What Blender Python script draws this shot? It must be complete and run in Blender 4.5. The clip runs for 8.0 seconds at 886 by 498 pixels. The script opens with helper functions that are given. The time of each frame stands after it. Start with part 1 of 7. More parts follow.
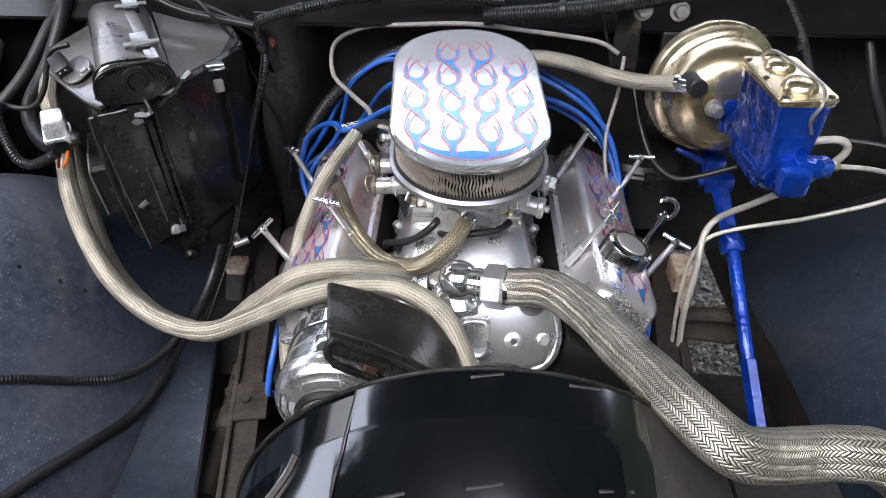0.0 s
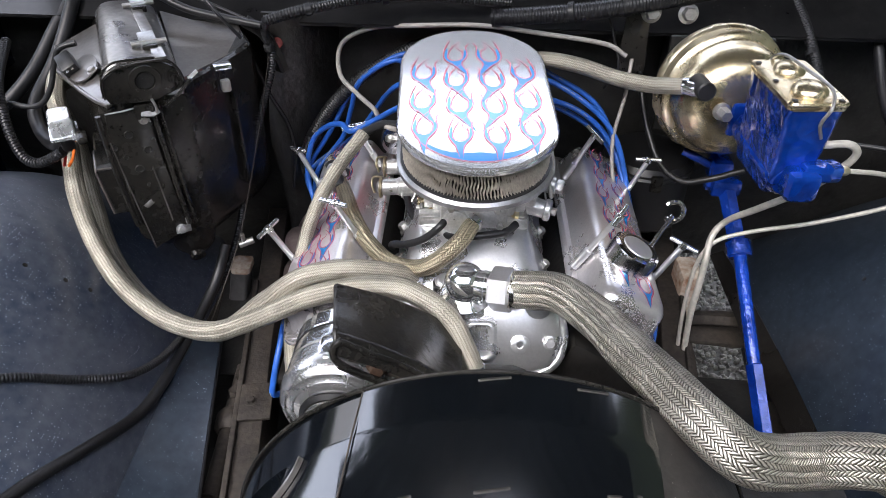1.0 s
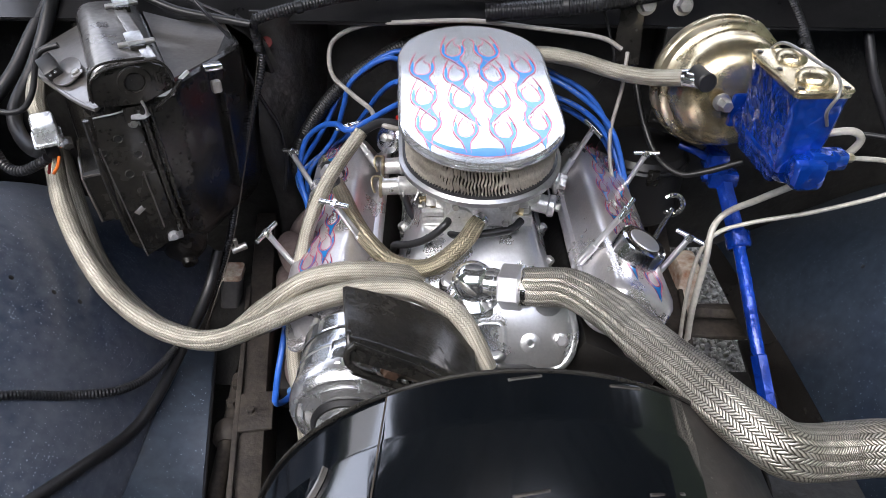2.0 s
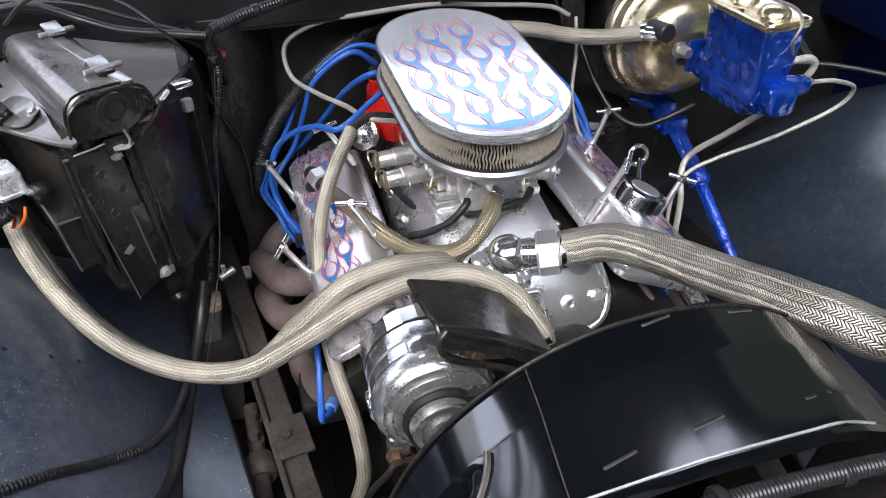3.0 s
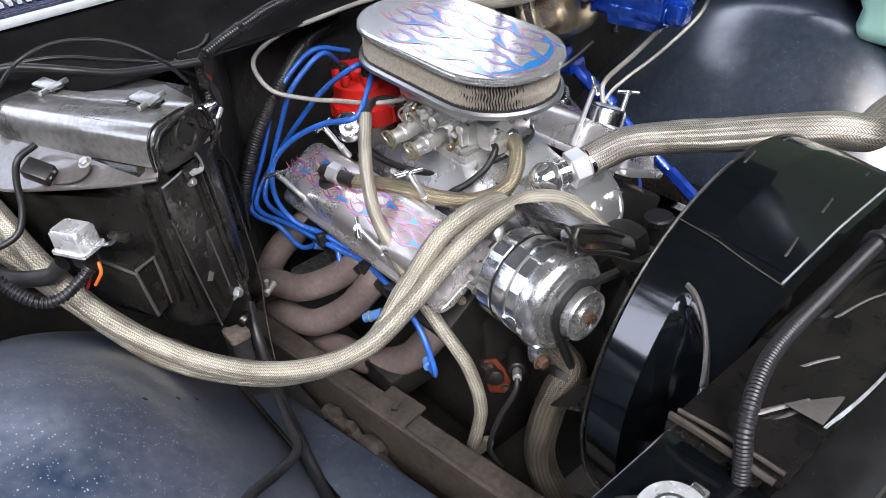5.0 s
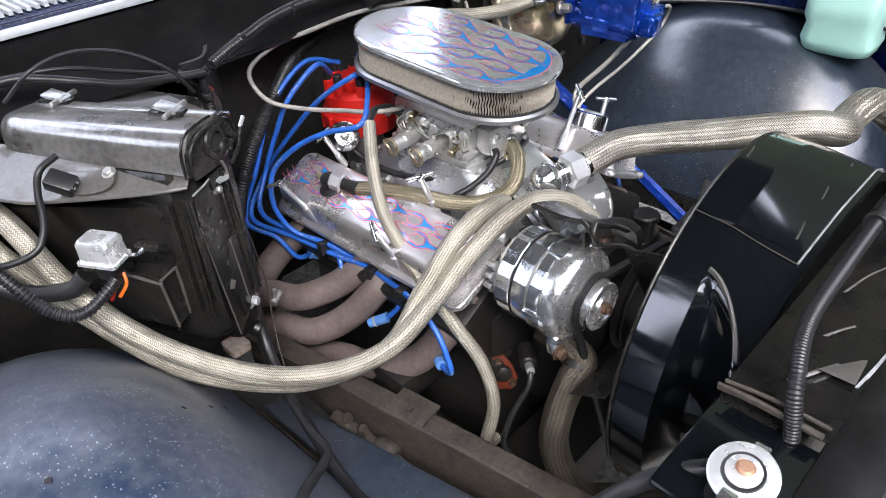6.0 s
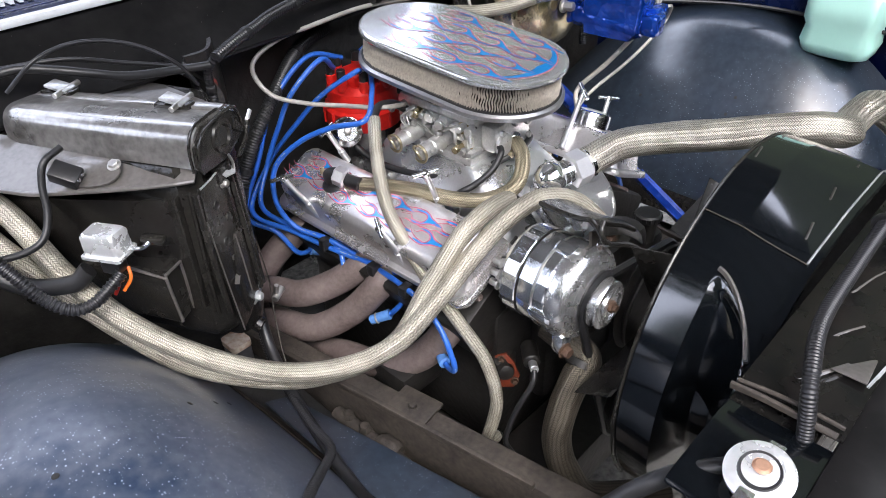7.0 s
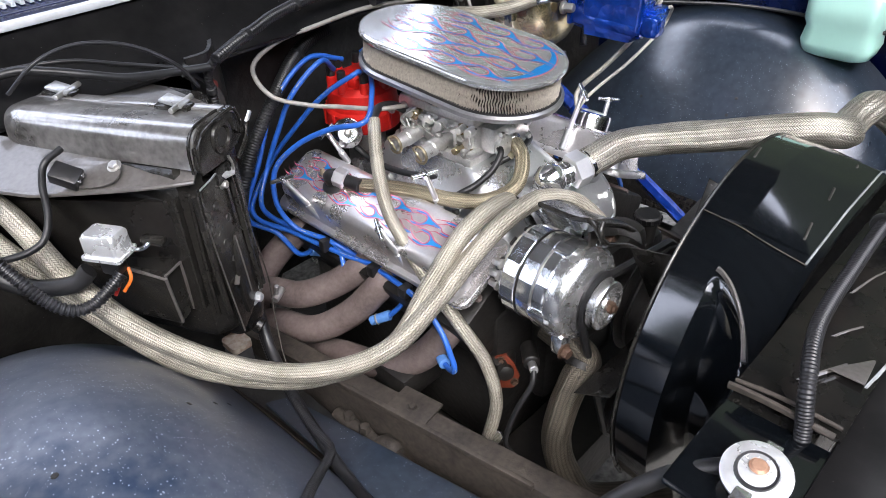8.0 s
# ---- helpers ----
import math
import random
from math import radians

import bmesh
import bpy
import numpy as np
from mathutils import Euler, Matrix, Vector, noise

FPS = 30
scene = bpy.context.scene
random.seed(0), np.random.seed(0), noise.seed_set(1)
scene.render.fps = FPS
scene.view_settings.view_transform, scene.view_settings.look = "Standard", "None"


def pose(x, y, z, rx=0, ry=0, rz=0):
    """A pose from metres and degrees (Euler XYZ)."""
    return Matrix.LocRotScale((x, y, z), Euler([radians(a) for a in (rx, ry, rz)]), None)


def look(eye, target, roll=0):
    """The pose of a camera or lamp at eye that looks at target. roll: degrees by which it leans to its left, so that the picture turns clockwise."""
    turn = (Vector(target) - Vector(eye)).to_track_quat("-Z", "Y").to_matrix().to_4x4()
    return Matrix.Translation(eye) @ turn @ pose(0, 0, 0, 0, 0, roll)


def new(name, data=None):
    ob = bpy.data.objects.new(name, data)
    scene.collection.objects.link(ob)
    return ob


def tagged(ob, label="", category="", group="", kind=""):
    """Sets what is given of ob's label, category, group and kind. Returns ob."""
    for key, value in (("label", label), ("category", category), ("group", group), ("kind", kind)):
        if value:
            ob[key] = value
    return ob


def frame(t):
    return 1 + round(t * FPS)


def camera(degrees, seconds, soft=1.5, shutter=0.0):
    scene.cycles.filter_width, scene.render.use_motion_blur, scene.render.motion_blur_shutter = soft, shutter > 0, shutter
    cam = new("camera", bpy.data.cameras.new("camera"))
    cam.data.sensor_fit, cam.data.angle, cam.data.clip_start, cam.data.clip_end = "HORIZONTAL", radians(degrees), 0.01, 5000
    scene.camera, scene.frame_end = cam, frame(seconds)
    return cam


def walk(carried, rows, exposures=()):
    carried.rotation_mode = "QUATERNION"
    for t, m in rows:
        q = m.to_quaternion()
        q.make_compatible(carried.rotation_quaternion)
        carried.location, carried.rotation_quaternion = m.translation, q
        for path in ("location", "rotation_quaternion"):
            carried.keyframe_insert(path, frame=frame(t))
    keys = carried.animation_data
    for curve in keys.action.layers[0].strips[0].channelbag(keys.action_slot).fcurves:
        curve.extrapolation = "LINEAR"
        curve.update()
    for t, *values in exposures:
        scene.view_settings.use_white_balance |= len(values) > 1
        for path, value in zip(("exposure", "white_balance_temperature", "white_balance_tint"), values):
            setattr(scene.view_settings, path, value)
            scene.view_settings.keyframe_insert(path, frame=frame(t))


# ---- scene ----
# the camera and its walk
cam = camera(63.6, 8.0, soft=0.9)
PATH = [
    (0, (-0.013, -0.785, 1.481), (-0.051, 0.801, 0.263), 0.8),
    (0.5, (-0.014, -0.784, 1.477), (-0.055, 0.801, 0.259), 0.8),
    (1, (-0.018, -0.782, 1.48), (-0.063, 0.805, 0.264), 1.1),
    (2.3, (-0.111, -0.759, 1.456), (-0.002, 0.833, 0.251), 0.6),
    (2.5, (-0.173, -0.752, 1.453), (0.046, 0.827, 0.244), -1.3),
    (3, (-0.27, -0.75, 1.445), (0.141, 0.788, 0.234), -1.2),
    (3.5, (-0.378, -0.775, 1.433), (0.208, 0.747, 0.275), -0.7),
    (4, (-0.472, -0.774, 1.433), (0.204, 0.694, 0.254), -1.3),
    (4.5, (-0.555, -0.745, 1.436), (0.268, 0.658, 0.272), -2.3),
    (4.7, (-0.6, -0.73, 1.437), (0.281, 0.63, 0.264), -4.3),
    (5.8, (-0.778, -0.653, 1.451), (0.346, 0.528, 0.291), -3.7),
    (6, (-0.783, -0.649, 1.449), (0.356, 0.519, 0.292), -3.4),
    (6.5, (-0.793, -0.636, 1.448), (0.373, 0.503, 0.289), -2.3),
    (7, (-0.799, -0.629, 1.446), (0.363, 0.511, 0.284), -2.1),
    (7.5, (-0.798, -0.631, 1.446), (0.367, 0.504, 0.283), -2.1),
    (8, (-0.797, -0.634, 1.446), (0.361, 0.514, 0.288), -2.3),
]
walk(cam, [(t, look(eye, target, roll)) for t, eye, target, roll in PATH],
     exposures=[(0.0, 0.37), (2.5, 0.35), (3.5, 0.41), (4.5, 0.49), (6.0, 0.67), (8.0, 0.67)])

# ---------------------------------------------------------------- light
world = bpy.data.worlds.new("world")
scene.world = world
world.use_nodes = True
wn, wl = world.node_tree.nodes, world.node_tree.links
sky = wn.new("ShaderNodeTexSky")
sky.sky_type, sky.sun_disc = "NISHITA", False
sky.sun_elevation, sky.sun_rotation = radians(55), radians(215)
sky.air_density, sky.dust_density = 1.0, 4.0
veil = wn.new("ShaderNodeMix")
veil.data_type = "RGBA"
veil.inputs["Factor"].default_value = 0.62
veil.inputs["B"].default_value = (8.2, 8.6, 10.2, 1)
wl.new(sky.outputs[0], veil.inputs["A"])
wl.new(veil.outputs["Result"], wn["Background"].inputs["Color"])
wn["Background"].inputs["Strength"].default_value = 0.5

sun = new("sun", bpy.data.lights.new("sun", "SUN"))
sun.data.energy, sun.data.angle, sun.data.color = 1.4, radians(20), (1.0, 0.98, 0.96)
sun.matrix_world = look((-1.6, -2.2, 3.6), (0, 0, 0.9))


# ---------------------------------------------------------------- materials
def node(nt, kind, **values):
    n = nt.nodes.new(kind)
    for k, v in values.items():
        n.inputs[k].default_value = v
    return n


def mat(name, base, rough=0.5, metal=0.0, dark=None, light=None, grain=120.0, blotch=9.0, vary=0.25, rvary=0.12,
        bump=0.0, bump_scale=300.0, coat=0.0, specks=None, speck_scale=160.0, speck_size=0.1, trans=0.0, ior=1.45, spec=0.5, bump_depth=0.002, coat_ior=1.5, coat_rough=0.05):
    """A surface with colour variation at two scales, uneven gloss, fine relief and perhaps specks of dirt."""
    m = bpy.data.materials.new(name)
    m.use_nodes = True
    nt = m.node_tree
    L = nt.links
    b = nt.nodes["Principled BSDF"]
    dark = dark or tuple(c * (1 - vary) for c in base)
    light = light or tuple(min(1.0, c * (1 + vary)) for c in base)
    co = node(nt, "ShaderNodeTexCoord")
    big = node(nt, "ShaderNodeTexNoise", Scale=blotch, Detail=6.0, Roughness=0.62)
    fine = node(nt, "ShaderNodeTexNoise", Scale=grain, Detail=4.0)
    L.new(co.outputs["Object"], big.inputs["Vector"])
    L.new(co.outputs["Object"], fine.inputs["Vector"])
    mix = nt.nodes.new("ShaderNodeMath")
    mix.operation = "MULTIPLY_ADD"
    mix.inputs[1].default_value = 0.35
    L.new(fine.outputs["Fac"], mix.inputs[0])
    half = nt.nodes.new("ShaderNodeMath")
    half.operation = "MULTIPLY"
    half.inputs[1].default_value = 0.65
    L.new(big.outputs["Fac"], half.inputs[0])
    L.new(half.outputs[0], mix.inputs[2])
    ramp = nt.nodes.new("ShaderNodeValToRGB")
    ramp.color_ramp.elements[0].position, ramp.color_ramp.elements[1].position = 0.32, 0.68
    ramp.color_ramp.elements[0].color = (*dark, 1)
    ramp.color_ramp.elements[1].color = (*light, 1)
    L.new(mix.outputs[0], ramp.inputs[0])
    colour = ramp.outputs[0]
    if specks:
        sp = node(nt, "ShaderNodeTexVoronoi", Scale=speck_scale)
        L.new(co.outputs["Object"], sp.inputs["Vector"])
        sp2 = node(nt, "ShaderNodeTexNoise", Scale=14.0, Detail=3.0)
        L.new(co.outputs["Object"], sp2.inputs["Vector"])
        thr = nt.nodes.new("ShaderNodeMath")
        thr.operation = "MULTIPLY"
        thr.inputs[1].default_value = speck_size * 2
        L.new(sp2.outputs["Fac"], thr.inputs[0])
        wn_ = nt.nodes.new("ShaderNodeSeparateColor")
        L.new(sp.outputs["Color"], wn_.inputs[0])
        thr2 = nt.nodes.new("ShaderNodeMath")
        thr2.operation = "MULTIPLY"
        L.new(thr.outputs[0], thr2.inputs[0])
        pw = nt.nodes.new("ShaderNodeMath")
        pw.operation = "POWER"
        pw.inputs[1].default_value = 3.0
        L.new(wn_.outputs[0], pw.inputs[0])
        L.new(pw.outputs[0], thr2.inputs[1])
        lt = nt.nodes.new("ShaderNodeMath")
        lt.operation = "LESS_THAN"
        L.new(sp.outputs["Distance"], lt.inputs[0])
        L.new(thr2.outputs[0], lt.inputs[1])
        mc = nt.nodes.new("ShaderNodeMix")
        mc.data_type = "RGBA"
        mc.inputs["B"].default_value = (*specks, 1)
        L.new(lt.outputs[0], mc.inputs["Factor"])
        L.new(colour, mc.inputs["A"])
        colour = mc.outputs["Result"]
    L.new(colour, b.inputs["Base Color"])
    rr = nt.nodes.new("ShaderNodeMapRange")
    rr.inputs["To Min"].default_value = max(0.02, rough - rvary)
    rr.inputs["To Max"].default_value = min(1.0, rough + rvary)
    L.new(big.outputs["Fac"], rr.inputs["Value"])
    L.new(rr.outputs[0], b.inputs["Roughness"])
    b.inputs["Metallic"].default_value = metal
    b.inputs["Coat Weight"].default_value = coat
    b.inputs["Coat Roughness"].default_value = coat_rough
    b.inputs["Coat IOR"].default_value = coat_ior
    b.inputs["Transmission Weight"].default_value = trans
    b.inputs["IOR"].default_value = ior
    b.inputs["Specular IOR Level"].default_value = spec
    if bump:
        bn = node(nt, "ShaderNodeTexNoise", Scale=bump_scale, Detail=5.0)
        L.new(co.outputs["Object"], bn.inputs["Vector"])
        bp = node(nt, "ShaderNodeBump", Strength=bump, Distance=bump_depth)
        L.new(bn.outputs["Fac"], bp.inputs["Height"])
        L.new(bp.outputs[0], b.inputs["Normal"])
    return m


def math_node(nt, op, a, b=None):
    n = nt.nodes.new("ShaderNodeMath")
    n.operation = op
    for i, v in ((0, a), (1, b)):
        if v is None:
            continue
        if isinstance(v, (int, float)):
            n.inputs[i].default_value = v
        else:
            nt.links.new(v, n.inputs[i])
    return n.outputs[0]


def braid(name, base, dark, pitch=0.0042, rough=0.34, metal=0.85, strength=0.9, weave=0.3, column=2.1):
    """Woven wire sleeve: short strands in lengthwise columns that slant to and fro, darker between strands and columns.
    """
    m = bpy.data.materials.new(name)
    m.use_nodes = True
    nt = m.node_tree
    L = nt.links
    b = nt.nodes["Principled BSDF"]
    uv = nt.nodes.new("ShaderNodeTexCoord")
    sep = nt.nodes.new("ShaderNodeSeparateXYZ")
    L.new(uv.outputs["UV"], sep.inputs[0])
    co = nt.nodes.new("ShaderNodeTexNoise")
    co.inputs["Scale"].default_value, co.inputs["Detail"].default_value = 26.0, 5.0
    L.new(uv.outputs["Object"], co.inputs["Vector"])
    fray = nt.nodes.new("ShaderNodeTexNoise")
    fray.inputs["Scale"].default_value, fray.inputs["Detail"].default_value = 420.0, 2.0
    L.new(uv.outputs["Object"], fray.inputs["Vector"])
    sway = math_node(nt, "MULTIPLY", math_node(nt, "SUBTRACT", co.outputs["Fac"], 0.5), 0.006)
    jitter = math_node(nt, "MULTIPLY", math_node(nt, "SUBTRACT", fray.outputs["Fac"], 0.5), pitch * 0.5)
    v, u = math_node(nt, "ADD", sep.outputs[0], sway), math_node(nt, "ADD", sep.outputs[1], jitter)
    col = math_node(nt, "DIVIDE", v, pitch * column)
    turn = math_node(nt, "SUBTRACT", math_node(nt, "MULTIPLY", math_node(nt, "ABSOLUTE", math_node(nt, "MODULO", math_node(nt, "FLOOR", col), 2.0)), 2.0), 1.0)
    along_ = math_node(nt, "DIVIDE", math_node(nt, "ADD", u, math_node(nt, "MULTIPLY", math_node(nt, "MULTIPLY", v, 0.8), turn)), pitch)
    stripe = math_node(nt, "ABSOLUTE", math_node(nt, "SINE", math_node(nt, "MULTIPLY", along_, math.pi)))
    edge = math_node(nt, "POWER", math_node(nt, "ABSOLUTE", math_node(nt, "SINE", math_node(nt, "MULTIPLY", col, math.pi))), 0.3)
    edge = math_node(nt, "ADD", math_node(nt, "MULTIPLY", edge, 0.6), 0.4)
    h = math_node(nt, "MULTIPLY", math_node(nt, "ADD", math_node(nt, "MULTIPLY", math_node(nt, "POWER", stripe, 0.7), weave), 1.0 - weave), edge)
    tone = math_node(nt, "ADD", math_node(nt, "ADD", math_node(nt, "MULTIPLY", h, 0.6), math_node(nt, "MULTIPLY", co.outputs["Fac"], 0.4)), math_node(nt, "MULTIPLY", fray.outputs["Fac"], 0.25))
    ramp = nt.nodes.new("ShaderNodeValToRGB")
    ramp.color_ramp.elements[0].position, ramp.color_ramp.elements[1].position = 0.55, 0.93
    ramp.color_ramp.elements[0].color = (*dark, 1)
    ramp.color_ramp.elements[1].color = (*base, 1)
    L.new(tone, ramp.inputs[0])
    L.new(ramp.outputs[0], b.inputs["Base Color"])
    b.inputs["Roughness"].default_value, b.inputs["Metallic"].default_value = rough, metal
    bp = node(nt, "ShaderNodeBump", Strength=strength, Distance=0.001)
    L.new(math_node(nt, "ADD", h, math_node(nt, "MULTIPLY", fray.outputs["Fac"], 0.5)), bp.inputs["Height"])
    L.new(bp.outputs[0], b.inputs["Normal"])
    return m


ALTALU = mat("bright_alternator_chrome", (0.76, 0.78, 0.81), 0.17, 0.95, dark=(0.6, 0.63, 0.67), light=(0.86, 0.88, 0.9), rvary=0.05, grain=90, blotch=25, bump=0.012, bump_scale=60)
SPUN = mat("spun_bright_aluminium", (0.72, 0.72, 0.72), 0.27, 0.92, vary=0.22, rvary=0.06, grain=300, blotch=30, bump=0.015, bump_scale=300)
ALU = mat("polished_aluminium", (0.78, 0.78, 0.8), 0.16, 1.0, vary=0.08, rvary=0.06, grain=500, bump=0.05, bump_scale=900)
LIDALU = mat("brushed_lid_aluminium", (0.7, 0.71, 0.73), 0.13, 0.8, vary=0.06, rvary=0.05, grain=400, blotch=14)
COVER = mat("valve_cover_aluminium", (0.64, 0.62, 0.62), 0.28, 0.78, vary=0.16, rvary=0.1, grain=300, blotch=12, bump=0.08, bump_scale=400)
CAST = mat("silver_painted_casting", (0.64, 0.645, 0.65), 0.28, 0.85, vary=0.12, grain=300, blotch=14, bump=0.1, bump_scale=220)
CARB = mat("zinc_casting", (0.68, 0.675, 0.66), 0.32, 0.8, vary=0.25, grain=300, blotch=40, bump=0.3, bump_scale=500)
CHROME = mat("chrome", (0.86, 0.87, 0.89), 0.1, 0.94, vary=0.05, rvary=0.04, grain=200)
SATINALU = mat("satin_aluminium", (0.78, 0.78, 0.79), 0.3, 0.85, vary=0.08, rvary=0.06, grain=400, bump=0.03, bump_scale=500)
# Bare worn metal; also the painted glint of the shroud's front edge.
BAREGLINT = mat("bare_metal_and_glint", (0.4, 0.41, 0.42), 0.32, 0.5, vary=0.35, grain=300, blotch=60)
STEEL = mat("dull_steel", (0.45, 0.44, 0.42), 0.4, 0.9, vary=0.3, grain=300, blotch=40, bump=0.15)
RUST = mat("rusty_bolt", (0.07, 0.04, 0.026), 0.7, 0.3, vary=0.5, grain=300, blotch=60, bump=0.5)
GOLD = mat("gold_zinc", (0.7, 0.6, 0.4), 0.27, 0.93, dark=(0.5, 0.38, 0.2), light=(0.86, 0.79, 0.6), rvary=0.09, grain=60, blotch=9, bump=0.08)
BLUE = mat("blue_gloss_paint", (0.004, 0.04, 0.34), 0.2, 0.3, dark=(0.0018, 0.015, 0.15), light=(0.006, 0.065, 0.5), rvary=0.12, grain=40, blotch=14, bump=0.9, bump_scale=34, bump_depth=0.012, coat=0.9)
def crumpled(m, scale=48.0, depth=0.0026):
    """Adds sharp creases, as in crushed foil, to a paint."""
    nt = m.node_tree
    b = nt.nodes["Principled BSDF"]
    co = node(nt, "ShaderNodeTexCoord")
    warp = node(nt, "ShaderNodeTexNoise", Scale=30.0, Detail=2.0)
    nt.links.new(co.outputs["Object"], warp.inputs["Vector"])
    add = nt.nodes.new("ShaderNodeVectorMath")
    add.operation = "MULTIPLY_ADD"
    add.inputs[1].default_value = (0.03, 0.03, 0.03)
    nt.links.new(warp.outputs["Color"], add.inputs[0])
    nt.links.new(co.outputs["Object"], add.inputs[2])
    cells = node(nt, "ShaderNodeTexVoronoi", Scale=scale)
    nt.links.new(add.outputs[0], cells.inputs["Vector"])
    bp = node(nt, "ShaderNodeBump", Strength=1.0, Distance=depth)
    nt.links.new(cells.outputs["Distance"], bp.inputs["Height"])
    nt.links.new(bp.outputs[0], b.inputs["Normal"])
    nt.links.new(bp.outputs[0], b.inputs["Coat Normal"])
    return m


FOIL = crumpled(mat("crumpled_blue_paint", (0.004, 0.045, 0.36), 0.16, 0.5, dark=(0.0015, 0.012, 0.13), light=(0.007, 0.08, 0.55), rvary=0.1, grain=40, blotch=14, coat=0.9))
BODYBLUE = mat("dark_blue_body_paint", (0.002, 0.007, 0.045), 0.25, 0.1, vary=0.3, grain=80, coat=0.25)
BOOT = mat("pale_blue_silicone_boot", (0.08, 0.2, 0.48), 0.4, 0.0, vary=0.2, grain=200, blotch=40)
WIRE = mat("blue_silicone_lead", (0.02, 0.1, 0.42), 0.34, 0.0, vary=0.25, grain=200, blotch=30)
DULLRED = mat("dull_red_rubber", (0.16, 0.02, 0.016), 0.6)
RED = mat("red_distributor_plastic", (0.5, 0.014, 0.01), 0.36, 0.0, vary=0.25, grain=150, blotch=20)
SHROUD = mat("black_gloss_shroud", (0.0026, 0.0034, 0.0045), 0.14, 0.0, vary=0.4, rvary=0.05, spec=0.2, grain=90, blotch=7, bump=0.05, bump_scale=22, coat=1.0, coat_ior=1.75, coat_rough=0.1, specks=(0.12, 0.12, 0.12), speck_scale=110, speck_size=0.04)
SATIN = mat("satin_black_paint", (0.012, 0.0115, 0.011), 0.24, 0.0, dark=(0.005, 0.005, 0.005), light=(0.026, 0.024, 0.021), grain=160, blotch=11, bump=0.6, bump_scale=55, spec=0.5, rvary=0.16, specks=(0.09, 0.085, 0.08), speck_scale=170, speck_size=0.09)
# Dusty metal; its pale tone also draws the lit ridge of the shroud.
DUSTY = mat("dusty_black_metal", (0.1, 0.092, 0.087), 0.34, 0.3, dark=(0.065, 0.06, 0.056), light=(0.145, 0.134, 0.126), grain=160, blotch=5, rvary=0.12, bump=0.3, bump_scale=60, coat=0.6)
COVERBLACK = mat("worn_black_cover", (0.13, 0.125, 0.12), 0.3, 0.45, dark=(0.045, 0.043, 0.041), light=(0.27, 0.26, 0.25), grain=120, blotch=10, rvary=0.16, bump=0.8, bump_scale=30, bump_depth=0.003, coat=1.0, coat_ior=1.9, coat_rough=0.12)
MATTE = mat("matte_black_firewall", (0.012, 0.0118, 0.0115), 0.42, 0.0, spec=0.5, dark=(0.005, 0.005, 0.005), light=(0.028, 0.027, 0.025), rvary=0.2, grain=70, blotch=16, bump=1.0, bump_scale=48, bump_depth=0.003, specks=(0.1, 0.1, 0.1), speck_scale=130, speck_size=0.09)
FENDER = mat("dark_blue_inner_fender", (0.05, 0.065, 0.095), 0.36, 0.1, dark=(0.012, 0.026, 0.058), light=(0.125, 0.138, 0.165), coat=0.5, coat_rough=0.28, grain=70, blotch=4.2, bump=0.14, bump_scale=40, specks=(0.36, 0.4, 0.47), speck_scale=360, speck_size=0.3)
DUSTDARK = mat("dusty_dark_sheet", (0.013, 0.012, 0.011), 0.26, 0.3, dark=(0.006, 0.0057, 0.0054), light=(0.026, 0.0235, 0.0215), grain=120, blotch=7, bump=0.3, bump_scale=60)
# Darker copy of the fender blue; the right side's dimmer light is in its colour.
FENDERDARK = mat("inner_fender_blue_dimmed", (0.01, 0.017, 0.026), 0.32, 0.1, dark=(0.003, 0.008, 0.016), light=(0.034, 0.046, 0.064), coat=1.0, coat_ior=1.6, coat_rough=0.24, grain=60, blotch=3.5, bump=0.12, bump_scale=40, specks=(0.26, 0.3, 0.35), speck_scale=300, speck_size=0.22)
PAN = mat("black_sheet_panel", (0.0045, 0.0047, 0.0055), 0.34, 0.0, dark=(0.0025, 0.0026, 0.003), light=(0.013, 0.0125, 0.0125), rvary=0.18, spec=0.2, coat=0.6, coat_rough=0.14, grain=60, blotch=13, bump=0.5, bump_scale=20, specks=(0.12, 0.115, 0.11), speck_scale=120, speck_size=0.08)
DECK = mat("dusty_black_deck_sheet", (0.005, 0.0048, 0.0047), 0.28, 0.0, dark=(0.002, 0.0024, 0.003), light=(0.0135, 0.0115, 0.01), rvary=0.16, spec=0.2, coat=0.5, coat_rough=0.12, grain=50, blotch=11, bump=0.5, bump_scale=20)
APRON = mat("grey_apron", (0.055, 0.055, 0.058), 0.5, 0.1, dark=(0.03, 0.03, 0.032), light=(0.085, 0.082, 0.08), grain=90, blotch=8, bump=0.15, bump_scale=70)
FRAME = mat("dirty_frame_steel", (0.036, 0.031, 0.026), 0.7, 0.1, dark=(0.012, 0.01, 0.009), light=(0.07, 0.058, 0.047), grain=120, blotch=14, bump=0.5, bump_scale=150)
HEADER = mat("grey_brown_header", (0.16, 0.12, 0.11), 0.62, 0.25, dark=(0.1, 0.075, 0.068), light=(0.22, 0.175, 0.165), grain=150, blotch=16, bump=0.25, bump_scale=240)
BLOCK = mat("oily_black_block", (0.012, 0.011, 0.01), 0.45, 0.1, vary=0.5, grain=90, blotch=20, bump=0.5, bump_scale=90)
RUBBER = mat("black_rubber", (0.014, 0.014, 0.015), 0.4, 0.0, vary=0.3, grain=150, blotch=20, bump=0.1)
LOOM = mat("corrugated_loom_plastic", (0.016, 0.016, 0.018), 0.33, 0.0, vary=0.3, grain=150, blotch=20)
GREYTUBE = mat("grey_cable_sheath", (0.3, 0.28, 0.255), 0.45, 0.1, vary=0.2, grain=160, blotch=20)
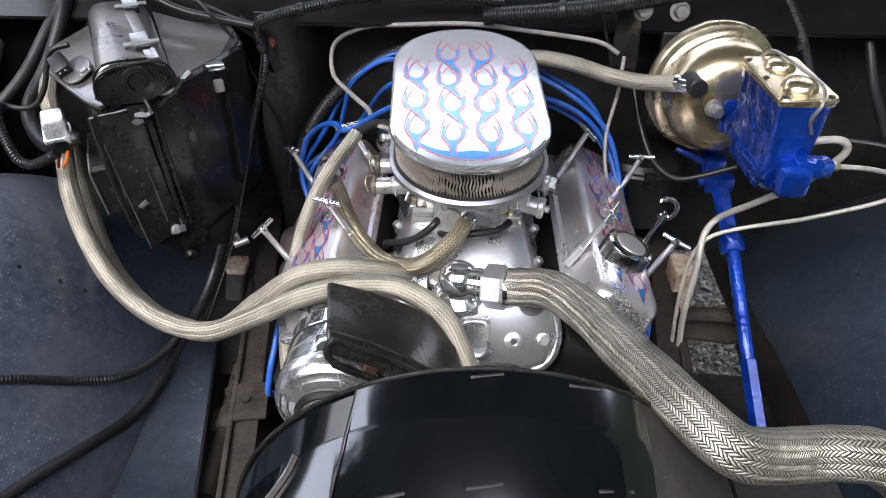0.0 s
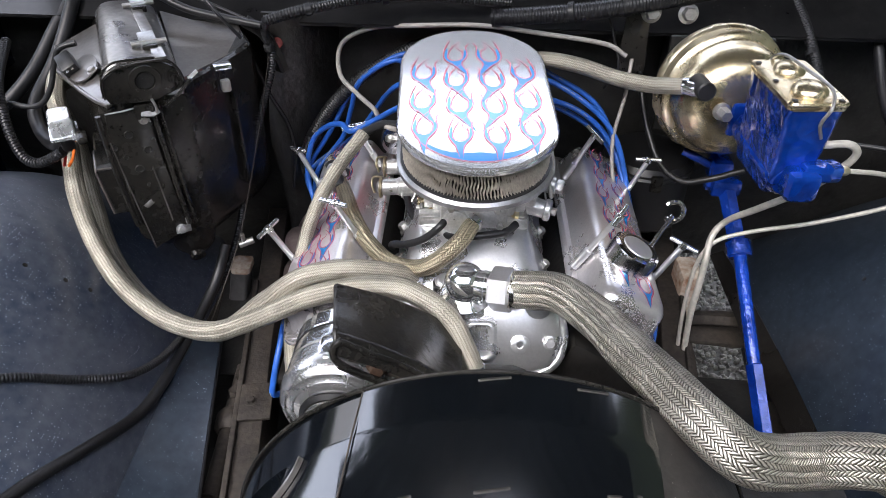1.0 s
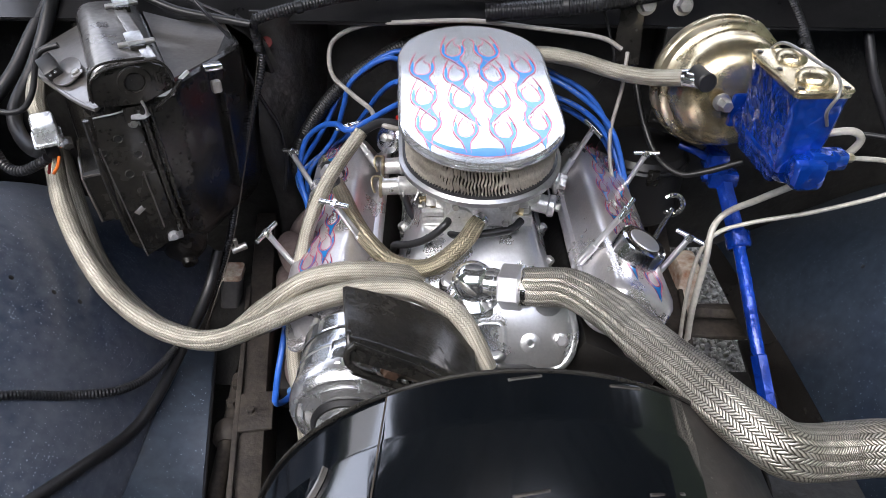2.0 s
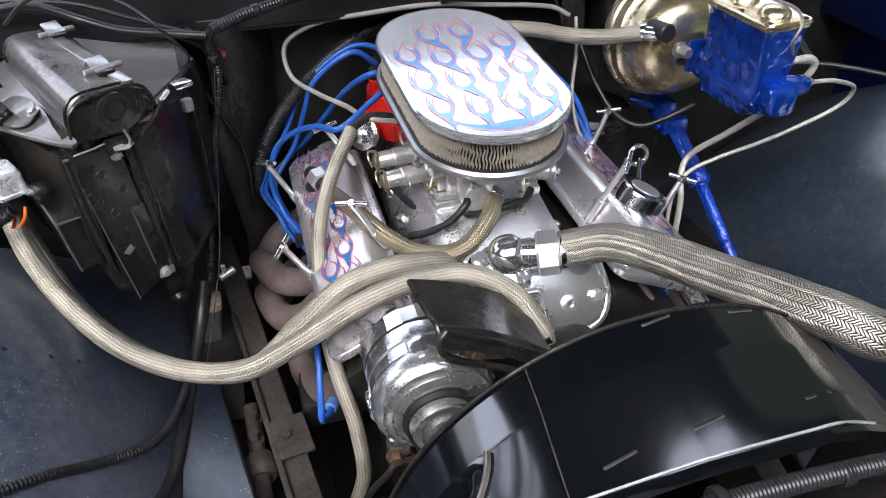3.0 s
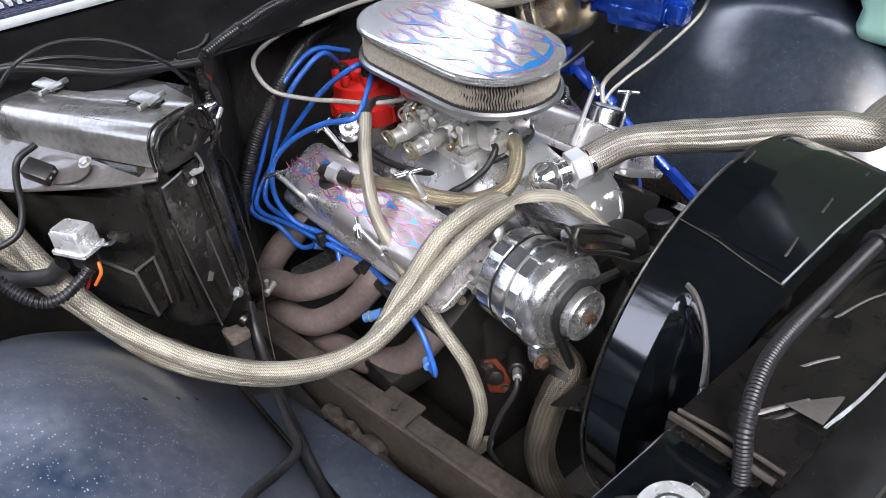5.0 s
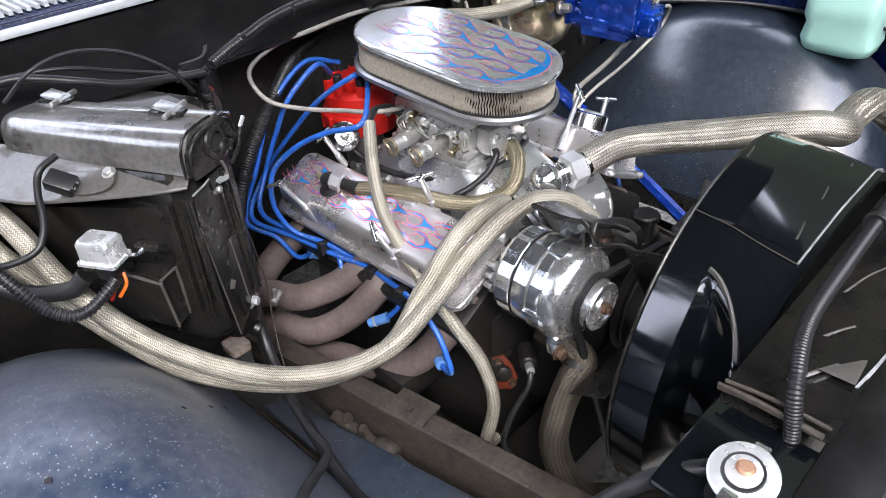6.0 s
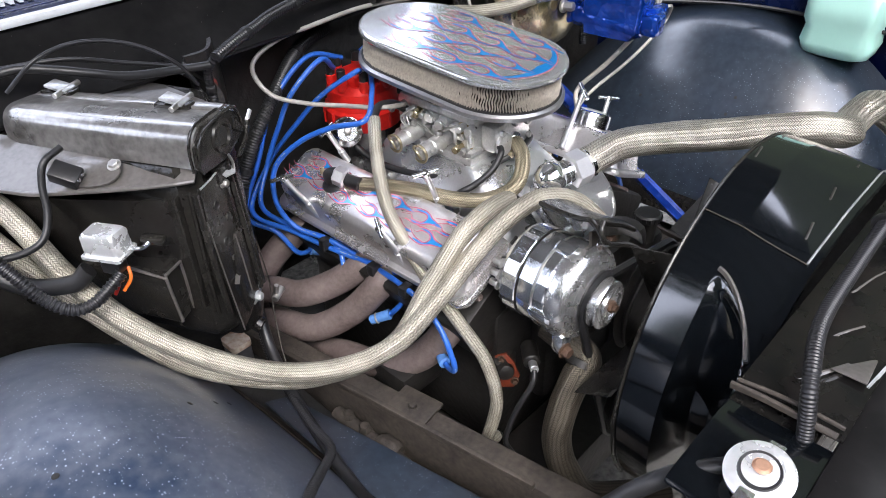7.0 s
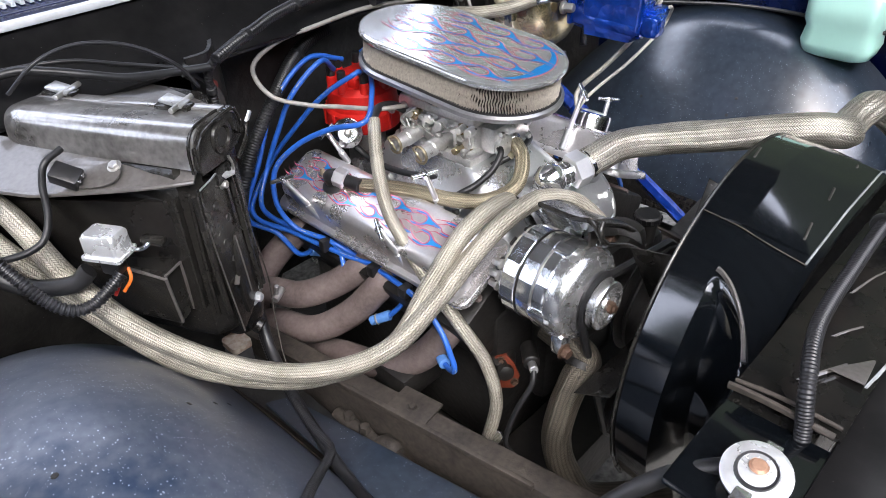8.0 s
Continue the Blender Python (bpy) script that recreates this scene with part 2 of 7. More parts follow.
BEIGE = mat("grey_brake_line", (0.44, 0.42, 0.375), 0.42, 0.2, vary=0.25, grain=160, blotch=20)
# Near-black tone that paints the shade in the filter's grooves.
FILTERGAP = mat("pleat_gap_shade", (0.03, 0.027, 0.023), 0.7, 0.0, vary=0.3, grain=200, blotch=40)
FILTER = mat("pleated_filter_gauze", (0.5, 0.46, 0.39), 0.5, 0.15, dark=(0.34, 0.31, 0.265), light=(0.64, 0.59, 0.51), grain=900, blotch=200, bump=0.6, bump_scale=900)
BRASSDARK = mat("dull_brass_clip", (0.42, 0.36, 0.24), 0.4, 0.9, vary=0.3, grain=300, blotch=60)
RIMALU = mat("dull_rolled_aluminium", (0.42, 0.42, 0.43), 0.36, 0.9, vary=0.2, rvary=0.1, grain=300, blotch=20, bump=0.1)
COPPER = mat("dull_copper", (0.46, 0.27, 0.18), 0.45, 0.6, vary=0.2, grain=300, blotch=60)
SHROUDDUST = mat("dusty_black_shroud", (0.02, 0.019, 0.018), 0.5, 0.0, dark=(0.007, 0.007, 0.007), light=(0.05, 0.046, 0.042), grain=90, blotch=14, bump=0.4, bump_scale=90, specks=(0.14, 0.13, 0.12), speck_scale=200, speck_size=0.14)
PINK = mat("pink_pinstripe", (0.6, 0.13, 0.2), 0.25, 0.3, vary=0.15, grain=200, coat=0.8)
FLAMEBLUE = mat("blue_flame_paint", (0.012, 0.23, 0.6), 0.2, 0.35, vary=0.12, grain=200, coat=1.0, coat_ior=1.6, coat_rough=0.12)
BOTTLE = mat("milky_green_plastic", (0.5, 0.84, 0.74), 0.35, 0.0, vary=0.06, grain=30, blotch=6, trans=0.25)
ORANGE = mat("orange_block_paint", (0.12, 0.022, 0.008), 0.5, 0.0, vary=0.4, grain=120, blotch=40, bump=0.3)
GRAVEL = mat("grey_gravel", (0.26, 0.25, 0.22), 0.85, 0.0, dark=(0.07, 0.065, 0.06), light=(0.5, 0.48, 0.43), grain=45, blotch=30, bump=0.5, bump_scale=120)
GROUND = mat("gravel_ground", (0.1, 0.096, 0.09), 0.95, 0.0, dark=(0.03, 0.028, 0.026), light=(0.24, 0.23, 0.21), grain=60, blotch=45, bump=0.9, bump_scale=70)
# Matte grey in place of glass, for the grey that the lid reflects.
GLASS = mat("matte_grey_windshield", (0.1, 0.105, 0.11), 0.5, 0.0, vary=0.05, spec=0.1)
# Tones of the unseen wall and blocks that the lid and shroud reflect.
WALLGREY = mat("pale_reflected_wall", (0.7, 0.7, 0.7), 0.9, 0.0, vary=0.15, grain=20, blotch=0.7)
LEAFWALL = mat("sky_blocker_green", (0.022, 0.03, 0.014), 0.9, 0.0, vary=0.6, grain=6, blotch=1.0)
GRILLE = mat("white_grille_paint", (0.62, 0.64, 0.66), 0.4, 0.0, vary=0.12, grain=100)
RELAY = mat("zinc_relay_can", (0.84, 0.85, 0.86), 0.28, 0.7, vary=0.1, grain=120, blotch=30)
RUSTPAINT = mat("flaking_rusty_paint", (0.45, 0.4, 0.33), 0.8, 0.0, dark=(0.2, 0.08, 0.03), light=(0.62, 0.58, 0.5), grain=90, blotch=28, bump=0.4)
ORANGEWIRE = mat("orange_wire", (0.75, 0.16, 0.02), 0.4)
REDWIRE = mat("red_wire", (0.55, 0.02, 0.015), 0.4)
BRAID = braid("braided_steel_sleeve", (0.56, 0.525, 0.435), (0.1, 0.09, 0.068), pitch=0.0025, rough=0.46, metal=0.62, strength=0.9, weave=0.6, column=1.6)
BRAIDB = braid("brassy_braided_sleeve", (0.5, 0.44, 0.31), (0.06, 0.05, 0.03), pitch=0.0025, rough=0.42, strength=1.0, weave=0.7, column=1.7)
BRAIDBIG = braid("large_braided_steel_sleeve", (0.6, 0.57, 0.49), (0.075, 0.068, 0.053), pitch=0.003, rough=0.38, metal=0.78, strength=1.0, weave=0.8, column=1.8)
# Darker brown-grey braid for the lower radiator hose.
BRAIDDARK = braid("dark_braided_steel_sleeve", (0.15, 0.13, 0.1), (0.025, 0.021, 0.016), pitch=0.0028, rough=0.48, metal=0.7, strength=0.9, weave=0.6)


# ---------------------------------------------------------------- mesh helpers
class Geo:
    """Vertices, faces and per-corner uv that grow into one mesh."""

    def __init__(self):
        self.v, self.f, self.uv = [], [], []

    def add(self, verts, faces, m=None, uvs=None):
        o = len(self.v)
        m = m or Matrix()
        self.v += [tuple(m @ Vector(p)) for p in verts]
        self.f += [tuple(o + i for i in f) for f in faces]
        self.uv += uvs if uvs else [[(0.0, 0.0)] * len(f) for f in faces]
        return self

    def join(self, other, m=None):
        return self.add(other.v, other.f, m, other.uv)

    def mesh(self, name, material, sharp=38):
        me = bpy.data.meshes.new(name)
        me.from_pydata(self.v, [], self.f)
        layer = me.uv_layers.new(name="uv")
        layer.data.foreach_set("uv", [c for face in self.uv for p in face for c in p])
        me.materials.append(material)
        bm = bmesh.new()
        bm.from_mesh(me)
        bmesh.ops.recalc_face_normals(bm, faces=bm.faces)
        bm.to_mesh(me)
        bm.free()
        me.shade_smooth()
        me.set_sharp_from_angle(angle=radians(sharp))
        return me


def part(name, geo, material, parent=None, label="", sharp=38):
    ob = new(name, geo.mesh(name, material, sharp))
    if parent is not None:
        ob.parent = parent
        ob.matrix_parent_inverse = parent.matrix_basis.inverted() if parent.parent is None else Matrix()
    if label:
        tagged(ob, label)
    return ob


def thing(name, label, category, at=(0, 0, 0), group="", kind=""):
    ob = new(name)
    ob.empty_display_size = 0.02
    ob.matrix_basis = Matrix.Translation(at)
    return tagged(ob, label, category, group, kind)


def single(name, geo, material, label, category, group="", kind="", sharp=38):
    return tagged(part(name, geo, material, None, "", sharp), label, category, group, kind)


def box(size, at=(0, 0, 0), bevel=0.003, m=None, seg=2):
    bm = bmesh.new()
    bmesh.ops.create_cube(bm, size=1.0, matrix=Matrix.Translation(at) @ Matrix.Diagonal((*size, 1)))
    if bevel:
        bmesh.ops.bevel(bm, geom=bm.edges[:], offset=min(bevel, min(size) * 0.45), segments=seg, affect="EDGES", profile=0.5)
    g = Geo()
    bm.verts.index_update()
    g.add([v.co[:] for v in bm.verts], [[v.index for v in f.verts] for f in bm.faces], m)
    bm.free()
    return g


def lathe(profile, n=32, m=None):
    """Turn (radius, height) pairs about z."""
    g = Geo()
    vs, fs = [], []
    for r, z in profile:
        vs += [(r * math.cos(2 * math.pi * k / n), r * math.sin(2 * math.pi * k / n), z) for k in range(n)]
    for i in range(len(profile) - 1):
        for k in range(n):
            a, b = i * n + k, i * n + (k + 1) % n
            fs.append((a, b, b + n, a + n))
    if profile[0][0] > 1e-6:
        fs.append(tuple(range(n))[::-1])
    if profile[-1][0] > 1e-6:
        fs.append(tuple(range((len(profile) - 1) * n, len(profile) * n)))
    return g.add(vs, fs, m)


def aim(a, b):
    """A pose at a whose z axis points to b."""
    d = Vector(b) - Vector(a)
    return Matrix.Translation(a) @ d.to_track_quat("Z", "Y").to_matrix().to_4x4()


def rod(a, b, r, n=14, cap=0.15, r2=None):
    h = (Vector(b) - Vector(a)).length
    r2 = r if r2 is None else r2
    c = min(r, r2) * cap
    return lathe([(max(r - c, 1e-4), 0), (r, c), (r2, h - c), (max(r2 - c, 1e-4), h)], n, aim(a, b))


def hexhead(a, b, r, washer=True):
    """A bolt head standing at a, towards b."""
    h = (Vector(b) - Vector(a)).length
    g = lathe([(r * 0.9, 0), (r, h * 0.12), (r, h * 0.85), (r * 0.86, h)], 6, aim(a, b))
    if washer:
        g.join(lathe([(r * 1.35, -h * 0.1), (r * 1.4, h * 0.1), (r, h * 0.16)], 18, aim(a, b)))
    return g


def smooth(points, per=8):
    """A Catmull-Rom line through the points."""
    p = [Vector(q) for q in points]
    p = [p[0] * 2 - p[1], *p, p[-1] * 2 - p[-2]]
    out = []
    for i in range(1, len(p) - 2):
        for k in range(per):
            t = k / per
            a, b, c, d = p[i - 1:i + 3]
            out.append(0.5 * ((2 * b) + (c - a) * t + (2 * a - 5 * b + 4 * c - d) * t * t + (3 * b - a - 3 * c + d) * t ** 3))
    out.append(p[-2])
    return out


def tube(points, r, n=14, per=8, ridges=None, soft=True, wobble=0.0, seed=1, folds=0.0):
    """A hose along points; ridges (pitch, depth) makes it corrugated; wobble makes it uneven; folds creases it lengthwise."""
    line = smooth(points, per) if soft else [Vector(p) for p in points]
    if ridges:
        fine = [line[0]]
        step = ridges[0] / 4
        for a, b in zip(line, line[1:]):
            k = max(1, int((b - a).length / step))
            fine += [a.lerp(b, (i + 1) / k) for i in range(k)]
        line = fine
    vs, fs, uvs = [], [], []
    up, dist = None, 0.0
    rng = random.Random(seed)
    ph = rng.uniform(0, 6)
    dists = []
    for i, p in enumerate(line):
        t = (line[min(i + 1, len(line) - 1)] - line[max(i - 1, 0)]).normalized()
        if i:
            dist += (p - line[i - 1]).length
        dists.append(dist)
        if up is None:
            up = t.orthogonal().normalized()
        up = (up - t * up.dot(t)).normalized()
        side = t.cross(up)
        rr = r
        if ridges:
            rr = r - (ridges[1] if (i // 2) % 2 else 0)
        for k in range(n):
            a = 2 * math.pi * k / n
            q = rr * (1 + wobble * math.sin(5 * a + ph + dist * 9) + wobble * 0.8 * math.sin(3 * a - dist * 31 + ph) + folds * (math.sin(7 * a + ph + 2.6 * math.sin(dist * 17 + ph)) + 0.8 * math.sin(4 * a - 2 * ph + 3.0 * math.sin(dist * 29))) * (0.5 + 0.5 * math.sin(dist * 41 + ph)) * min(1.0, dist / 0.035))
            vs.append(tuple(p + (up * math.cos(a) + side * math.sin(a)) * q))
    c = 2 * math.pi * r
    for i in range(len(line) - 1):
        for k in range(n):
            a, b = i * n + k, i * n + (k + 1) % n
            fs.append((a, b, b + n, a + n))
            u0, u1, v0, v1 = c * k / n, c * (k + 1) / n, dists[i], dists[i + 1]
            uvs.append([(u0, v0), (u1, v0), (u1, v1), (u0, v1)])
    fs += [tuple(range(n))[::-1], tuple(range((len(line) - 1) * n, len(line) * n))]
    uvs += [[(0, 0)] * n] * 2
    return Geo().add(vs, fs, None, uvs)


def plate(poly, depth, m=None, bevel=0.0015):
    """A flat outline in x and y, made depth thick towards +z, with eased edges."""
    bm = bmesh.new()
    vs = [bm.verts.new((x, y, 0)) for x, y in poly]
    f = bm.faces.new(vs)
    ex = bmesh.ops.extrude_face_region(bm, geom=[f])
    bmesh.ops.translate(bm, verts=[e for e in ex["geom"] if isinstance(e, bmesh.types.BMVert)], vec=(0, 0, depth))
    if bevel:
        rim = [e for e in bm.edges if abs(e.verts[0].co.z - e.verts[1].co.z) < 1e-9]
        bmesh.ops.bevel(bm, geom=rim, offset=bevel, segments=2, affect="EDGES", profile=0.5)
    bm.verts.index_update()
    g = Geo().add([v.co[:] for v in bm.verts], [[v.index for v in f.verts] for f in bm.faces], m)
    bm.free()
    return g


def frame_of(origin, xdir, ydir):
    """A pose from an origin and two directions."""
    x = Vector(xdir).normalized()
    z = x.cross(Vector(ydir)).normalized()
    y = z.cross(x)
    return Matrix.Translation(origin) @ Matrix((x, y, z)).transposed().to_4x4()


def sheet(fn, nu, nv, thick=0.0):
    """A curved sheet from fn(u, v) with u and v from 0 to 1, thickened along its normals."""
    pts = [[Vector(fn(i / nu, j / nv)) for j in range(nv + 1)] for i in range(nu + 1)]
    vs = [tuple(p) for row in pts for p in row]
    w = nv + 1
    fs = [(i * w + j, (i + 1) * w + j, (i + 1) * w + j + 1, i * w + j + 1) for i in range(nu) for j in range(nv)]
    if thick:
        low = []
        for i in range(nu + 1):
            for j in range(nv + 1):
                du = pts[min(i + 1, nu)][j] - pts[max(i - 1, 0)][j]
                dv = pts[i][min(j + 1, nv)] - pts[i][max(j - 1, 0)]
                low.append(tuple(pts[i][j] - du.cross(dv).normalized() * thick))
        o = len(vs)
        vs += low
        fs += [tuple(o + k for k in f[::-1]) for f in fs]
        ring = [i * w for i in range(nu + 1)] + [nu * w + j for j in range(1, w)] + [i * w + nv for i in range(nu - 1, -1, -1)] + [j for j in range(nv - 1, 0, -1)]
        for a, b in zip(ring, ring[1:] + ring[:1]):
            fs.append((a, b, b + o, a + o))
    return Geo().add(vs, fs)


def stadium(hw, hl, n=28):
    """An oval with straight sides along y."""
    s = hl - hw
    pts = []
    for k in range(n + 1):
        a = math.pi * k / n
        pts.append((hw * math.cos(a), s + hw * math.sin(a)))
    for k in range(n + 1):
        a = math.pi + math.pi * k / n
        pts.append((hw * math.cos(a), -s + hw * math.sin(a)))
    return pts


def loft(rings, close=True):
    """Skin over rings of equal length, capped at both ends."""
    n = len(rings[0])
    vs = [tuple(p) for ring in rings for p in ring]
    fs = []
    for i in range(len(rings) - 1):
        for k in range(n):
            a, b = i * n + k, i * n + (k + 1) % n
            fs.append((a, b, b + n, a + n))
    if close:
        fs += [tuple(range(n))[::-1], tuple(range((len(rings) - 1) * n, len(rings) * n))]
    return Geo().add(vs, fs)


def ribbon(line, w, z, taper=True):
    """A flat painted stripe along a line in x and y."""
    vs, fs = [], []
    n = len(line)
    for i, p in enumerate(line):
        a, b = Vector(line[max(0, i - 1)]), Vector(line[min(n - 1, i + 1)])
        t = (b - a).normalized() if (b - a).length > 1e-9 else Vector((1, 0))
        s = Vector((-t.y, t.x))
        ww = w * (min(1.0, 0.25 + 4 * min(i, n - 1 - i) / n) if taper else 1.0) / 2
        vs += [(p[0] + s.x * ww, p[1] + s.y * ww, z), (p[0] - s.x * ww, p[1] - s.y * ww, z)]
    for i in range(n - 1):
        fs.append((2 * i, 2 * i + 1, 2 * i + 3, 2 * i + 2))
    return Geo().add(vs, fs)


# ---------------------------------------------------------------- ground and surroundings
g = Geo()
ring_r = [0.0, 1.5, 4, 12, 60, 600]
vs = [(0, 0, 0)] + [(r * math.cos(a * math.pi / 24), r * math.sin(a * math.pi / 24), 0) for r in ring_r[1:] for a in range(48)]
fs = [(0, 1 + k, 1 + (k + 1) % 48) for k in range(48)]
for i in range(len(ring_r) - 2):
    for k in range(48):
        a, b = 1 + i * 48 + k, 1 + i * 48 + (k + 1) % 48
        fs.append((a, a + 48, b + 48, b))
single("ground", g.add(vs, fs), GROUND, "grey gravel ground under the truck", "ground", kind="structure")

g = Geo()
rng = random.Random(3)
ico = bmesh.new()
bmesh.ops.create_icosphere(ico, subdivisions=1, radius=1.0)
ico.verts.index_update()
iv, fi = [v.co.copy() for v in ico.verts], [[v.index for v in f.verts] for f in ico.faces]
ico.free()
for k in range(6500):
    s = rng.uniform(0.005, 0.013)
    m = pose(*((rng.uniform(0.3, 1.0), rng.uniform(0.0, 1.2)) if k < 5000 else (rng.uniform(-0.35, 0.05), rng.uniform(-0.65, -0.1))), s * 0.4, rng.uniform(0, 360), rng.uniform(0, 360), rng.uniform(0, 360)) @ Matrix.Diagonal((s, s * rng.uniform(0.6, 1), s * rng.uniform(0.5, 0.9), 1))
    g.add([v * rng.uniform(0.75, 1.15) for v in iv], fi, m)
single("gravel", g, GRAVEL, "loose grey gravel stones on the ground", "gravel", kind="stuff", sharp=20)

# Unseen boxes, added and sized to shape the light and the reflections.
single("unseen_reflected_wall", box((30, 0.3, 5.4), (0, 8.2, 2.7), 0), WALLGREY, "unseen pale wall added for the lid to reflect", "wall", kind="structure")
single("unseen_sky_blocker", box((0.5, 32.0, 16.0), (8.9, -8.0, 8.0), 0), LEAFWALL, "green block out of view, added to darken reflections", "hedge", kind="structure")
single("unseen_sky_blocker", box((0.5, 21, 5.0), (-7.5, -8.5, 2.5), 0), LEAFWALL, "dark green block out of view on the left, added to cut the low sky", "hedge", kind="structure")
single("unseen_sky_blocker", box((0.5, 4.2, 10.0), (-7.6, -0.1, 5.0), 0), LEAFWALL, "tall dark green block out of view, added to cut the sky", "hedge", kind="structure")
single("unseen_sky_blocker", box((0.5, 10.0, 2.4), (-7.5, 7.0, 1.2), 0), LEAFWALL, "low dark green block out of view, added to end the reflected sky", "hedge", kind="structure")
# Unseen tree, added so its crown blocks high sky from the shroud's reflection.
tree = thing("tree", "unseen leafy tree added to block part of the sky", "tree", (-7.9, 4.6, 0.0))
part("trunk", tube([(-7.9, 4.6, 0.0), (-7.85, 4.65, 2.5), (-7.8, 4.6, 5.5), (-7.6, 4.5, 9.0)], 0.2, 12, 5, wobble=0.12), FRAME, tree)
for limb in ([(-7.82, 4.6, 5.0), (-7.6, 3.4, 6.6), (-7.4, 2.4, 8.0)], [(-7.82, 4.6, 5.3), (-7.6, 5.7, 7.0), (-7.4, 6.6, 8.2)], [(-7.8, 4.6, 5.9), (-7.3, 4.4, 7.6), (-6.9, 4.2, 9.0)]):
    part("limb", tube(limb, 0.08, 8, 5, wobble=0.15), FRAME, tree)
rng = random.Random(31)
leaves = Geo()
for k in range(520):
    d = Vector((rng.gauss(0, 1), rng.gauss(0, 1), rng.gauss(0, 1))).normalized() * rng.uniform(0.35, 1.0) ** 0.5
    m = Matrix.Translation((-7.3 + 1.1 * d.x, 4.4 + 3.2 * d.y, 9.2 + 3.3 * d.z)) @ Euler((rng.uniform(0, 6), rng.uniform(0, 6), rng.uniform(0, 6))).to_matrix().to_4x4() @ Matrix.Scale(rng.uniform(0.35, 0.75), 4)
    leaves.add([(-0.5, 0, 0), (-0.15, 0.3, 0.1), (0.5, 0, 0), (0.1, -0.35, 0.12)], [(0, 1, 2, 3)], m)
part("crown", leaves, LEAFWALL, tree)
single("unseen_sky_blocker", box((30, 0.5, 7.0), (0, -10.0, 3.5), 0), LEAFWALL, "dark green block out of view ahead, added to cut the sky", "hedge", kind="structure")

# ---------------------------------------------------------------- the truck's body round the bay
def well(side, u, v):
    """The wheelhouse: an arch along y that rises outward from its inner edge."""
    y0, c = (-0.52, -0.05) if side < 0 else (-0.49, 0.0)
    y = y0 + (0.43 - y0) * v
    inner = 0.445 if side < 0 else 0.525
    x = inner + (0.905 - inner) * u
    h = 0.45 + math.sqrt(max(0.0004, 0.48 ** 2 - (y - c) ** 2))
    s = math.sin(math.pi / 2 * min(1.0, (x - inner) / 0.30)) ** 0.78
    z = 0.56 + max(0.0, h - 0.56) * s + 0.004 * math.sin(9 * y + 4 * x)
    return (side * x, y, z)


for side, words in ((-1, "dark blue inner fender dome with white paint specks"), (1, "dark blue inner fender dome beside the steering shaft")):
    fender = thing("inner_fender", words, "fender", (side * 0.65, -0.1, 0.5))
    # Same paint on both domes, the right one in its dimmed copy.
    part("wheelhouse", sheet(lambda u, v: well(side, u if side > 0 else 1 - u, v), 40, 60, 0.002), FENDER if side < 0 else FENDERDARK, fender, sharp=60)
    for u, v in (((0.675, 0.44), (0.355, 0.5), (0.28, 0.52), (0.235, 0.535)) if side < 0 else ((0.265, 0.435), (0.325, 0.43), (0.26, 0.655))):
        p = Vector(well(side, u, v)) + Vector((0, 0, 0.0012))
        q = Vector(well(side, u, v + 0.01)) - Vector(well(side, u, v))
        r = Vector(well(side, u + 0.01, v)) - Vector(well(side, u, v))
        part("drain_hole", lathe([(0.0036, 0), (0.0025, 0.0004), (0.0001, 0.0003)], 12, frame_of(p, r, q) if side > 0 else frame_of(p, -r, q)), MATTE, fender, "small black hole")
    # inner apron below the dome
    def edge(y):
        return 0.403 + 0.184 * y
    y2 = 0.09 if side < 0 else -0.12
    wide = 0.46 if side < 0 else 0.515
    # Darker than the dome above: dimmed blue on the left, matte black on the right.
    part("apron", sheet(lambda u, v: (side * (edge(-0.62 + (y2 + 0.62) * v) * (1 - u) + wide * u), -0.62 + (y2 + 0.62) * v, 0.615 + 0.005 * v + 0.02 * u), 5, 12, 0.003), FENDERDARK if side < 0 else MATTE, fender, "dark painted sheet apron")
    part("apron_edge", tube([(side * (edge(y) - 0.001), y, 0.616) for y in (-0.62, -0.4, -0.2, y2)], 0.0035, 8), RUBBER, fender)
    # Added sheet that keeps the gap behind the dome as dark as shade.
    x0, x1 = (0.38, 0.95) if side < 0 else (0.57, 0.95)
    part("rear_filler", sheet(lambda u, v: (side * (x0 + (x1 - x0) * u), 0.02 + 0.415 * v if side < 0 else 0.2 + 0.235 * v, 0.585 + 0.02 * v), 4, 4, 0.003), MATTE, fender, "added dark sheet closing the gap behind the dome")
    part("rim", sheet(lambda u, v: Vector(well(side, 0.03 * u, v)) + Vector((side * (-0.014 + 0.014 * u), 0, 0.003)), 2, 24, 0.002), FRAME if side < 0 else DUSTDARK, fender, "dusty brown inner edge")
    # Added black sheet standing in for the deep shade beside the frame rail.
    y1 = 0.44 if side < 0 else 0.12
    part("lower_filler", sheet(lambda u, v: (side * (0.27 + 0.24 * u), -0.62 + (y1 + 0.62) * v, 0.525 - 0.01 * u), 3, 4, 0.003), MATTE, fender, "black filler sheet hiding the ground")
    outer = thing("side_gutter", "blue painted fender edge above the inner fender", "fender", (side * 0.9, 0, 0.95))
    part("gutter", box((0.09, 1.3, 0.012), (side * 0.9, -0.05, 0.955), 0.004), BODYBLUE, outer)
    part("lip", box((0.012, 1.3, 0.10), (side * 0.85, -0.05, 0.99), 0.005), BODYBLUE, outer)
    part("outer_skin", box((0.012, 1.3, 0.65), (side * 0.95, -0.05, 0.68), 0.005), BODYBLUE, outer)

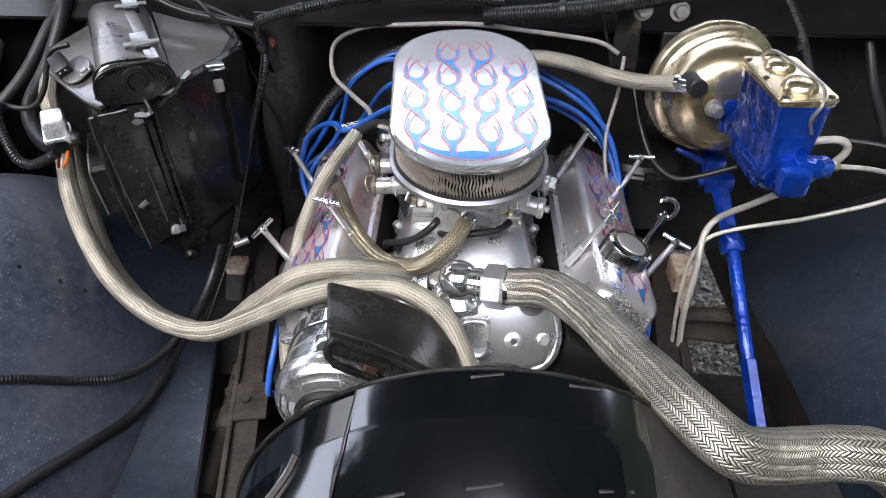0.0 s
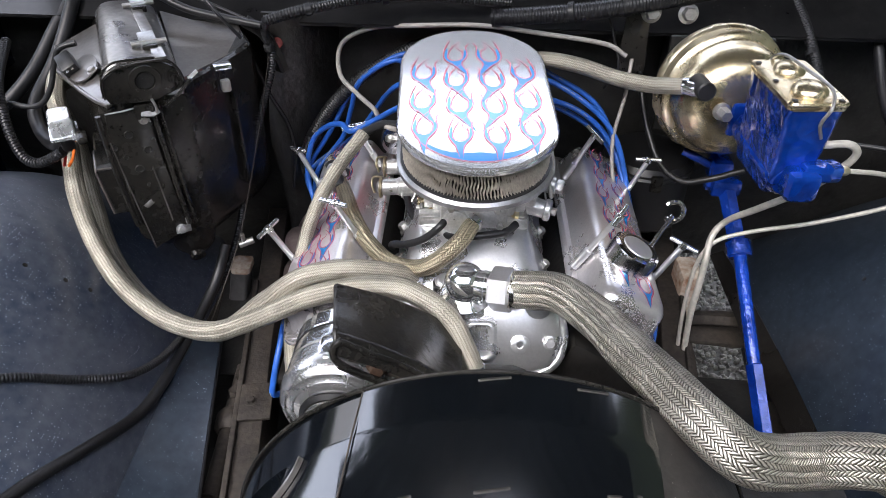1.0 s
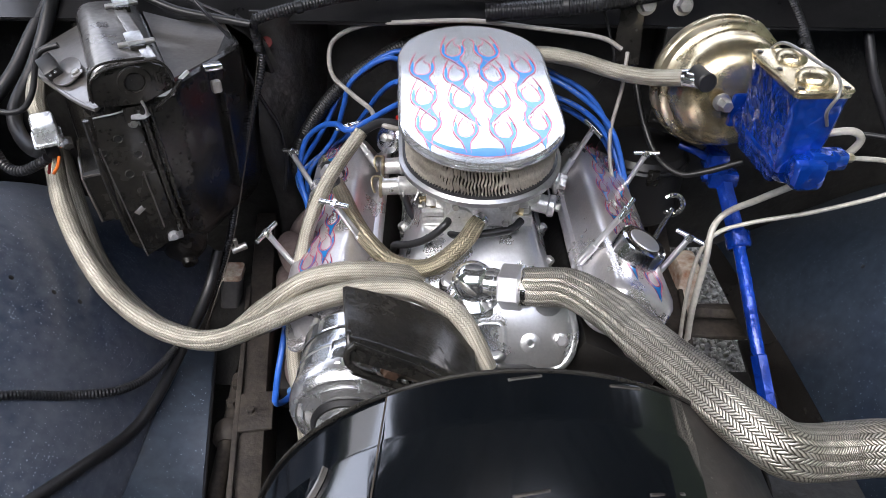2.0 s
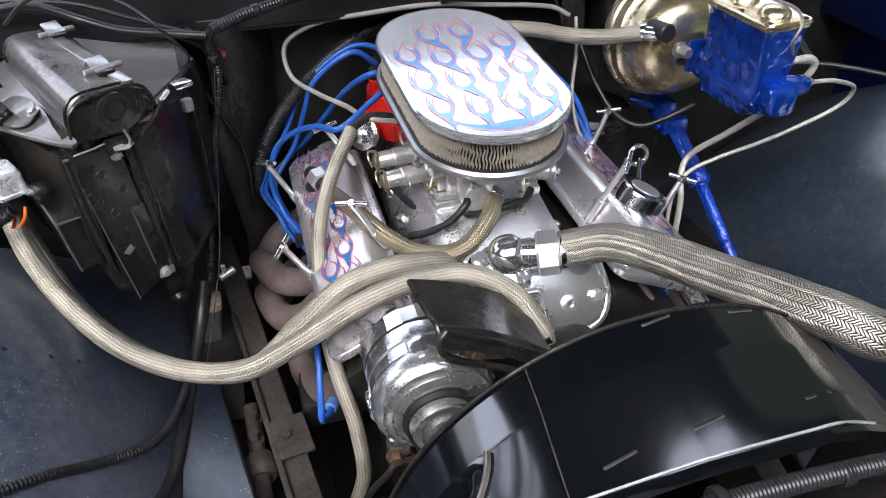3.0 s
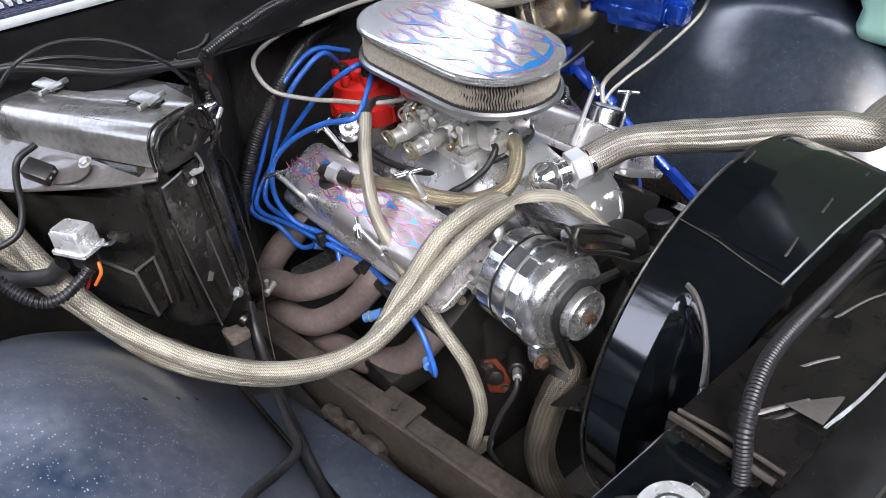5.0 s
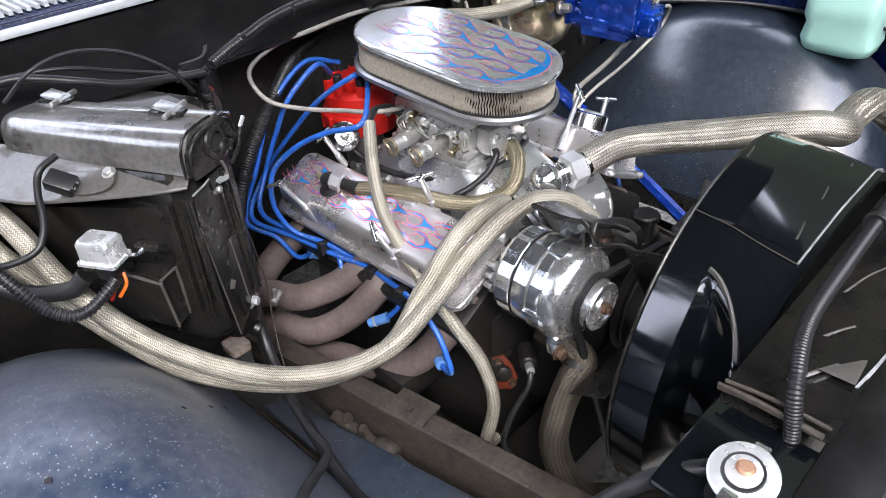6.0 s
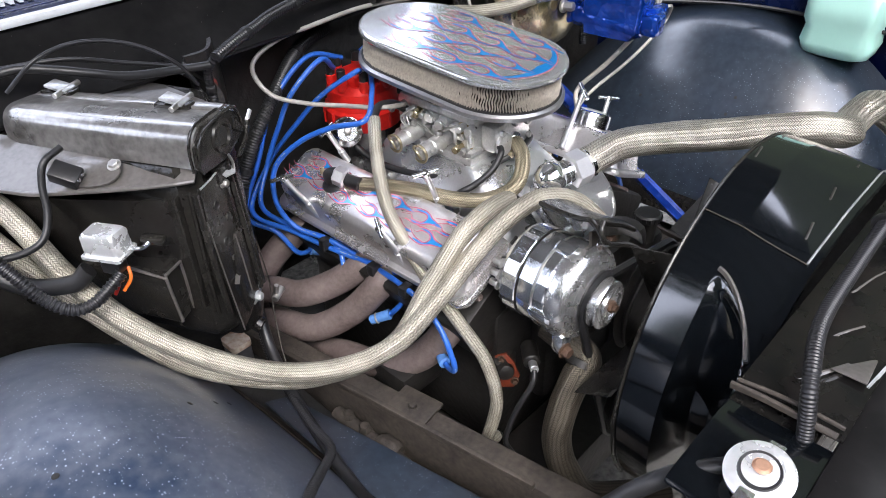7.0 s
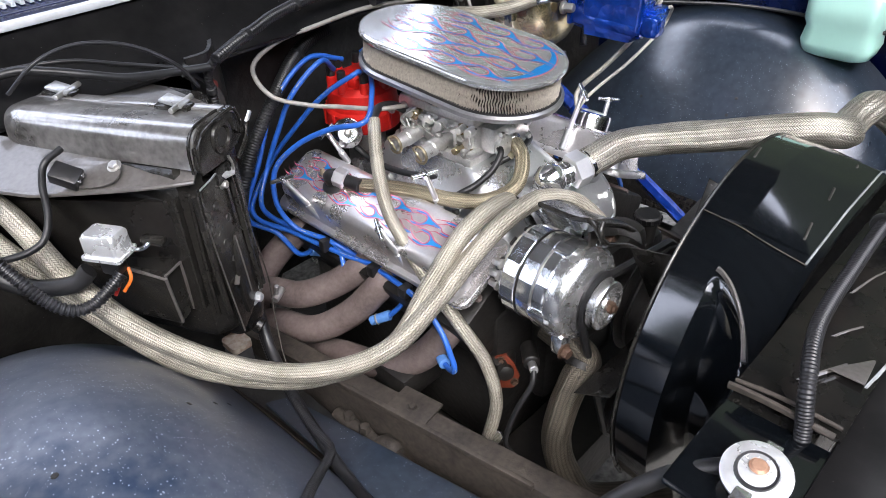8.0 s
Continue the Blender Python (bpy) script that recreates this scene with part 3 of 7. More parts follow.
# firewall, cowl and grille
firewall = thing("firewall", "matte black firewall panel behind the engine", "firewall", (0, 0.43, 0.4), kind="structure")
part("panel", box((1.9, 0.012, 0.56), (0, 0.44, 0.84), 0.002), MATTE, firewall)
part("tunnel", sheet(lambda u, v: (0.3 * math.cos(math.pi * u), 0.34 + 0.095 * v, 0.45 + 0.33 * math.sin(math.pi * u)), 24, 2, 0.004), MATTE, firewall)
cowl = thing("cowl", "black cowl panel with a blue painted edge and pale grille", "cowl", (0, 0.45, 1.1), kind="structure")
part("face", sheet(lambda u, v: (-0.95 + 1.9 * u, 0.335 + 0.105 * v + 0.01 * math.sin(math.pi * v), 1.07 + 0.085 * v), 20, 6, 0.003), PAN, cowl)
part("underside", box((1.9, 0.1, 0.006), (0, 0.386, 1.067), 0.001), PAN, cowl)
part("painted_edge", box((1.9, 0.03, 0.012), (0, 0.458, 1.157), 0.004), BODYBLUE, cowl)
part("weatherstrip", box((1.9, 0.014, 0.012), (0, 0.434, 1.159), 0.004), GRILLE, cowl, "pale rubber weatherstrip")
part("top_panel", box((1.9, 0.24, 0.008), (0, 0.6, 1.158), 0.002), BODYBLUE, cowl)
for k in range(90):
    part("louvre", box((0.006, 0.10, 0.006), (-0.92 + k * 0.0125, 0.55, 1.167), 0), GRILLE, cowl)

# unseen raised bonnet over the bay, widened past the truck to darken reflections
hood = thing("raised_hood", "unseen raised hood panel on two black hinges, blocking the sky", "hood", (0, 0.75, 1.17))
part("underside", sheet(lambda u, v: (-1.08 + 2.22 * u, 0.62 - 1.42 * v, 1.62 + 0.98 * v), 6, 6, 0.02), SATIN, hood)
for sx in (-0.62, 0.62):
    part("hinge", rod((sx, 0.6, 1.155), (sx, 0.618, 1.63), 0.015), SATIN, hood)
# Unseen cab; its roof edge is set to end the sky reflected in the lid.
cab = thing("cab", "unseen dark blue truck cab with a sloping windshield", "cab", (0, 1.0, 1.1))
part("windshield", sheet(lambda u, v: (-0.72 + 1.44 * u, 0.73 + 0.3 * v, 1.165 + 0.51 * v), 4, 4, -0.006), GLASS, cab)
part("roof", box((1.6, 1.2, 0.05), (0, 1.63, 1.69), 0.012), BODYBLUE, cab)
part("back_panel", box((1.6, 0.03, 1.3), (0, 2.22, 1.0), 0.01), BODYBLUE, cab)
for sx in (-0.78, 0.78):
    part("pillar", rod((sx, 0.72, 1.155), (sx, 1.05, 1.66), 0.035), BODYBLUE, cab)
    part("door", box((0.03, 1.2, 1.1), (sx * 1.04, 1.63, 1.06), 0.01), BODYBLUE, cab)

# frame rails and cross member
for side in (-1, 1):
    rail = thing("frame_rail", "dirty brown steel frame rail beside the engine", "frame rail", (side * 0.32, -0.1, 0.5))
    rm_ = Matrix.Translation((side * 0.3326, 0, 0.58)) @ Matrix.Rotation(side * radians(-8.3), 4, "Z")
    part("box_section", box((0.04, 1.5, 0.12), (0, 0.1, 0), 0.006, rm_), FRAME, rail)
    part("bracket", box((0.05, 0.07, 0.006), (side * -0.006, -0.085, 0.064), 0.002, rm_), FRAME, rail)
    part("bolt", hexhead(rm_ @ Vector((0, -0.086, 0.067)), rm_ @ Vector((0, -0.086, 0.073)), 0.0065), FRAME, rail)
    part("flange", box((0.008, 0.5, 0.012), (side * 0.02, -0.05, 0.062), 0.002, rm_), FRAME, rail)
    arm = thing("control_arm", "dusty steel control arm between frame and apron", "control arm", (side * 0.365, -0.1, 0.56))
    part("shaft", rod((side * 0.362, -0.2, 0.57), (side * 0.372, 0.04, 0.585), 0.012), FRAME, arm)
    for yy in (0.01, -0.027):
        part("bolt", hexhead((side * 0.369, yy, 0.586), (side * 0.369, yy, 0.604), 0.009), FRAME, arm)
    part("bushing", lathe([(0.018, -0.02), (0.024, -0.012), (0.024, 0.012), (0.018, 0.02)], 20, aim((side * 0.366, -0.07, 0.575), (side * 0.372, 0, 0.58))), FRAME, arm)
# Added black sheet so that no bright ground shows in the shade below the engine.
single("under_engine_filler", sheet(lambda u, v: (-0.29 + 0.58 * u, -0.16 + 0.62 * v, 0.47 - 0.05 * math.sin(math.pi * u)), 8, 4, 0.004), BLOCK, "black filler sheet hiding the ground below the engine", "splash pan")
lower = thing("suspension_plate", "dirty brown steel suspension plate over the gravel", "suspension", (0.45, 0.15, 0.48))
part("rear_plate", plate([(0.395, 0.3), (0.6, 0.31), (0.6, 0.235), (0.52, 0.23), (0.395, 0.245)], 0.012, Matrix.Translation((0, 0, 0.485)), 0.004), FRAME, lower)
part("inner_plate", plate([(0.36, 0.3), (0.452, 0.3), (0.448, 0.215), (0.44, 0.15), (0.48, 0.11), (0.6, 0.1), (0.6, -0.3), (0.36, -0.3)], 0.012, Matrix.Translation((0, 0, 0.47)), 0.004), FRAME, lower)
part("outer_plate", plate([(0.55, 0.25), (0.64, 0.25), (0.64, 0.09), (0.53, 0.09)], 0.012, Matrix.Translation((0, 0, 0.46)), 0.004), BLOCK, lower)
part("spring_seat", lathe([(0.05, 0), (0.058, 0.006), (0.056, 0.02), (0.04, 0.028), (0.0001, 0.028)], 30, Matrix.Translation((0.46, 0.02, 0.48))), FRAME, lower)
bar = single("tie_bar", tube([(0.34, 0.25, 0.525), (0.42, 0.262, 0.53), (0.5, 0.265, 0.53), (0.6, 0.26, 0.525)], 0.014, 10, 5, wobble=0.1), FRAME, "dirty brown steel bar across the gap", "bar")
cross = single("cross_member", box((0.72, 0.12, 0.1), (0, -0.2, 0.44), 0.01), BLOCK, "oily black cross member under the engine", "cross member")

# ---------------------------------------------------------------- engine block, heads and intake
engine = thing("engine", "oily black cast engine block with silver intake manifold", "engine", (0, 0.1, 0.45))
part("block", box((0.36, 0.46, 0.30), (0, 0.1, 0.60), 0.02), BLOCK, engine)
part("sump", box((0.24, 0.42, 0.14), (0, 0.1, 0.42), 0.02), BLOCK, engine)
part("timing_cover", box((0.2, 0.04, 0.26), (0, -0.145, 0.66), 0.02), BLOCK, engine)
for side in (-1, 1):
    m = frame_of((side * 0.165, 0.1, 0.745), (0, 1, 0), (side * -0.866, 0, 0.5)) if side < 0 else frame_of((side * 0.165, 0.1, 0.745), (0, -1, 0), (side * -0.866, 0, 0.5))
    part("cylinder_head", box((0.44, 0.13, 0.11), (0, 0, 0), 0.01, m), BLOCK, engine)

# intake manifold
def ring_rect(hx, hy, z, cx=0.0, cy=0.1, r=0.02, n=6):
    pts = []
    for sx, sy, a0 in ((1, 1, 0), (-1, 1, 90), (-1, -1, 180), (1, -1, 270)):
        for k in range(n + 1):
            a = radians(a0 + 90 * k / n)
            pts.append((cx + sx * (hx - r) + r * math.cos(a), cy + sy * (hy - r) + r * math.sin(a), z))
    return pts


g = loft([ring_rect(0.11, 0.19, 0.78), ring_rect(0.108, 0.187, 0.825), ring_rect(0.1, 0.17, 0.85, r=0.03), ring_rect(0.088, 0.14, 0.875, r=0.03), ring_rect(0.078, 0.105, 0.9, r=0.03), ring_rect(0.076, 0.092, 0.906, r=0.02)])
manifold = part("intake_manifold", g, CAST, engine, "silver cast intake manifold", 50)
for side in (-1, 1):
    for k in range(5):
        y = -0.06 + 0.08 * k
        part("bolt", hexhead((side * 0.1, y, 0.838), (side * 0.107, y, 0.85), 0.007), STEEL, manifold)
# front water crossover with its round boss and lower plate
m = frame_of((0.035, -0.105, 0.845), (1, 0, 0), (0, 0.55, 0.83))
front = part("water_crossover", plate([(-0.085, 0.02), (-0.07, 0.05), (-0.02, 0.06), (0.05, 0.06), (0.075, 0.03), (0.085, -0.02), (0.07, -0.055), (0.02, -0.07), (-0.04, -0.06), (-0.075, -0.03)], 0.03, m @ Matrix.Translation((0, 0, -0.02)), 0.008), CAST, engine, "silver cast water crossover", 60)
for x, y, r in ((0.067, -0.022, 0.0075), (-0.05, -0.035, 0.0075)):
    part("bolt", hexhead(m @ Vector((x, y, 0.009)), m @ Vector((x, y, 0.017)), r), SATINALU, front)
part("hose_boss", lathe([(0.017, 0), (0.017, 0.008), (0.013, 0.011), (0.0001, 0.011)], 26, m @ Matrix.Translation((0.05, 0.026, 0.008))), CAST, front)
part("lower_rim", tube([m @ Vector(q) for q in ((-0.075, -0.03, 0.0), (-0.04, -0.06, 0.0), (0.02, -0.071, 0.0), (0.07, -0.056, 0.0), (0.086, -0.02, 0.0), (0.076, 0.03, 0.0))], 0.006, 10, 6), CAST, front)
part("boss", loft([[m @ Matrix.Translation((-0.022, -0.024, 0)) @ Vector(q) for q in ring_rect(0.019 - d, 0.025 - d, z, 0, 0, 0.011)] for d, z in ((-0.004, 0.006), (-0.001, 0.0125), (0.002, 0.0145), (0.0045, 0.013), (0.006, 0.0125))]), CAST, front, "", 60)
part("plug", lathe([(0.013, 0), (0.0125, 0.003), (0.009, 0.0045), (0.0045, 0.0045), (0.004, 0.001), (0.0001, 0.001)], 22, m @ Matrix.Translation((0.029, -0.026, 0.009))), CAST, front)
part("neck_boss", rod((-0.038, -0.058, 0.845), (-0.037, -0.06, 0.872), 0.014, 18), BLOCK, engine)
part("neck_bolt", hexhead((-0.037, -0.06, 0.872), (-0.036, -0.063, 0.883), 0.0085), SATINALU, engine)
part("thermostat_pad", lathe([(0.04, 0), (0.04, 0.02), (0.034, 0.026), (0.0001, 0.026)], 28, frame_of((-0.004, -0.07, 0.848), (1, 0, 0), (0, 0.96, 0.25))), CAST, engine)

# chrome water neck with hex union
neck = thing("water_neck", "chrome water neck elbow with a large hex union", "pipe fitting", (-0.009, -0.085, 0.87))
part("elbow", tube([(-0.009, -0.088, 0.896), (0.008, -0.094, 0.898), (0.03, -0.101, 0.9)], 0.0195, 24, 6), CHROME, neck)
part("elbow_ring", lathe([(0.0185, 0), (0.0205, 0.001), (0.0205, 0.005), (0.0185, 0.006)], 28, aim((0.013, -0.096, 0.8985), (0.03, -0.101, 0.9))), CHROME, neck)
part("ball", lathe([(0.0265 * math.sin(math.pi * k / 16) + 0.0001, -0.0265 * math.cos(math.pi * k / 16)) for k in range(17)], 32, Matrix.Translation((-0.009, -0.088, 0.896))), CHROME, neck, "", 80)
part("flange", lathe([(0.034, 0), (0.035, 0.003), (0.03, 0.008), (0.024, 0.014)], 26, Matrix.Translation((-0.009, -0.085, 0.869))), CHROME, neck)
m = aim((0.024, -0.1, 0.899), (0.06, -0.112, 0.905))
part("hex_union", lathe([(0.024, 0), (0.0285, 0.003), (0.0285, 0.026), (0.025, 0.029)], 6, m), SATINALU, neck, "polished hex nut", 20)
part("collar", lathe([(0.022, 0.028), (0.0245, 0.03), (0.0245, 0.036), (0.022, 0.038)], 28, m), ALU, neck)

# ---------------------------------------------------------------- valve covers
def cover_frame(side):
    """x along the cover to the rear, y up the slope to the valley, z out of the cover."""
    a = radians(25)
    up = Vector((-side * math.cos(a), 0, math.sin(a)))
    return frame_of((side * 0.19, 0.095, 0.830), (0, side, 0), up)


def flame(s, flip=1, bend=0.0, long=1.25):
    """One painted lick about the origin, its tip towards +y: a blue cup with a tapering stem under a hooked teardrop, and pink outlines."""
    def put(pts):
        return [(flip * (x + 0.12 * math.sin(0.8 * y) + bend * max(0.0, -y - 1.1)) * s, y * s * long) for x, y in pts]
    arc = [radians(165 + 210 * k / 18) for k in range(19)]
    inner = [(-1.12, 1.5)] + [(1.08 * math.cos(a), 1.08 * math.sin(a)) for a in arc] + [(1.1, 1.2)]
    low = [(-1.3, 1.7), (-1.42, 0.9), (-1.46, 0.2), (-1.3, -0.5), (-0.95, -1.1), (-0.6, -1.6), (-0.38, -2.2), (-0.26, -2.9), (-0.12, -3.7)]
    outer = [(p.x, p.y) for p in smooth([(x, y, 0) for x, y in low], 2)][:10]
    right = [(-x, y * 0.92) for x, y in outer]
    tail = [(-0.12, -3.7), (0.0, -4.3), (0.14, -3.6)]
    drop = [(0.75, 3.3), (0.1, 2.75), (-0.5, 2.0), (-0.9, 1.1)] + [(math.cos(a), math.sin(a)) for a in arc[2:-2:2]] + [(0.95, 0.75), (0.7, 1.3), (0.3, 1.55), (0.15, 2.0), (0.4, 2.45)]
    lick_l = [(-0.7, 3.6), (-1.1, 2.7), (-1.45, 1.7), (-1.6, 0.6), (-1.5, -0.2), (-1.05, -1.1), (-0.62, -1.75), (-0.4, -2.6), (-0.2, -3.8)]
    lick_r = [(1.9, 3.0), (1.35, 2.2), (1.4, 1.2), (1.55, 0.4), (1.4, -0.4), (0.98, -1.15), (0.6, -1.75), (0.4, -2.6), (0.25, -3.8)]
    return put(inner), put(outer), put(right), put(tail), [put(drop), put(lick_l), put(lick_r)]


def flames(places, z, m, parent, stripe=0.0013):
    """Paint flame licks on a panel, each with its blue cup and its pink outline."""
    for x, y, s, flip, bend in places:
        inner, left, right, tail, lines = flame(s, flip, bend)
        t = m @ Matrix.Translation((x, y, 0))
        blue, pink = Geo(), Geo()
        n = len(left)
        half = len(inner) // 2
        a = [inner[round(half * k / (n - 1))] for k in range(n)]
        b = [inner[len(inner) - 1 - round((len(inner) - 1 - half) * k / (n - 1))] for k in range(n)]
        for one, two in ((a, left), (b, right)):
            blue.add([(px, py, z) for px, py in one + two], [(k, k + 1, n + k + 1, n + k) for k in range(n - 1)], t)
        stem = [left[-1], inner[half], right[-1]] + [tail[2], tail[1], tail[0]]
        blue.add([(px, py, z) for px, py in stem], [(0, 1, 2, 3, 4, 5)], t)
        for path in lines:
            sm = [(q.x, q.y) for q in smooth([(c, d, 0) for c, d in path], 3)]
            pink.join(ribbon(sm, stripe, z + 0.0003), t)
        part("flame", blue, FLAMEBLUE, parent, "blue painted flame cup")
        part("pinstripe", pink, PINK, parent, "pink pinstripe outline")


def valve_cover(side):
    cover = thing("valve_cover", "polished aluminium valve cover with painted flames", "valve cover", (side * 0.19, 0.1, 0.8), "valve covers")
    m = cover_frame(side)
    hl, hw = 0.217, 0.062

    def ring(x, y, z, r=0.02):
        return [m @ Vector(p) for p in ring_rect(x, y, z, 0, 0, r)]
    part("flange", loft([ring(hl, hw, -0.006), ring(hl + 0.001, hw + 0.001, -0.003), ring(hl, hw, 0.003), ring(hl - 0.002, hw - 0.002, 0.005)]), COVER, cover)
    shell = part("shell", loft([ring(hl - 0.012, hw - 0.010, 0.004, 0.018), ring(hl - 0.015, hw - 0.012, 0.012, 0.018), ring(hl - 0.022, hw - 0.016, 0.045, 0.018), ring(hl - 0.027, hw - 0.020, 0.052, 0.018), ring(hl - 0.036, hw - 0.028, 0.055, 0.015)]), COVER, cover, "", 50)
    rng = random.Random(5)
    turn = m @ Matrix.Rotation(radians(90 if side < 0 else -90), 4, "Z")
    spots = [(0.015 * (-1) ** k + rng.uniform(-0.003, 0.003), -0.155 + 0.029 * k + rng.uniform(-0.003, 0.003), rng.uniform(0.0068, 0.0082), 1 if k % 2 else -1, 0.0) for k in range(12)]
    flames(spots, 0.0556, turn, shell, 0.0019)
    return m


for side in (-1, 1):
    valve_cover(side)

# T-handle hold-down bolts
def t_bolt(tip, base, bar, group="T-handle bolts"):
    t, b, d = Vector(tip), Vector(base), Vector(bar).normalized()
    bolt = thing("t_handle_bolt", "chrome T-handle bolt holding the valve cover", "bolt", base, group)
    part("stem", rod(b, t, 0.0042), SATINALU, bolt)
    part("sleeve", rod(b, b.lerp(t, 0.35), 0.0058), SATINALU, bolt)
    part("handle", rod(t - d * 0.02, t + d * 0.02, 0.0034, 12), CHROME, bolt)
    part("hub", rod(b.lerp(t, 0.94), b.lerp(t, 1.03), 0.006), CHROME, bolt)


for tip, base, bar in (
        ((-0.28, 0.0, 0.905), (-0.232, 0.004, 0.815), (0.5, 0.85, 0.2)),
        ((-0.283, 0.217, 0.905), (-0.236, 0.2, 0.82), (0.5, -0.5, 0.2)),
        ((-0.187, 0.001, 0.951), (-0.146, 0.012, 0.868), (0.85, -0.3, 0.0)),
        ((-0.19, 0.216, 0.951), (-0.150, 0.222, 0.878), (0.9, 0.35, 0.1)),
        ((0.284, -0.003, 0.905), (0.234, -0.01, 0.815), (0.8, -0.5, -0.2)),
        ((0.279, 0.222, 0.905), (0.236, 0.205, 0.82), (0.9, -0.2, 0.1)),
        ((0.19, -0.008, 0.951), (0.141, -0.005, 0.862), (0.5, 0.7, 0.3)),
        ((0.186, 0.214, 0.951), (0.148, 0.215, 0.87), (0.5, -0.7, -0.3))):
    t_bolt(tip, base, bar)

# ---------------------------------------------------------------- air cleaner
AC = Matrix.Translation((-0.0042, 0.0978, 1.0675)) @ Matrix.Rotation(0.0505, 4, "Z") @ Matrix.Rotation(0.0923, 4, "X")
HW, HL = 0.0996, 0.177
cleaner = thing("air_cleaner", "oval polished air cleaner with painted flames on its lid", "air cleaner", (0, 0.1, 1.0))


def oval(d, z):
    return [AC @ Vector((x, y, z)) for x, y in stadium(HW + d, HL + d)]


lid = part("lid", loft([oval(-0.004, -0.006), oval(0.0, -0.005), oval(0.002, -0.002), oval(0.002, 0.001), oval(0.0008, 0.0036), oval(-0.001, 0.0047), oval(-0.0025, 0.005), oval(-0.0045, 0.005)]), LIDALU, cleaner, "polished aluminium lid", 30)
part("base_plate", loft([oval(-0.03, -0.058), oval(-0.002, -0.057), oval(0.003, -0.054), oval(0.003, -0.048), oval(-0.001, -0.045), oval(-0.012, -0.048)]), RIMALU, cleaner, "dull rolled base plate", 30)
part("clamp_ring", lathe([(0.062, -0.085), (0.066, -0.08), (0.066, -0.058)], 36, AC @ Matrix.Translation((0, 0, 0))), ALU, cleaner)
# pleated element
outer = stadium(HW - 0.0045, HL - 0.0045, 90)


def resample(poly, n):
    p = [Vector(q) for q in poly]
    p.append(p[0])
    L = [0.0]
    for a, b in zip(p, p[1:]):
        L.append(L[-1] + (b - a).length)
    out, i = [], 0
    for k in range(n):
        t = L[-1] * k / n
        while L[i + 1] < t:
            i += 1
        f = (t - L[i]) / max(1e-9, L[i + 1] - L[i])
        out.append(p[i].lerp(p[i + 1], f))
    return out


N = 420
ro = resample(outer, N)
ri = [ro[k] + Vector((ro[k - 1].y - ro[(k + 1) % N].y, ro[(k + 1) % N].x - ro[k - 1].x)).normalized() * 0.012 for k in range(N)]
rng = random.Random(9)
# Dark drum behind the pleats; the grooves' shade is in its colour.
element = part("filter_element", loft([[AC @ Vector((q.x, q.y, z)) for q in ri] for z in (-0.0475, -0.004)], False), FILTERGAP, cleaner, "dark drum painting the shade between the pleats")
g = Geo()
for k in range(0, N, 2):
    tone_ = rng.uniform(-0.12, 0.12)
    vs, rows = [], 9
    for j in range(rows):
        z = -0.0475 + 0.0435 * j / (rows - 1)
        sway = 0.5 * math.sin(1.75 * j + 1.1 * math.sin(0.45 * k)) + tone_ + rng.uniform(-0.1, 0.1)
        step = ro[(k + 1) % N] - ro[k]
        for f, back in ((-0.52, 1), (0.0, 0), (0.52, 1)):
            q = (ri[k].lerp(ro[k], 0.45) if back else ro[k].lerp(ri[k], rng.uniform(0, 0.12))) + step * (f + sway)
            vs.append(AC @ Vector((q.x, q.y, z)))
    g.add(vs, [(3 * j + c, 3 * j + c + 1, 3 * j + c + 4, 3 * j + c + 3) for j in range(rows - 1) for c in (0, 1)], Matrix.Identity(4))
part("pleats", g, FILTER, element, "pale gauze pleats")
part("lower_gasket", loft([oval(-0.004, -0.0475), oval(-0.002, -0.0465), oval(-0.002, -0.0445), oval(-0.004, -0.0435)], True), RUBBER, cleaner)
# lid flames
spots = []
rng = random.Random(4)
for x, ys in ((-0.068, (0.043, -0.03, -0.094)), (-0.0235, (0.092, 0.026, -0.041, -0.106)), (0.0225, (0.091, 0.025, -0.042, -0.108)), (0.066, (0.045, -0.029, -0.094))):
    spots += [(x + rng.uniform(-0.002, 0.002), y + rng.uniform(-0.002, 0.002), (0.0098 if y < -0.09 else 0.0108) * rng.uniform(0.97, 1.05), 1 if x < 0 else -1, 0.0 if y < -0.09 else 0.55) for y in ys]
flames(spots, 0.0056, AC, lid, 0.0015)
blue = Geo()
# crescent of blue round the front end
n = 48
vs = []
for k in range(n + 1):
    a = math.pi * (1.12 + 0.76 * k / n)
    r0 = HW - 0.0165
    depth = 0.003 + 0.016 * math.sin(math.pi * k / n) - 0.006 * abs(math.sin(2 * math.pi * k / n))
    c, sn = math.cos(a), math.sin(a)
    y0 = -(HL - HW)
    vs += [(r0 * c, y0 + r0 * sn, 0.0054), ((r0 - depth) * c, y0 + (r0 - depth) * sn, 0.0054)]
blue.add(vs, [(2 * k, 2 * k + 2, 2 * k + 3, 2 * k + 1) for k in range(n)], AC)
pink = Geo().join(ribbon([(HW - 0.0155) * Vector((math.cos(math.pi * (1.1 + 0.8 * k / 40)), math.sin(math.pi * (1.1 + 0.8 * k / 40)))) + Vector((0, -(HL - HW))) for k in range(41)], 0.0014, 0.0058), AC)
part("front_flame", blue, FLAMEBLUE, lid, "blue painted front crescent")
part("front_pinstripe", pink, PINK, lid, "pink pinstripe round the crescent")

# ---------------------------------------------------------------- carburettor
carb = thing("carburettor", "dull zinc four-barrel carburettor with brass fittings", "carburettor", (0, 0.1, 0.905))
part("throttle_plate", box((0.15, 0.17, 0.014), (0, 0.1, 0.913), 0.004), CARB, carb)
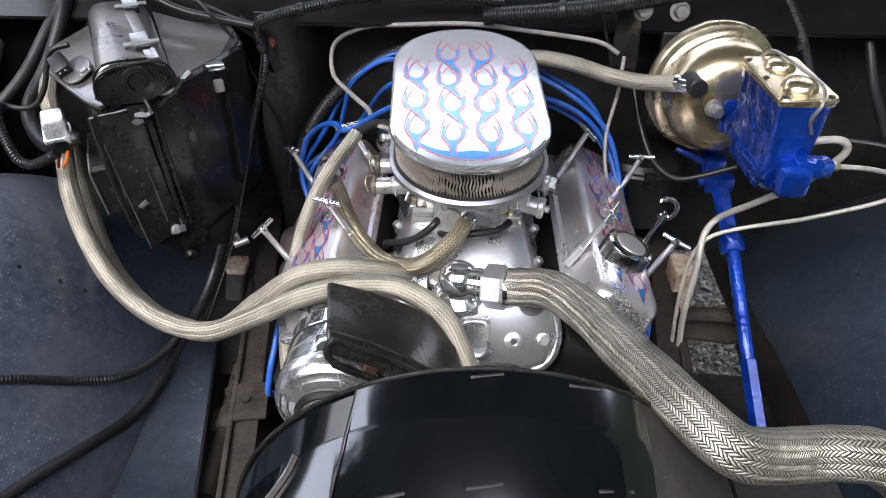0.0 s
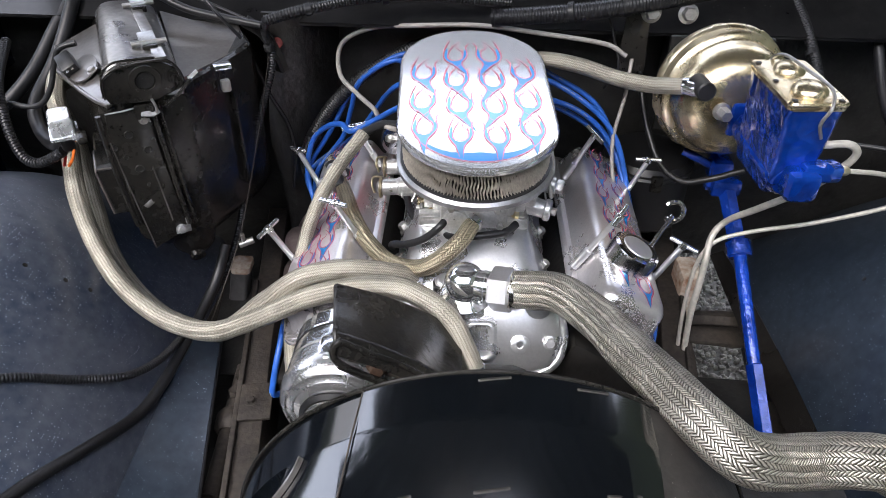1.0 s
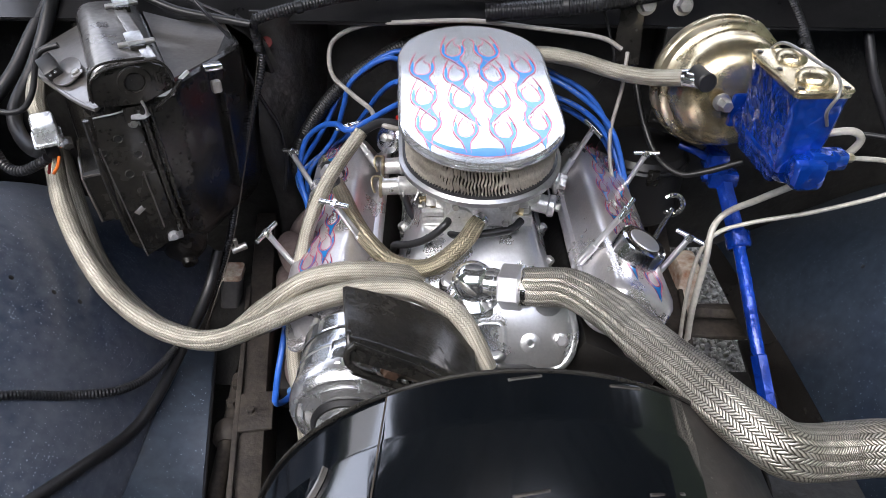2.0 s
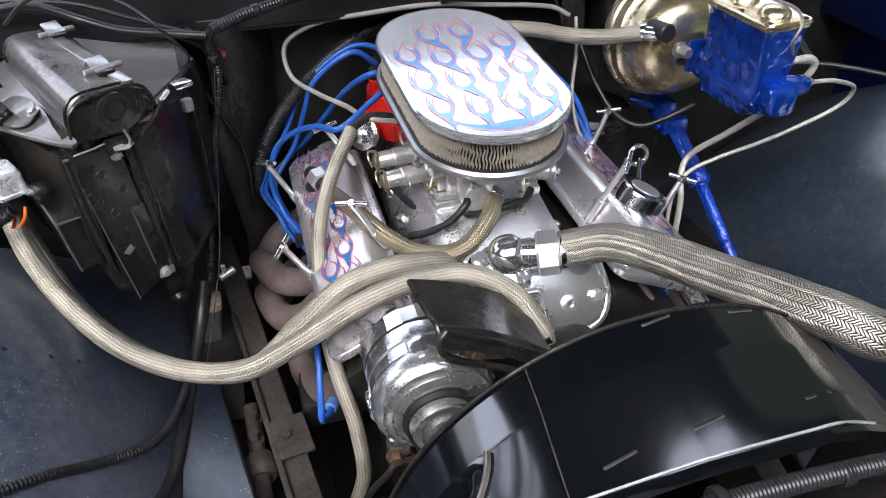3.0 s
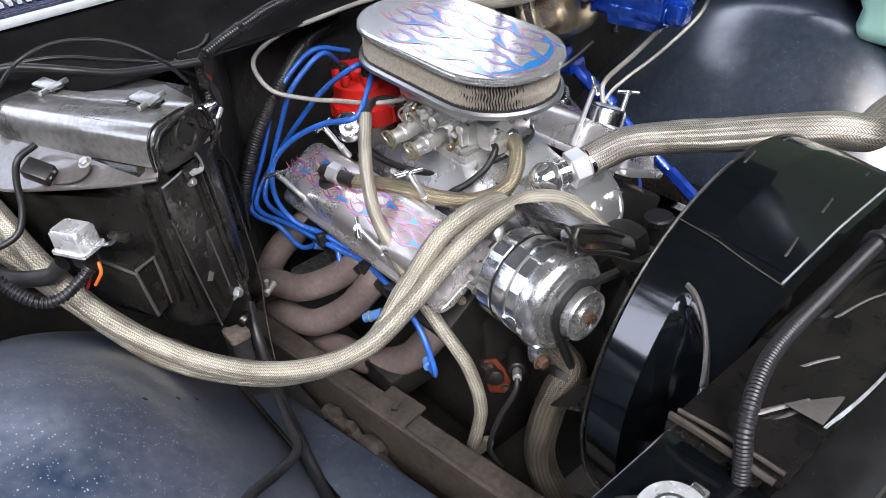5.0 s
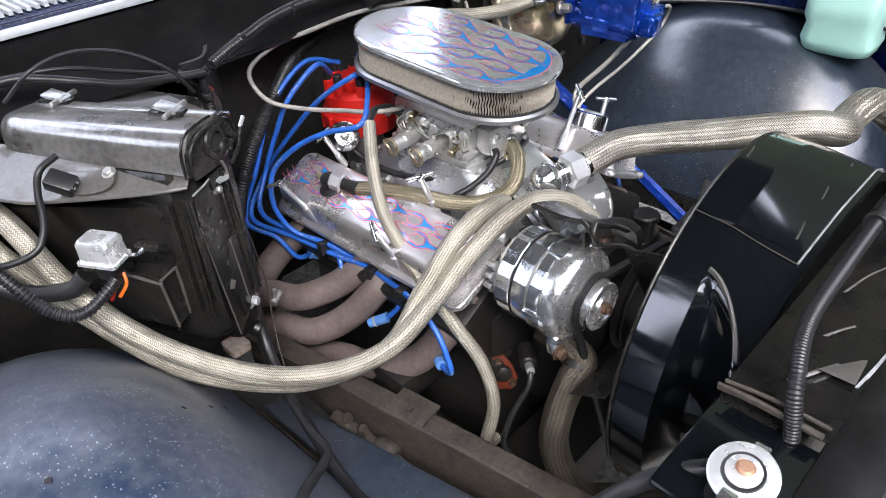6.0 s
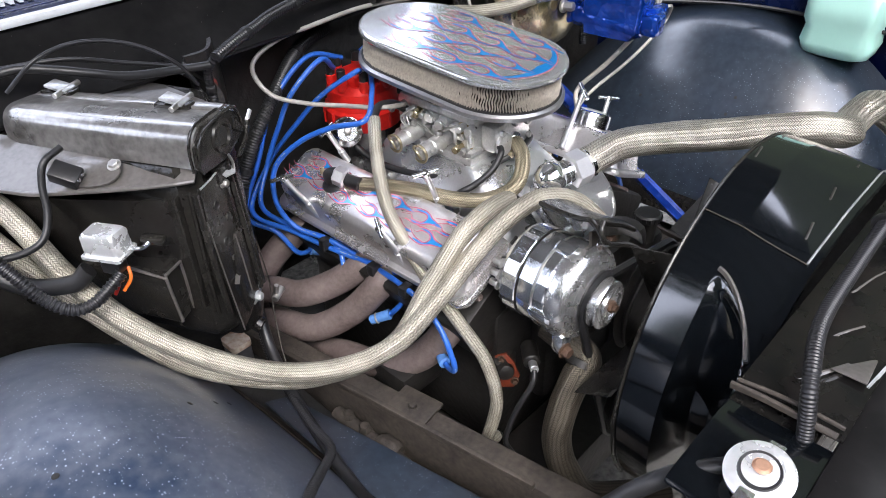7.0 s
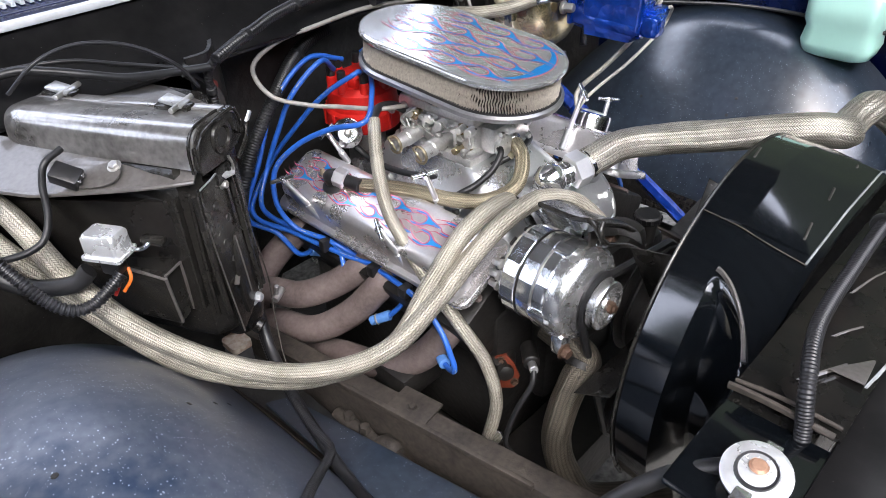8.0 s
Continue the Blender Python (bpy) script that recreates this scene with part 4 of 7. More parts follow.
part("main_body", box((0.115, 0.155, 0.045), (0, 0.1, 0.943), 0.008), CARB, carb)
part("air_horn", box((0.125, 0.165, 0.016), (0, 0.1, 0.975), 0.005), CARB, carb)
part("flange_ring", lathe([(0.06, 0), (0.066, 0.003), (0.066, 0.02), (0.06, 0.024)], 36, Matrix.Translation((0, 0.1, 0.982))), CARB, carb)
part("front_bowl", box((0.09, 0.03, 0.045), (0.0, 0.008, 0.945), 0.008), CARB, carb)
part("rear_bowl", box((0.09, 0.03, 0.045), (0.0, 0.192, 0.945), 0.008), CARB, carb)
for y in (0.122, 0.067):
    drum = part("barrel", lathe([(0.0105, 0.0), (0.0118, 0.003), (0.0118, 0.022), (0.0132, 0.024), (0.0132, 0.05), (0.0118, 0.053), (0.0118, 0.07)], 24, aim((-0.13, y, 0.9355), (-0.05, y + 0.008, 0.9365))), CARB, carb, "pale zinc barrel with a spring clip", 30)
    part("end_plug", lathe([(0.008, 0), (0.0085, 0.002), (0.0085, 0.006), (0.005, 0.008), (0.0001, 0.008)], 16, aim((-0.129, y, 0.9355), (-0.2, y - 0.006, 0.935))), STEEL, drum)
    part("clip_band", tube([(-0.131, y + 0.0135 * math.cos(a), 0.9355 + 0.0135 * math.sin(a)) for a in [0.9 + 0.33 * k for k in range(15)]], 0.0022, 6, 2), BRASSDARK, drum, "dull brass spring clip")
    part("clip_leg", tube([(-0.131, y + 0.008, 0.947), (-0.141, y + 0.004, 0.949), (-0.143, y - 0.006, 0.944), (-0.139, y - 0.01, 0.932)], 0.0018, 6, 4), BRASSDARK, drum)
    part("boss_screw", hexhead((-0.085, y + 0.004, 0.949), (-0.085, y + 0.004, 0.955), 0.0045), STEEL, drum)
for sx in (1,):
    part("side_boss", rod((sx * 0.055, 0.05, 0.945), (sx * 0.085, 0.05, 0.94), 0.016, 18), CARB, carb)
    part("vacuum_can", rod((sx * 0.055, 0.06, 0.925), (sx * 0.1, 0.048, 0.92), 0.013, 18), CARB, carb)
    part("can_cap", rod((sx * 0.098, 0.0485, 0.92), (sx * 0.108, 0.046, 0.919), 0.0155, 18), CARB, carb)
    part("fitting", hexhead((sx * 0.108, 0.046, 0.919), (sx * 0.115, 0.044, 0.918), 0.006, False), STEEL, carb)
for sx in (-1, 1):
    part("lever", plate([(0, -0.006), (0.05, -0.004), (0.052, 0.004), (0.01, 0.008), (0, 0.006)], 0.003, frame_of((sx * 0.07, 0.1, 0.925), (0, 1, 0.35), (0, -0.35, 1))), STEEL, carb)
    part("rod", rod((sx * 0.078, 0.06, 0.93), (sx * 0.078, 0.17, 0.965), 0.002, 8), STEEL, carb)
    for sy in (0.03, 0.17):
        part("screw", hexhead((sx * 0.06, sy, 0.92), (sx * 0.06, sy, 0.929), 0.006), GOLD, carb)
        part("top_screw", rod((sx * 0.052, sy, 0.983), (sx * 0.052, sy, 0.987), 0.005, 12), GOLD, carb)
    part("choke_link", tube([(sx * 0.075, 0.13, 0.975), (sx * 0.09, 0.15, 0.955), (sx * 0.08, 0.12, 0.925)], 0.002, 8, 6), STEEL, carb)
    part("throttle_spring", tube([(sx * 0.1, 0.05 + 0.002 * k, 0.93 + 0.005 * (k % 2)) for k in range(24)], 0.0012, 6, 2), STEEL, carb)
rng = random.Random(21)
for sx in (-1, 1):
    for k in range(7):
        y = 0.03 + 0.022 * k
        part("casting_rib", box((0.012 + 0.008 * rng.random(), 0.008, 0.018 + 0.02 * rng.random()), (sx * (0.058 + 0.006 * rng.random()), y, 0.938 + 0.018 * rng.random()), 0.002), CARB, carb)
    for k in range(5):
        y, z = rng.uniform(0.02, 0.18), rng.uniform(0.925, 0.97)
        part("jet_plug", rod((sx * 0.056, y, z), (sx * (0.068 + 0.012 * rng.random()), y - 0.004, z), rng.uniform(0.005, 0.009), 12), CARB if k % 2 else GOLD, carb)
    if sx < 0:
        continue
    part("banjo", rod((sx * 0.06, 0.085, 0.948), (sx * 0.115, 0.07, 0.945), 0.012, 16), CARB, carb)
    part("banjo_clip", tube([(sx * 0.1, 0.062, 0.965), (sx * 0.104, 0.055, 0.95), (sx * 0.108, 0.062, 0.932), (sx * 0.112, 0.075, 0.93)], 0.003, 8, 4), STEEL, carb)
    part("banjo_nut", hexhead((sx * 0.112, 0.071, 0.945), (sx * 0.124, 0.068, 0.944), 0.010, False), CARB, carb)
    part("linkage_bar", box((0.003, 0.075, 0.008), (sx * 0.09, 0.14, 0.945), 0.001, Matrix.Translation((0, 0, 0))), STEEL, carb)
    part("linkage_pin", rod((sx * 0.07, 0.172, 0.945), (sx * 0.1, 0.172, 0.945), 0.004, 10), GOLD, carb)
    part("bell_crank", plate([(-0.012, 0), (0.0, -0.016), (0.03, -0.006), (0.034, 0.006), (0.004, 0.014)], 0.003, frame_of((sx * 0.1, 0.15, 0.955), (0, 1, 0.2), (0, -0.2, 1))), STEEL, carb)
rng = random.Random(33)
for k in range(9):
    x, y, z = -0.062 - 0.02 * rng.random(), 0.02 + 0.018 * k, 0.962 + 0.016 * rng.random()
    part("link_rod", rod((x, y, z), (x - 0.012 * rng.random(), y + 0.03 * rng.uniform(-1, 1), z - 0.03 * rng.random()), 0.0018, 8), STEEL, carb)
    part("boss", rod((x + 0.012, y, z - 0.006), (x - 0.006, y - 0.003, z - 0.006), rng.uniform(0.004, 0.008), 12), CARB, carb)
    part("flange_step", box((0.02 + 0.01 * rng.random(), 0.012, 0.007), (-0.06, y, 0.917 + 0.05 * rng.random()), 0.002), CARB, carb)
for y, z in ((0.03, 0.927), (0.16, 0.97), (0.19, 0.955)):
    part("pivot", lathe([(0.005, 0), (0.0075, 0.001), (0.0075, 0.004), (0.004, 0.005), (0.0035, 0.009), (0.0001, 0.009)], 16, aim((-0.07, y, z), (-0.1, y, z + 0.004))), STEEL, carb)
for k in range(4):
    part("base_nut", hexhead((-0.066 + 0.132 * (k % 2), 0.03 + 0.14 * (k // 2), 0.92), (-0.066 + 0.132 * (k % 2), 0.03 + 0.14 * (k // 2), 0.93), 0.0065), STEEL, carb)
part("choke_housing", lathe([(0.02, 0), (0.024, 0.003), (0.024, 0.018), (0.018, 0.022), (0.0001, 0.022)], 28, aim((0.07, 0.12, 0.95), (0.14, 0.11, 0.95))), RUBBER, carb)
for k, (x, y, z) in enumerate(((-0.03, -0.009, 0.955), (0.0, -0.009, 0.962), (0.03, -0.009, 0.955), (-0.035, -0.009, 0.93), (0.035, -0.009, 0.93))):
    part("bowl_screw", hexhead((x, y + 0.002, z), (x, y - 0.005, z), 0.005, False), STEEL, carb)
part("pump_cover", lathe([(0.018, 0), (0.018, 0.006), (0.01, 0.01), (0.0001, 0.01)], 18, frame_of((-0.025, -0.007, 0.935), (1, 0, 0), (0, 0, 1))), CARB, carb)
part("mixture_screw", hexhead((-0.012, -0.006, 0.915), (-0.012, -0.018, 0.915), 0.006, False), GOLD, carb)
part("front_nipple", rod((0.0, -0.005, 0.93), (0.004, -0.02, 0.935), 0.008, 12), STEEL, carb)

# ---------------------------------------------------------------- distributor
dist = thing("distributor", "red distributor cap with blue leads at the firewall", "distributor", (-0.05, 0.29, 0.85))
part("shaft_body", rod((-0.05, 0.29, 0.82), (-0.05, 0.29, 0.905), 0.035, 24), STEEL, dist)
cap = part("cap", lathe([(0.066, 0.9), (0.068, 0.905), (0.068, 0.93), (0.062, 0.935), (0.06, 0.965), (0.05, 0.975), (0.0001, 0.976)], 36, Matrix.Translation((-0.05, 0.29, 0))), RED, dist, "red plastic cap")
part("coil_cover", box((0.075, 0.06, 0.022), (-0.05, 0.29, 0.982), 0.006), RED, cap)
for k in range(8):
    a = 2 * math.pi * k / 8 + 0.2
    p = Vector((-0.05 + 0.05 * math.cos(a), 0.29 + 0.05 * math.sin(a), 0.968))
    part("terminal", rod(p, p + Vector((0, 0, 0.02)), 0.009, 14), RED, cap)
    part("boot", rod(p + Vector((0, 0, 0.012)), p + Vector((0, 0, 0.038)), 0.0075, 12), RUBBER, cap)
for k in range(12):
    a = 2 * math.pi * k / 12
    p = Vector((-0.05 + 0.067 * math.cos(a), 0.29 + 0.067 * math.sin(a), 0.903))
    part("rib", rod(p, p + Vector((0, 0, 0.028)), 0.004, 8), RED, cap)
vm = aim((-0.128, 0.243, 0.916), (-0.128 - 0.65, 0.243 - 0.85, 0.916 + 0.5)) @ Matrix.Scale(0.8, 4)
can = part("vacuum_canister", lathe([(0.015, -0.012), (0.03, -0.008), (0.033, 0.0), (0.031, 0.006), (0.022, 0.009), (0.02, 0.012), (0.0001, 0.0125)], 32, vm), ALU, dist)
part("hex", lathe([(0.009, 0.012), (0.009, 0.022), (0.006, 0.024), (0.0001, 0.024)], 6, vm), STEEL, can)

# ---------------------------------------------------------------- alternator, bracket and belts
AX = Vector((-0.148, 0, 0.844))
alt = thing("alternator", "chrome alternator with its pulley beside the fan shroud", "alternator", (-0.148, -0.2, 0.77))


def along(y):
    """A pose on the alternator's axis whose z points forward."""
    return frame_of((AX.x, y, AX.z), (1, 0, 0), (0, 0, 1))


def fluted(profile, flutes, depth, m, per=4, phase=0.0):
    """A turned case whose outside is cut into flat lands with narrow grooves between them."""
    n = flutes * per
    rings = []
    for r, z, d in profile:
        ring = []
        for k in range(n):
            a = 2 * math.pi * (k + phase) / n
            land = math.cos(math.pi / flutes) / math.cos(((a % (2 * math.pi / flutes)) - math.pi / flutes))
            groove = 1 - depth * d * (1 if k % per == 0 else 0)
            q = r * (1 + 0.45 * (land - 1)) * groove
            ring.append(m @ Vector((q * math.cos(a), q * math.sin(a), z)))
        rings.append(ring)
    return loft(rings)


body = part("rear_case", fluted([(0.04, -0.004, 0), (0.056, -0.002, 0.5), (0.064, 0.004, 1), (0.0665, 0.009, 1), (0.0665, 0.03, 1), (0.065, 0.032, 0.4)], 11, 0.035, along(-0.150)), ALTALU, alt, "", 9)
part("rear_seam", lathe([(0.0635, 0), (0.0655, 0.001), (0.0655, 0.003), (0.0635, 0.004)], 56, along(-0.181)), BLOCK, alt)
part("stator_band", fluted([(0.0635, 0.0, 0), (0.0655, 0.0015, 0), (0.066, 0.012, 0), (0.0655, 0.0225, 0), (0.0635, 0.024, 0)], 14, 0.0, along(-0.184)), ALTALU, alt, "", 9)
part("front_seam", lathe([(0.0635, 0), (0.0665, 0.001), (0.0665, 0.003), (0.0635, 0.004)], 56, along(-0.2075)), STEEL, alt)
part("front_case", fluted([(0.064, 0.0, 0), (0.0675, 0.002, 0.6), (0.0675, 0.016, 1), (0.066, 0.019, 0.6)], 9, 0.03, along(-0.210)), ALTALU, alt, "", 9)
part("front_bell", lathe([(0.0655, 0.0), (0.0685, 0.003), (0.069, 0.01), (0.0675, 0.02), (0.064, 0.027), (0.060, 0.030), (0.058, 0.0285), (0.055, 0.0295), (0.051, 0.033), (0.049, 0.0325), (0.046, 0.034), (0.04, 0.037), (0.034, 0.038), (0.0001, 0.039)], 64, along(-0.229)), SPUN, alt, "spun bright front bell with turned rings", 40)
for k in range(4):
    a = radians(99.5 + 90 * k)
    c, sn = math.cos(a) * 0.0655, math.sin(a) * 0.0655
    lm_ = Matrix.Translation((AX.x + c, -0.222, AX.z + sn)) @ Matrix.Rotation(-a + math.pi / 2, 4, "Y")
    lug = part("lug", box((0.02, 0.03, 0.012), (0, 0, 0), 0.005, lm_), ALTALU, body)
    part("through_bolt", hexhead(lm_ @ Vector((0, -0.014, 0.001)), lm_ @ Vector((0, -0.02, 0.001)), 0.005, False), SATINALU, lug)
for k in range(11):
    a = 2 * math.pi * (k + 0.5) / 11
    part("vent_slot", box((0.014, 0.003, 0.005), (0, 0, 0), 0.001, Matrix.Translation((AX.x + 0.057 * math.cos(a), -0.1475, AX.z + 0.057 * math.sin(a))) @ Matrix.Rotation(-a + math.pi / 2, 4, "Y")), BLOCK, body)
for a0, dz in ((150, 0.0), (166, 0.006), (182, -0.004)):
    a = radians(a0)
    part("terminal_stud", hexhead((AX.x + 0.058 * math.cos(a), -0.150, AX.z + 0.058 * math.sin(a)), (AX.x + 0.058 * math.cos(a), -0.136, AX.z + 0.058 * math.sin(a)), 0.0055), STEEL, body)
part("fan_disc", lathe([(0.03, 0), (0.041, 0.001), (0.042, 0.0025), (0.03, 0.004)], 48, along(-0.266)), BLOCK, alt)
part("pulley", lathe([(0.012, 0), (0.034, 0.001), (0.0355, 0.003), (0.028, 0.008), (0.0345, 0.013), (0.0335, 0.0155), (0.027, 0.016), (0.024, 0.0125), (0.017, 0.0125), (0.0155, 0.017), (0.0001, 0.017)], 48, along(-0.272)), SPUN, alt, "bright steel pulley")
part("nut", lathe([(0.008, 0), (0.0085, 0.002), (0.0085, 0.006), (0.0055, 0.0075), (0.005, 0.011), (0.0001, 0.011)], 6, along(-0.288)), RUST, alt)
part("upper_ear", box((0.03, 0.016, 0.03), (-0.109, -0.240, 0.897), 0.007), ALTALU, alt)
part("lower_ear", box((0.026, 0.02, 0.034), (-0.192, -0.248, 0.79), 0.007), ALTALU, alt)
part("lower_bolt", hexhead((-0.1975, -0.257, 0.781), (-0.1985, -0.267, 0.781), 0.0085), RUST, alt)
part("upper_bolt", hexhead((-0.102, -0.247, 0.906), (-0.1015, -0.257, 0.907), 0.0085), RUST, alt)
brace = thing("alternator_bracket", "glossy black alternator bracket above the chrome alternator", "bracket", (-0.09, -0.19, 0.9))
def web(u, v):
    a = Vector((-0.154, -0.175, 0.957)).lerp((-0.1415, -0.2613, 0.957), v)
    b = Vector((-0.012, -0.15, 0.868)).lerp((-0.012, -0.252, 0.872), v)
    p = a.lerp(b, u) + Vector((0, 0, 0.009 * math.sin(math.pi * u) - 0.004 * math.sin(math.pi * v)))
    return p + Vector((0, 0, -0.02 * max(0.0, (v - 0.9) / 0.1) ** 2))


part("web", sheet(web, 20, 20, 0.003), SATIN, brace, "", 50)
part("rolled_edge", tube([web(0, k / 6) for k in range(7)], 0.0035, 8, 3), SATIN, brace)
part("top_edge", tube([web(k / 8, 0) for k in range(9)], 0.0032, 8, 3), SATIN, brace)
LIP = [web(0.02, 0.93), web(0.25, 0.95), web(0.5, 0.95), web(0.78, 0.95)]
part("lower_lip", tube([q + Vector((0, -0.003, 0.002)) for q in LIP], 0.0036, 10, 4), SATIN, brace, "glossy rolled front lip")
part("lower_strap", tube([q + Vector((0.0, -0.012, -0.026)) for q in LIP], 0.0042, 10, 4), SATIN, brace)
part("strap_bend", tube([LIP[0] + Vector(q) for q in ((0.004, -0.003, 0.002), (-0.004, -0.006, -0.006), (-0.004, -0.01, -0.018), (0.004, -0.012, -0.026))], 0.0042, 10, 5), SATIN, brace)
hole_at = Vector(web(0.69, 0.66))
part("slot_rim", lathe([(0.0115, 0.0), (0.0115, 0.0012), (0.0095, 0.0016), (0.0085, 0.0004), (0.0001, 0.0004)], 24, frame_of(hole_at + Vector((0, 0, 0.0005)), (1, 0, -0.62), (0, 1, 0.02)) @ Matrix.Diagonal((0.7, 1.25, 1, 1))), MATTE, brace, "dark oval hole")
part("adjusting_ear", plate([(-0.04, -0.012), (0.03, -0.012), (0.042, 0.0), (0.03, 0.012), (-0.04, 0.012)], 0.005, frame_of((-0.095, -0.238, 0.903), (0.9, 0, -0.3), (0.25, 0.3, 0.9)), 0.0015), FRAME, brace)

pump = thing("water_pump", "black water pump with large fan pulley behind the shroud", "water pump", (0, -0.2, 0.65))
part("housing", box((0.16, 0.07, 0.15), (0, -0.19, 0.76), 0.025), BLOCK, pump)
part("pulley", lathe([(0.02, 0), (0.085, 0.002), (0.088, 0.005), (0.078, 0.012), (0.088, 0.02), (0.086, 0.023), (0.02, 0.024)], 48, frame_of((0, -0.262, 0.76), (1, 0, 0), (0, 0, 1))), BLOCK, pump)
part("crank_pulley", lathe([(0.02, 0), (0.08, 0.002), (0.083, 0.005), (0.073, 0.012), (0.083, 0.02), (0.081, 0.023), (0.02, 0.024)], 48, frame_of((0, -0.262, 0.56), (1, 0, 0), (0, 0, 1))), BLOCK, pump)
for k in range(6):
    m = frame_of((0, -0.305, 0.74), (math.cos(k * math.pi / 3), 0, math.sin(k * math.pi / 3)), (0.3 * -math.sin(k * math.pi / 3), 0.9, 0.3 * math.cos(k * math.pi / 3)))
    part("fan_blade", plate([(0.04, -0.02), (0.2, -0.03), (0.21, 0.02), (0.04, 0.015)], 0.002, m), SATIN, pump)

belt_pts = []
c1, r1, c2, r2 = (AX.x, AX.z), 0.036, (0.0, 0.56), 0.081
for k in range(19):
    a = radians(20 + 165 * k / 18)
    belt_pts.append((c1[0] + r1 * math.cos(a + 0.4), -0.268, c1[1] + r1 * math.sin(a + 0.4)))
for k in range(15):
    a = radians(190 + 130 * k / 14)
    belt_pts.append((c2[0] + r2 * math.cos(a), -0.268, c2[1] + r2 * math.sin(a)))
for k in range(9):
    a = radians(-20 + 80 * k / 8)
    belt_pts.append((0.0 + 0.087 * math.cos(a), -0.268, 0.76 + 0.087 * math.sin(a)))
g = tube(belt_pts + belt_pts[:1], 0.006, 6, 1, soft=False)
single("fan_belt", g, RUBBER, "black rubber fan belt round the pulleys", "belt")

# ---------------------------------------------------------------- fan shroud and radiator
RX, RY, RZ, RR = 0.024, -0.362, 0.766, 0.263


def shroud_ring(t):
    """The round edge by the fan, from low right over the top to low left."""
    a = radians(-35 + 250 * t)
    return Vector((RX + RR * math.cos(a), RY, RZ + RR * math.sin(a)))


FRONT = [(0.268, 0.45), (0.268, 0.84), (0.245, 0.90), (0.182, 0.972), (0.12, 0.998), (0.0, 0.997), (-0.107, 0.985), (-0.246, 0.906), (-0.264, 0.88), (-0.264, 0.45)]


def shroud_front(t):
    """The squared edge against the radiator, met by a ray from the fan's axis."""
    a = radians(-35 + 250 * t)
    d = Vector((math.cos(a), math.sin(a)))
    o = Vector((RX, RZ))
    best = None
    for p, q in zip(FRONT, FRONT[1:]):
        p, q = Vector(p), Vector(q)
        e = q - p
        den = d.x * e.y - d.y * e.x
        if abs(den) < 1e-9:
            continue
        w = p - o
        k = (w.x * e.y - w.y * e.x) / den
        j = (w.x * d.y - w.y * d.x) / den
        if k > 0 and -1e-6 <= j <= 1 + 1e-6 and (best is None or k < best):
            best = k
    best = best or 0.3
    return Vector((RX + best * d.x, -0.488, RZ + best * d.y))


def shroud_at(u, v):
    r, f = shroud_ring(u), shroud_front(u)
    if v < 0.45:
        p = r.copy()
        p.y = r.y + (-0.41 - r.y) * v / 0.45
        return p
    k = (v - 0.45) / 0.55
    p = r.lerp(f, k)
    # a sunk face lies beyond the slanting corner ridge
    past = -35 + 250 * u - (131 + 19 * k ** 1.6)
    if past > 0:
        d = Vector((p.x - RX, 0, p.z - RZ))
        sunk = max(0.2, 0.262 - 0.0017 * past) + 0.05 * max(0.0, (k - 0.78) / 0.22)
        if d.length > sunk:
            d *= 1 - (1 - sunk / d.length) * min(1.0, past / 4.5) * min(1.0, k * 5) * (1 - k ** 6)
            p = Vector((RX + d.x, 0, RZ + d.z))
    p.y = -0.41 + (-0.488 + 0.41) * k
    return p


def shroud_lapped(u, v):
    """The left side tucks under the middle panel at the seam."""
    p = shroud_at(u, v)
    d = Vector((p.x - RX, 0, p.z - RZ))
    return p - d.normalized() * 0.0022


def shroud_top(x, y, lift=0.0):
    """The point of the shroud's upper side over a place in plan."""
    v = (RY - y) / ((RY + 0.41) / 0.45) if y > -0.41 else 0.45 + 0.55 * (-0.41 - y) / 0.078
    lo, hi = 0.2, 0.85
    for _ in range(40):
        mid = (lo + hi) / 2
        if shroud_at(mid, v).x > x:
            lo = mid
        else:
            hi = mid
    return shroud_at(lo, v) + Vector((0, 0, lift))


shroud = thing("fan_shroud", "glossy black fan shroud with dust and small slots", "fan shroud", (0, -0.4, 0.55))
SEAM_R, SEAM_L = (35 + 61) / 250, (35 + 117.5) / 250
part("drum", sheet(lambda u, v: shroud_at(SEAM_R + (SEAM_L - SEAM_R) * u, v), 120, 40, 0.004), SHROUD, shroud, "", 30)
part("left_side", sheet(lambda u, v: shroud_lapped(SEAM_L - 0.004 + (1.004 - SEAM_L) * u, v), 240, 60, 0.004), SHROUD, shroud, "", 24)
part("right_side", sheet(lambda u, v: shroud_lapped((SEAM_R + 0.004) * u, v), 120, 24, 0.004), SHROUDDUST, shroud, "dusty dull black side", 30)
part("ring_lip", tube([shroud_ring(k / 60) for k in range(61)], 0.0022, 8, 1), SATIN, shroud)
# Pale tube along the corner ridge; the ridge's highlight is in its colour.
part("pale_ridge", tube([shroud_at((35 + 130.5 + 19 * k ** 1.6) / 250, 0.45 + 0.55 * k) + Vector((0, 0, 0.0006)) for k in [0.02 + 0.09 * q for q in range(11)]], 0.0026, 8, 2, wobble=0.3), DUSTY, shroud, "pale stripe along the corner ridge")
# Sky glint on the rounded front edge, painted as a thin pale tube.
part("front_bead_glint", tube([shroud_top(x, -0.486, 0.0005) for x in [-0.107 + 0.02 * q for q in range(14)]], 0.0013, 8, 2), BAREGLINT, shroud, "pale line painting the glint of the front edge")
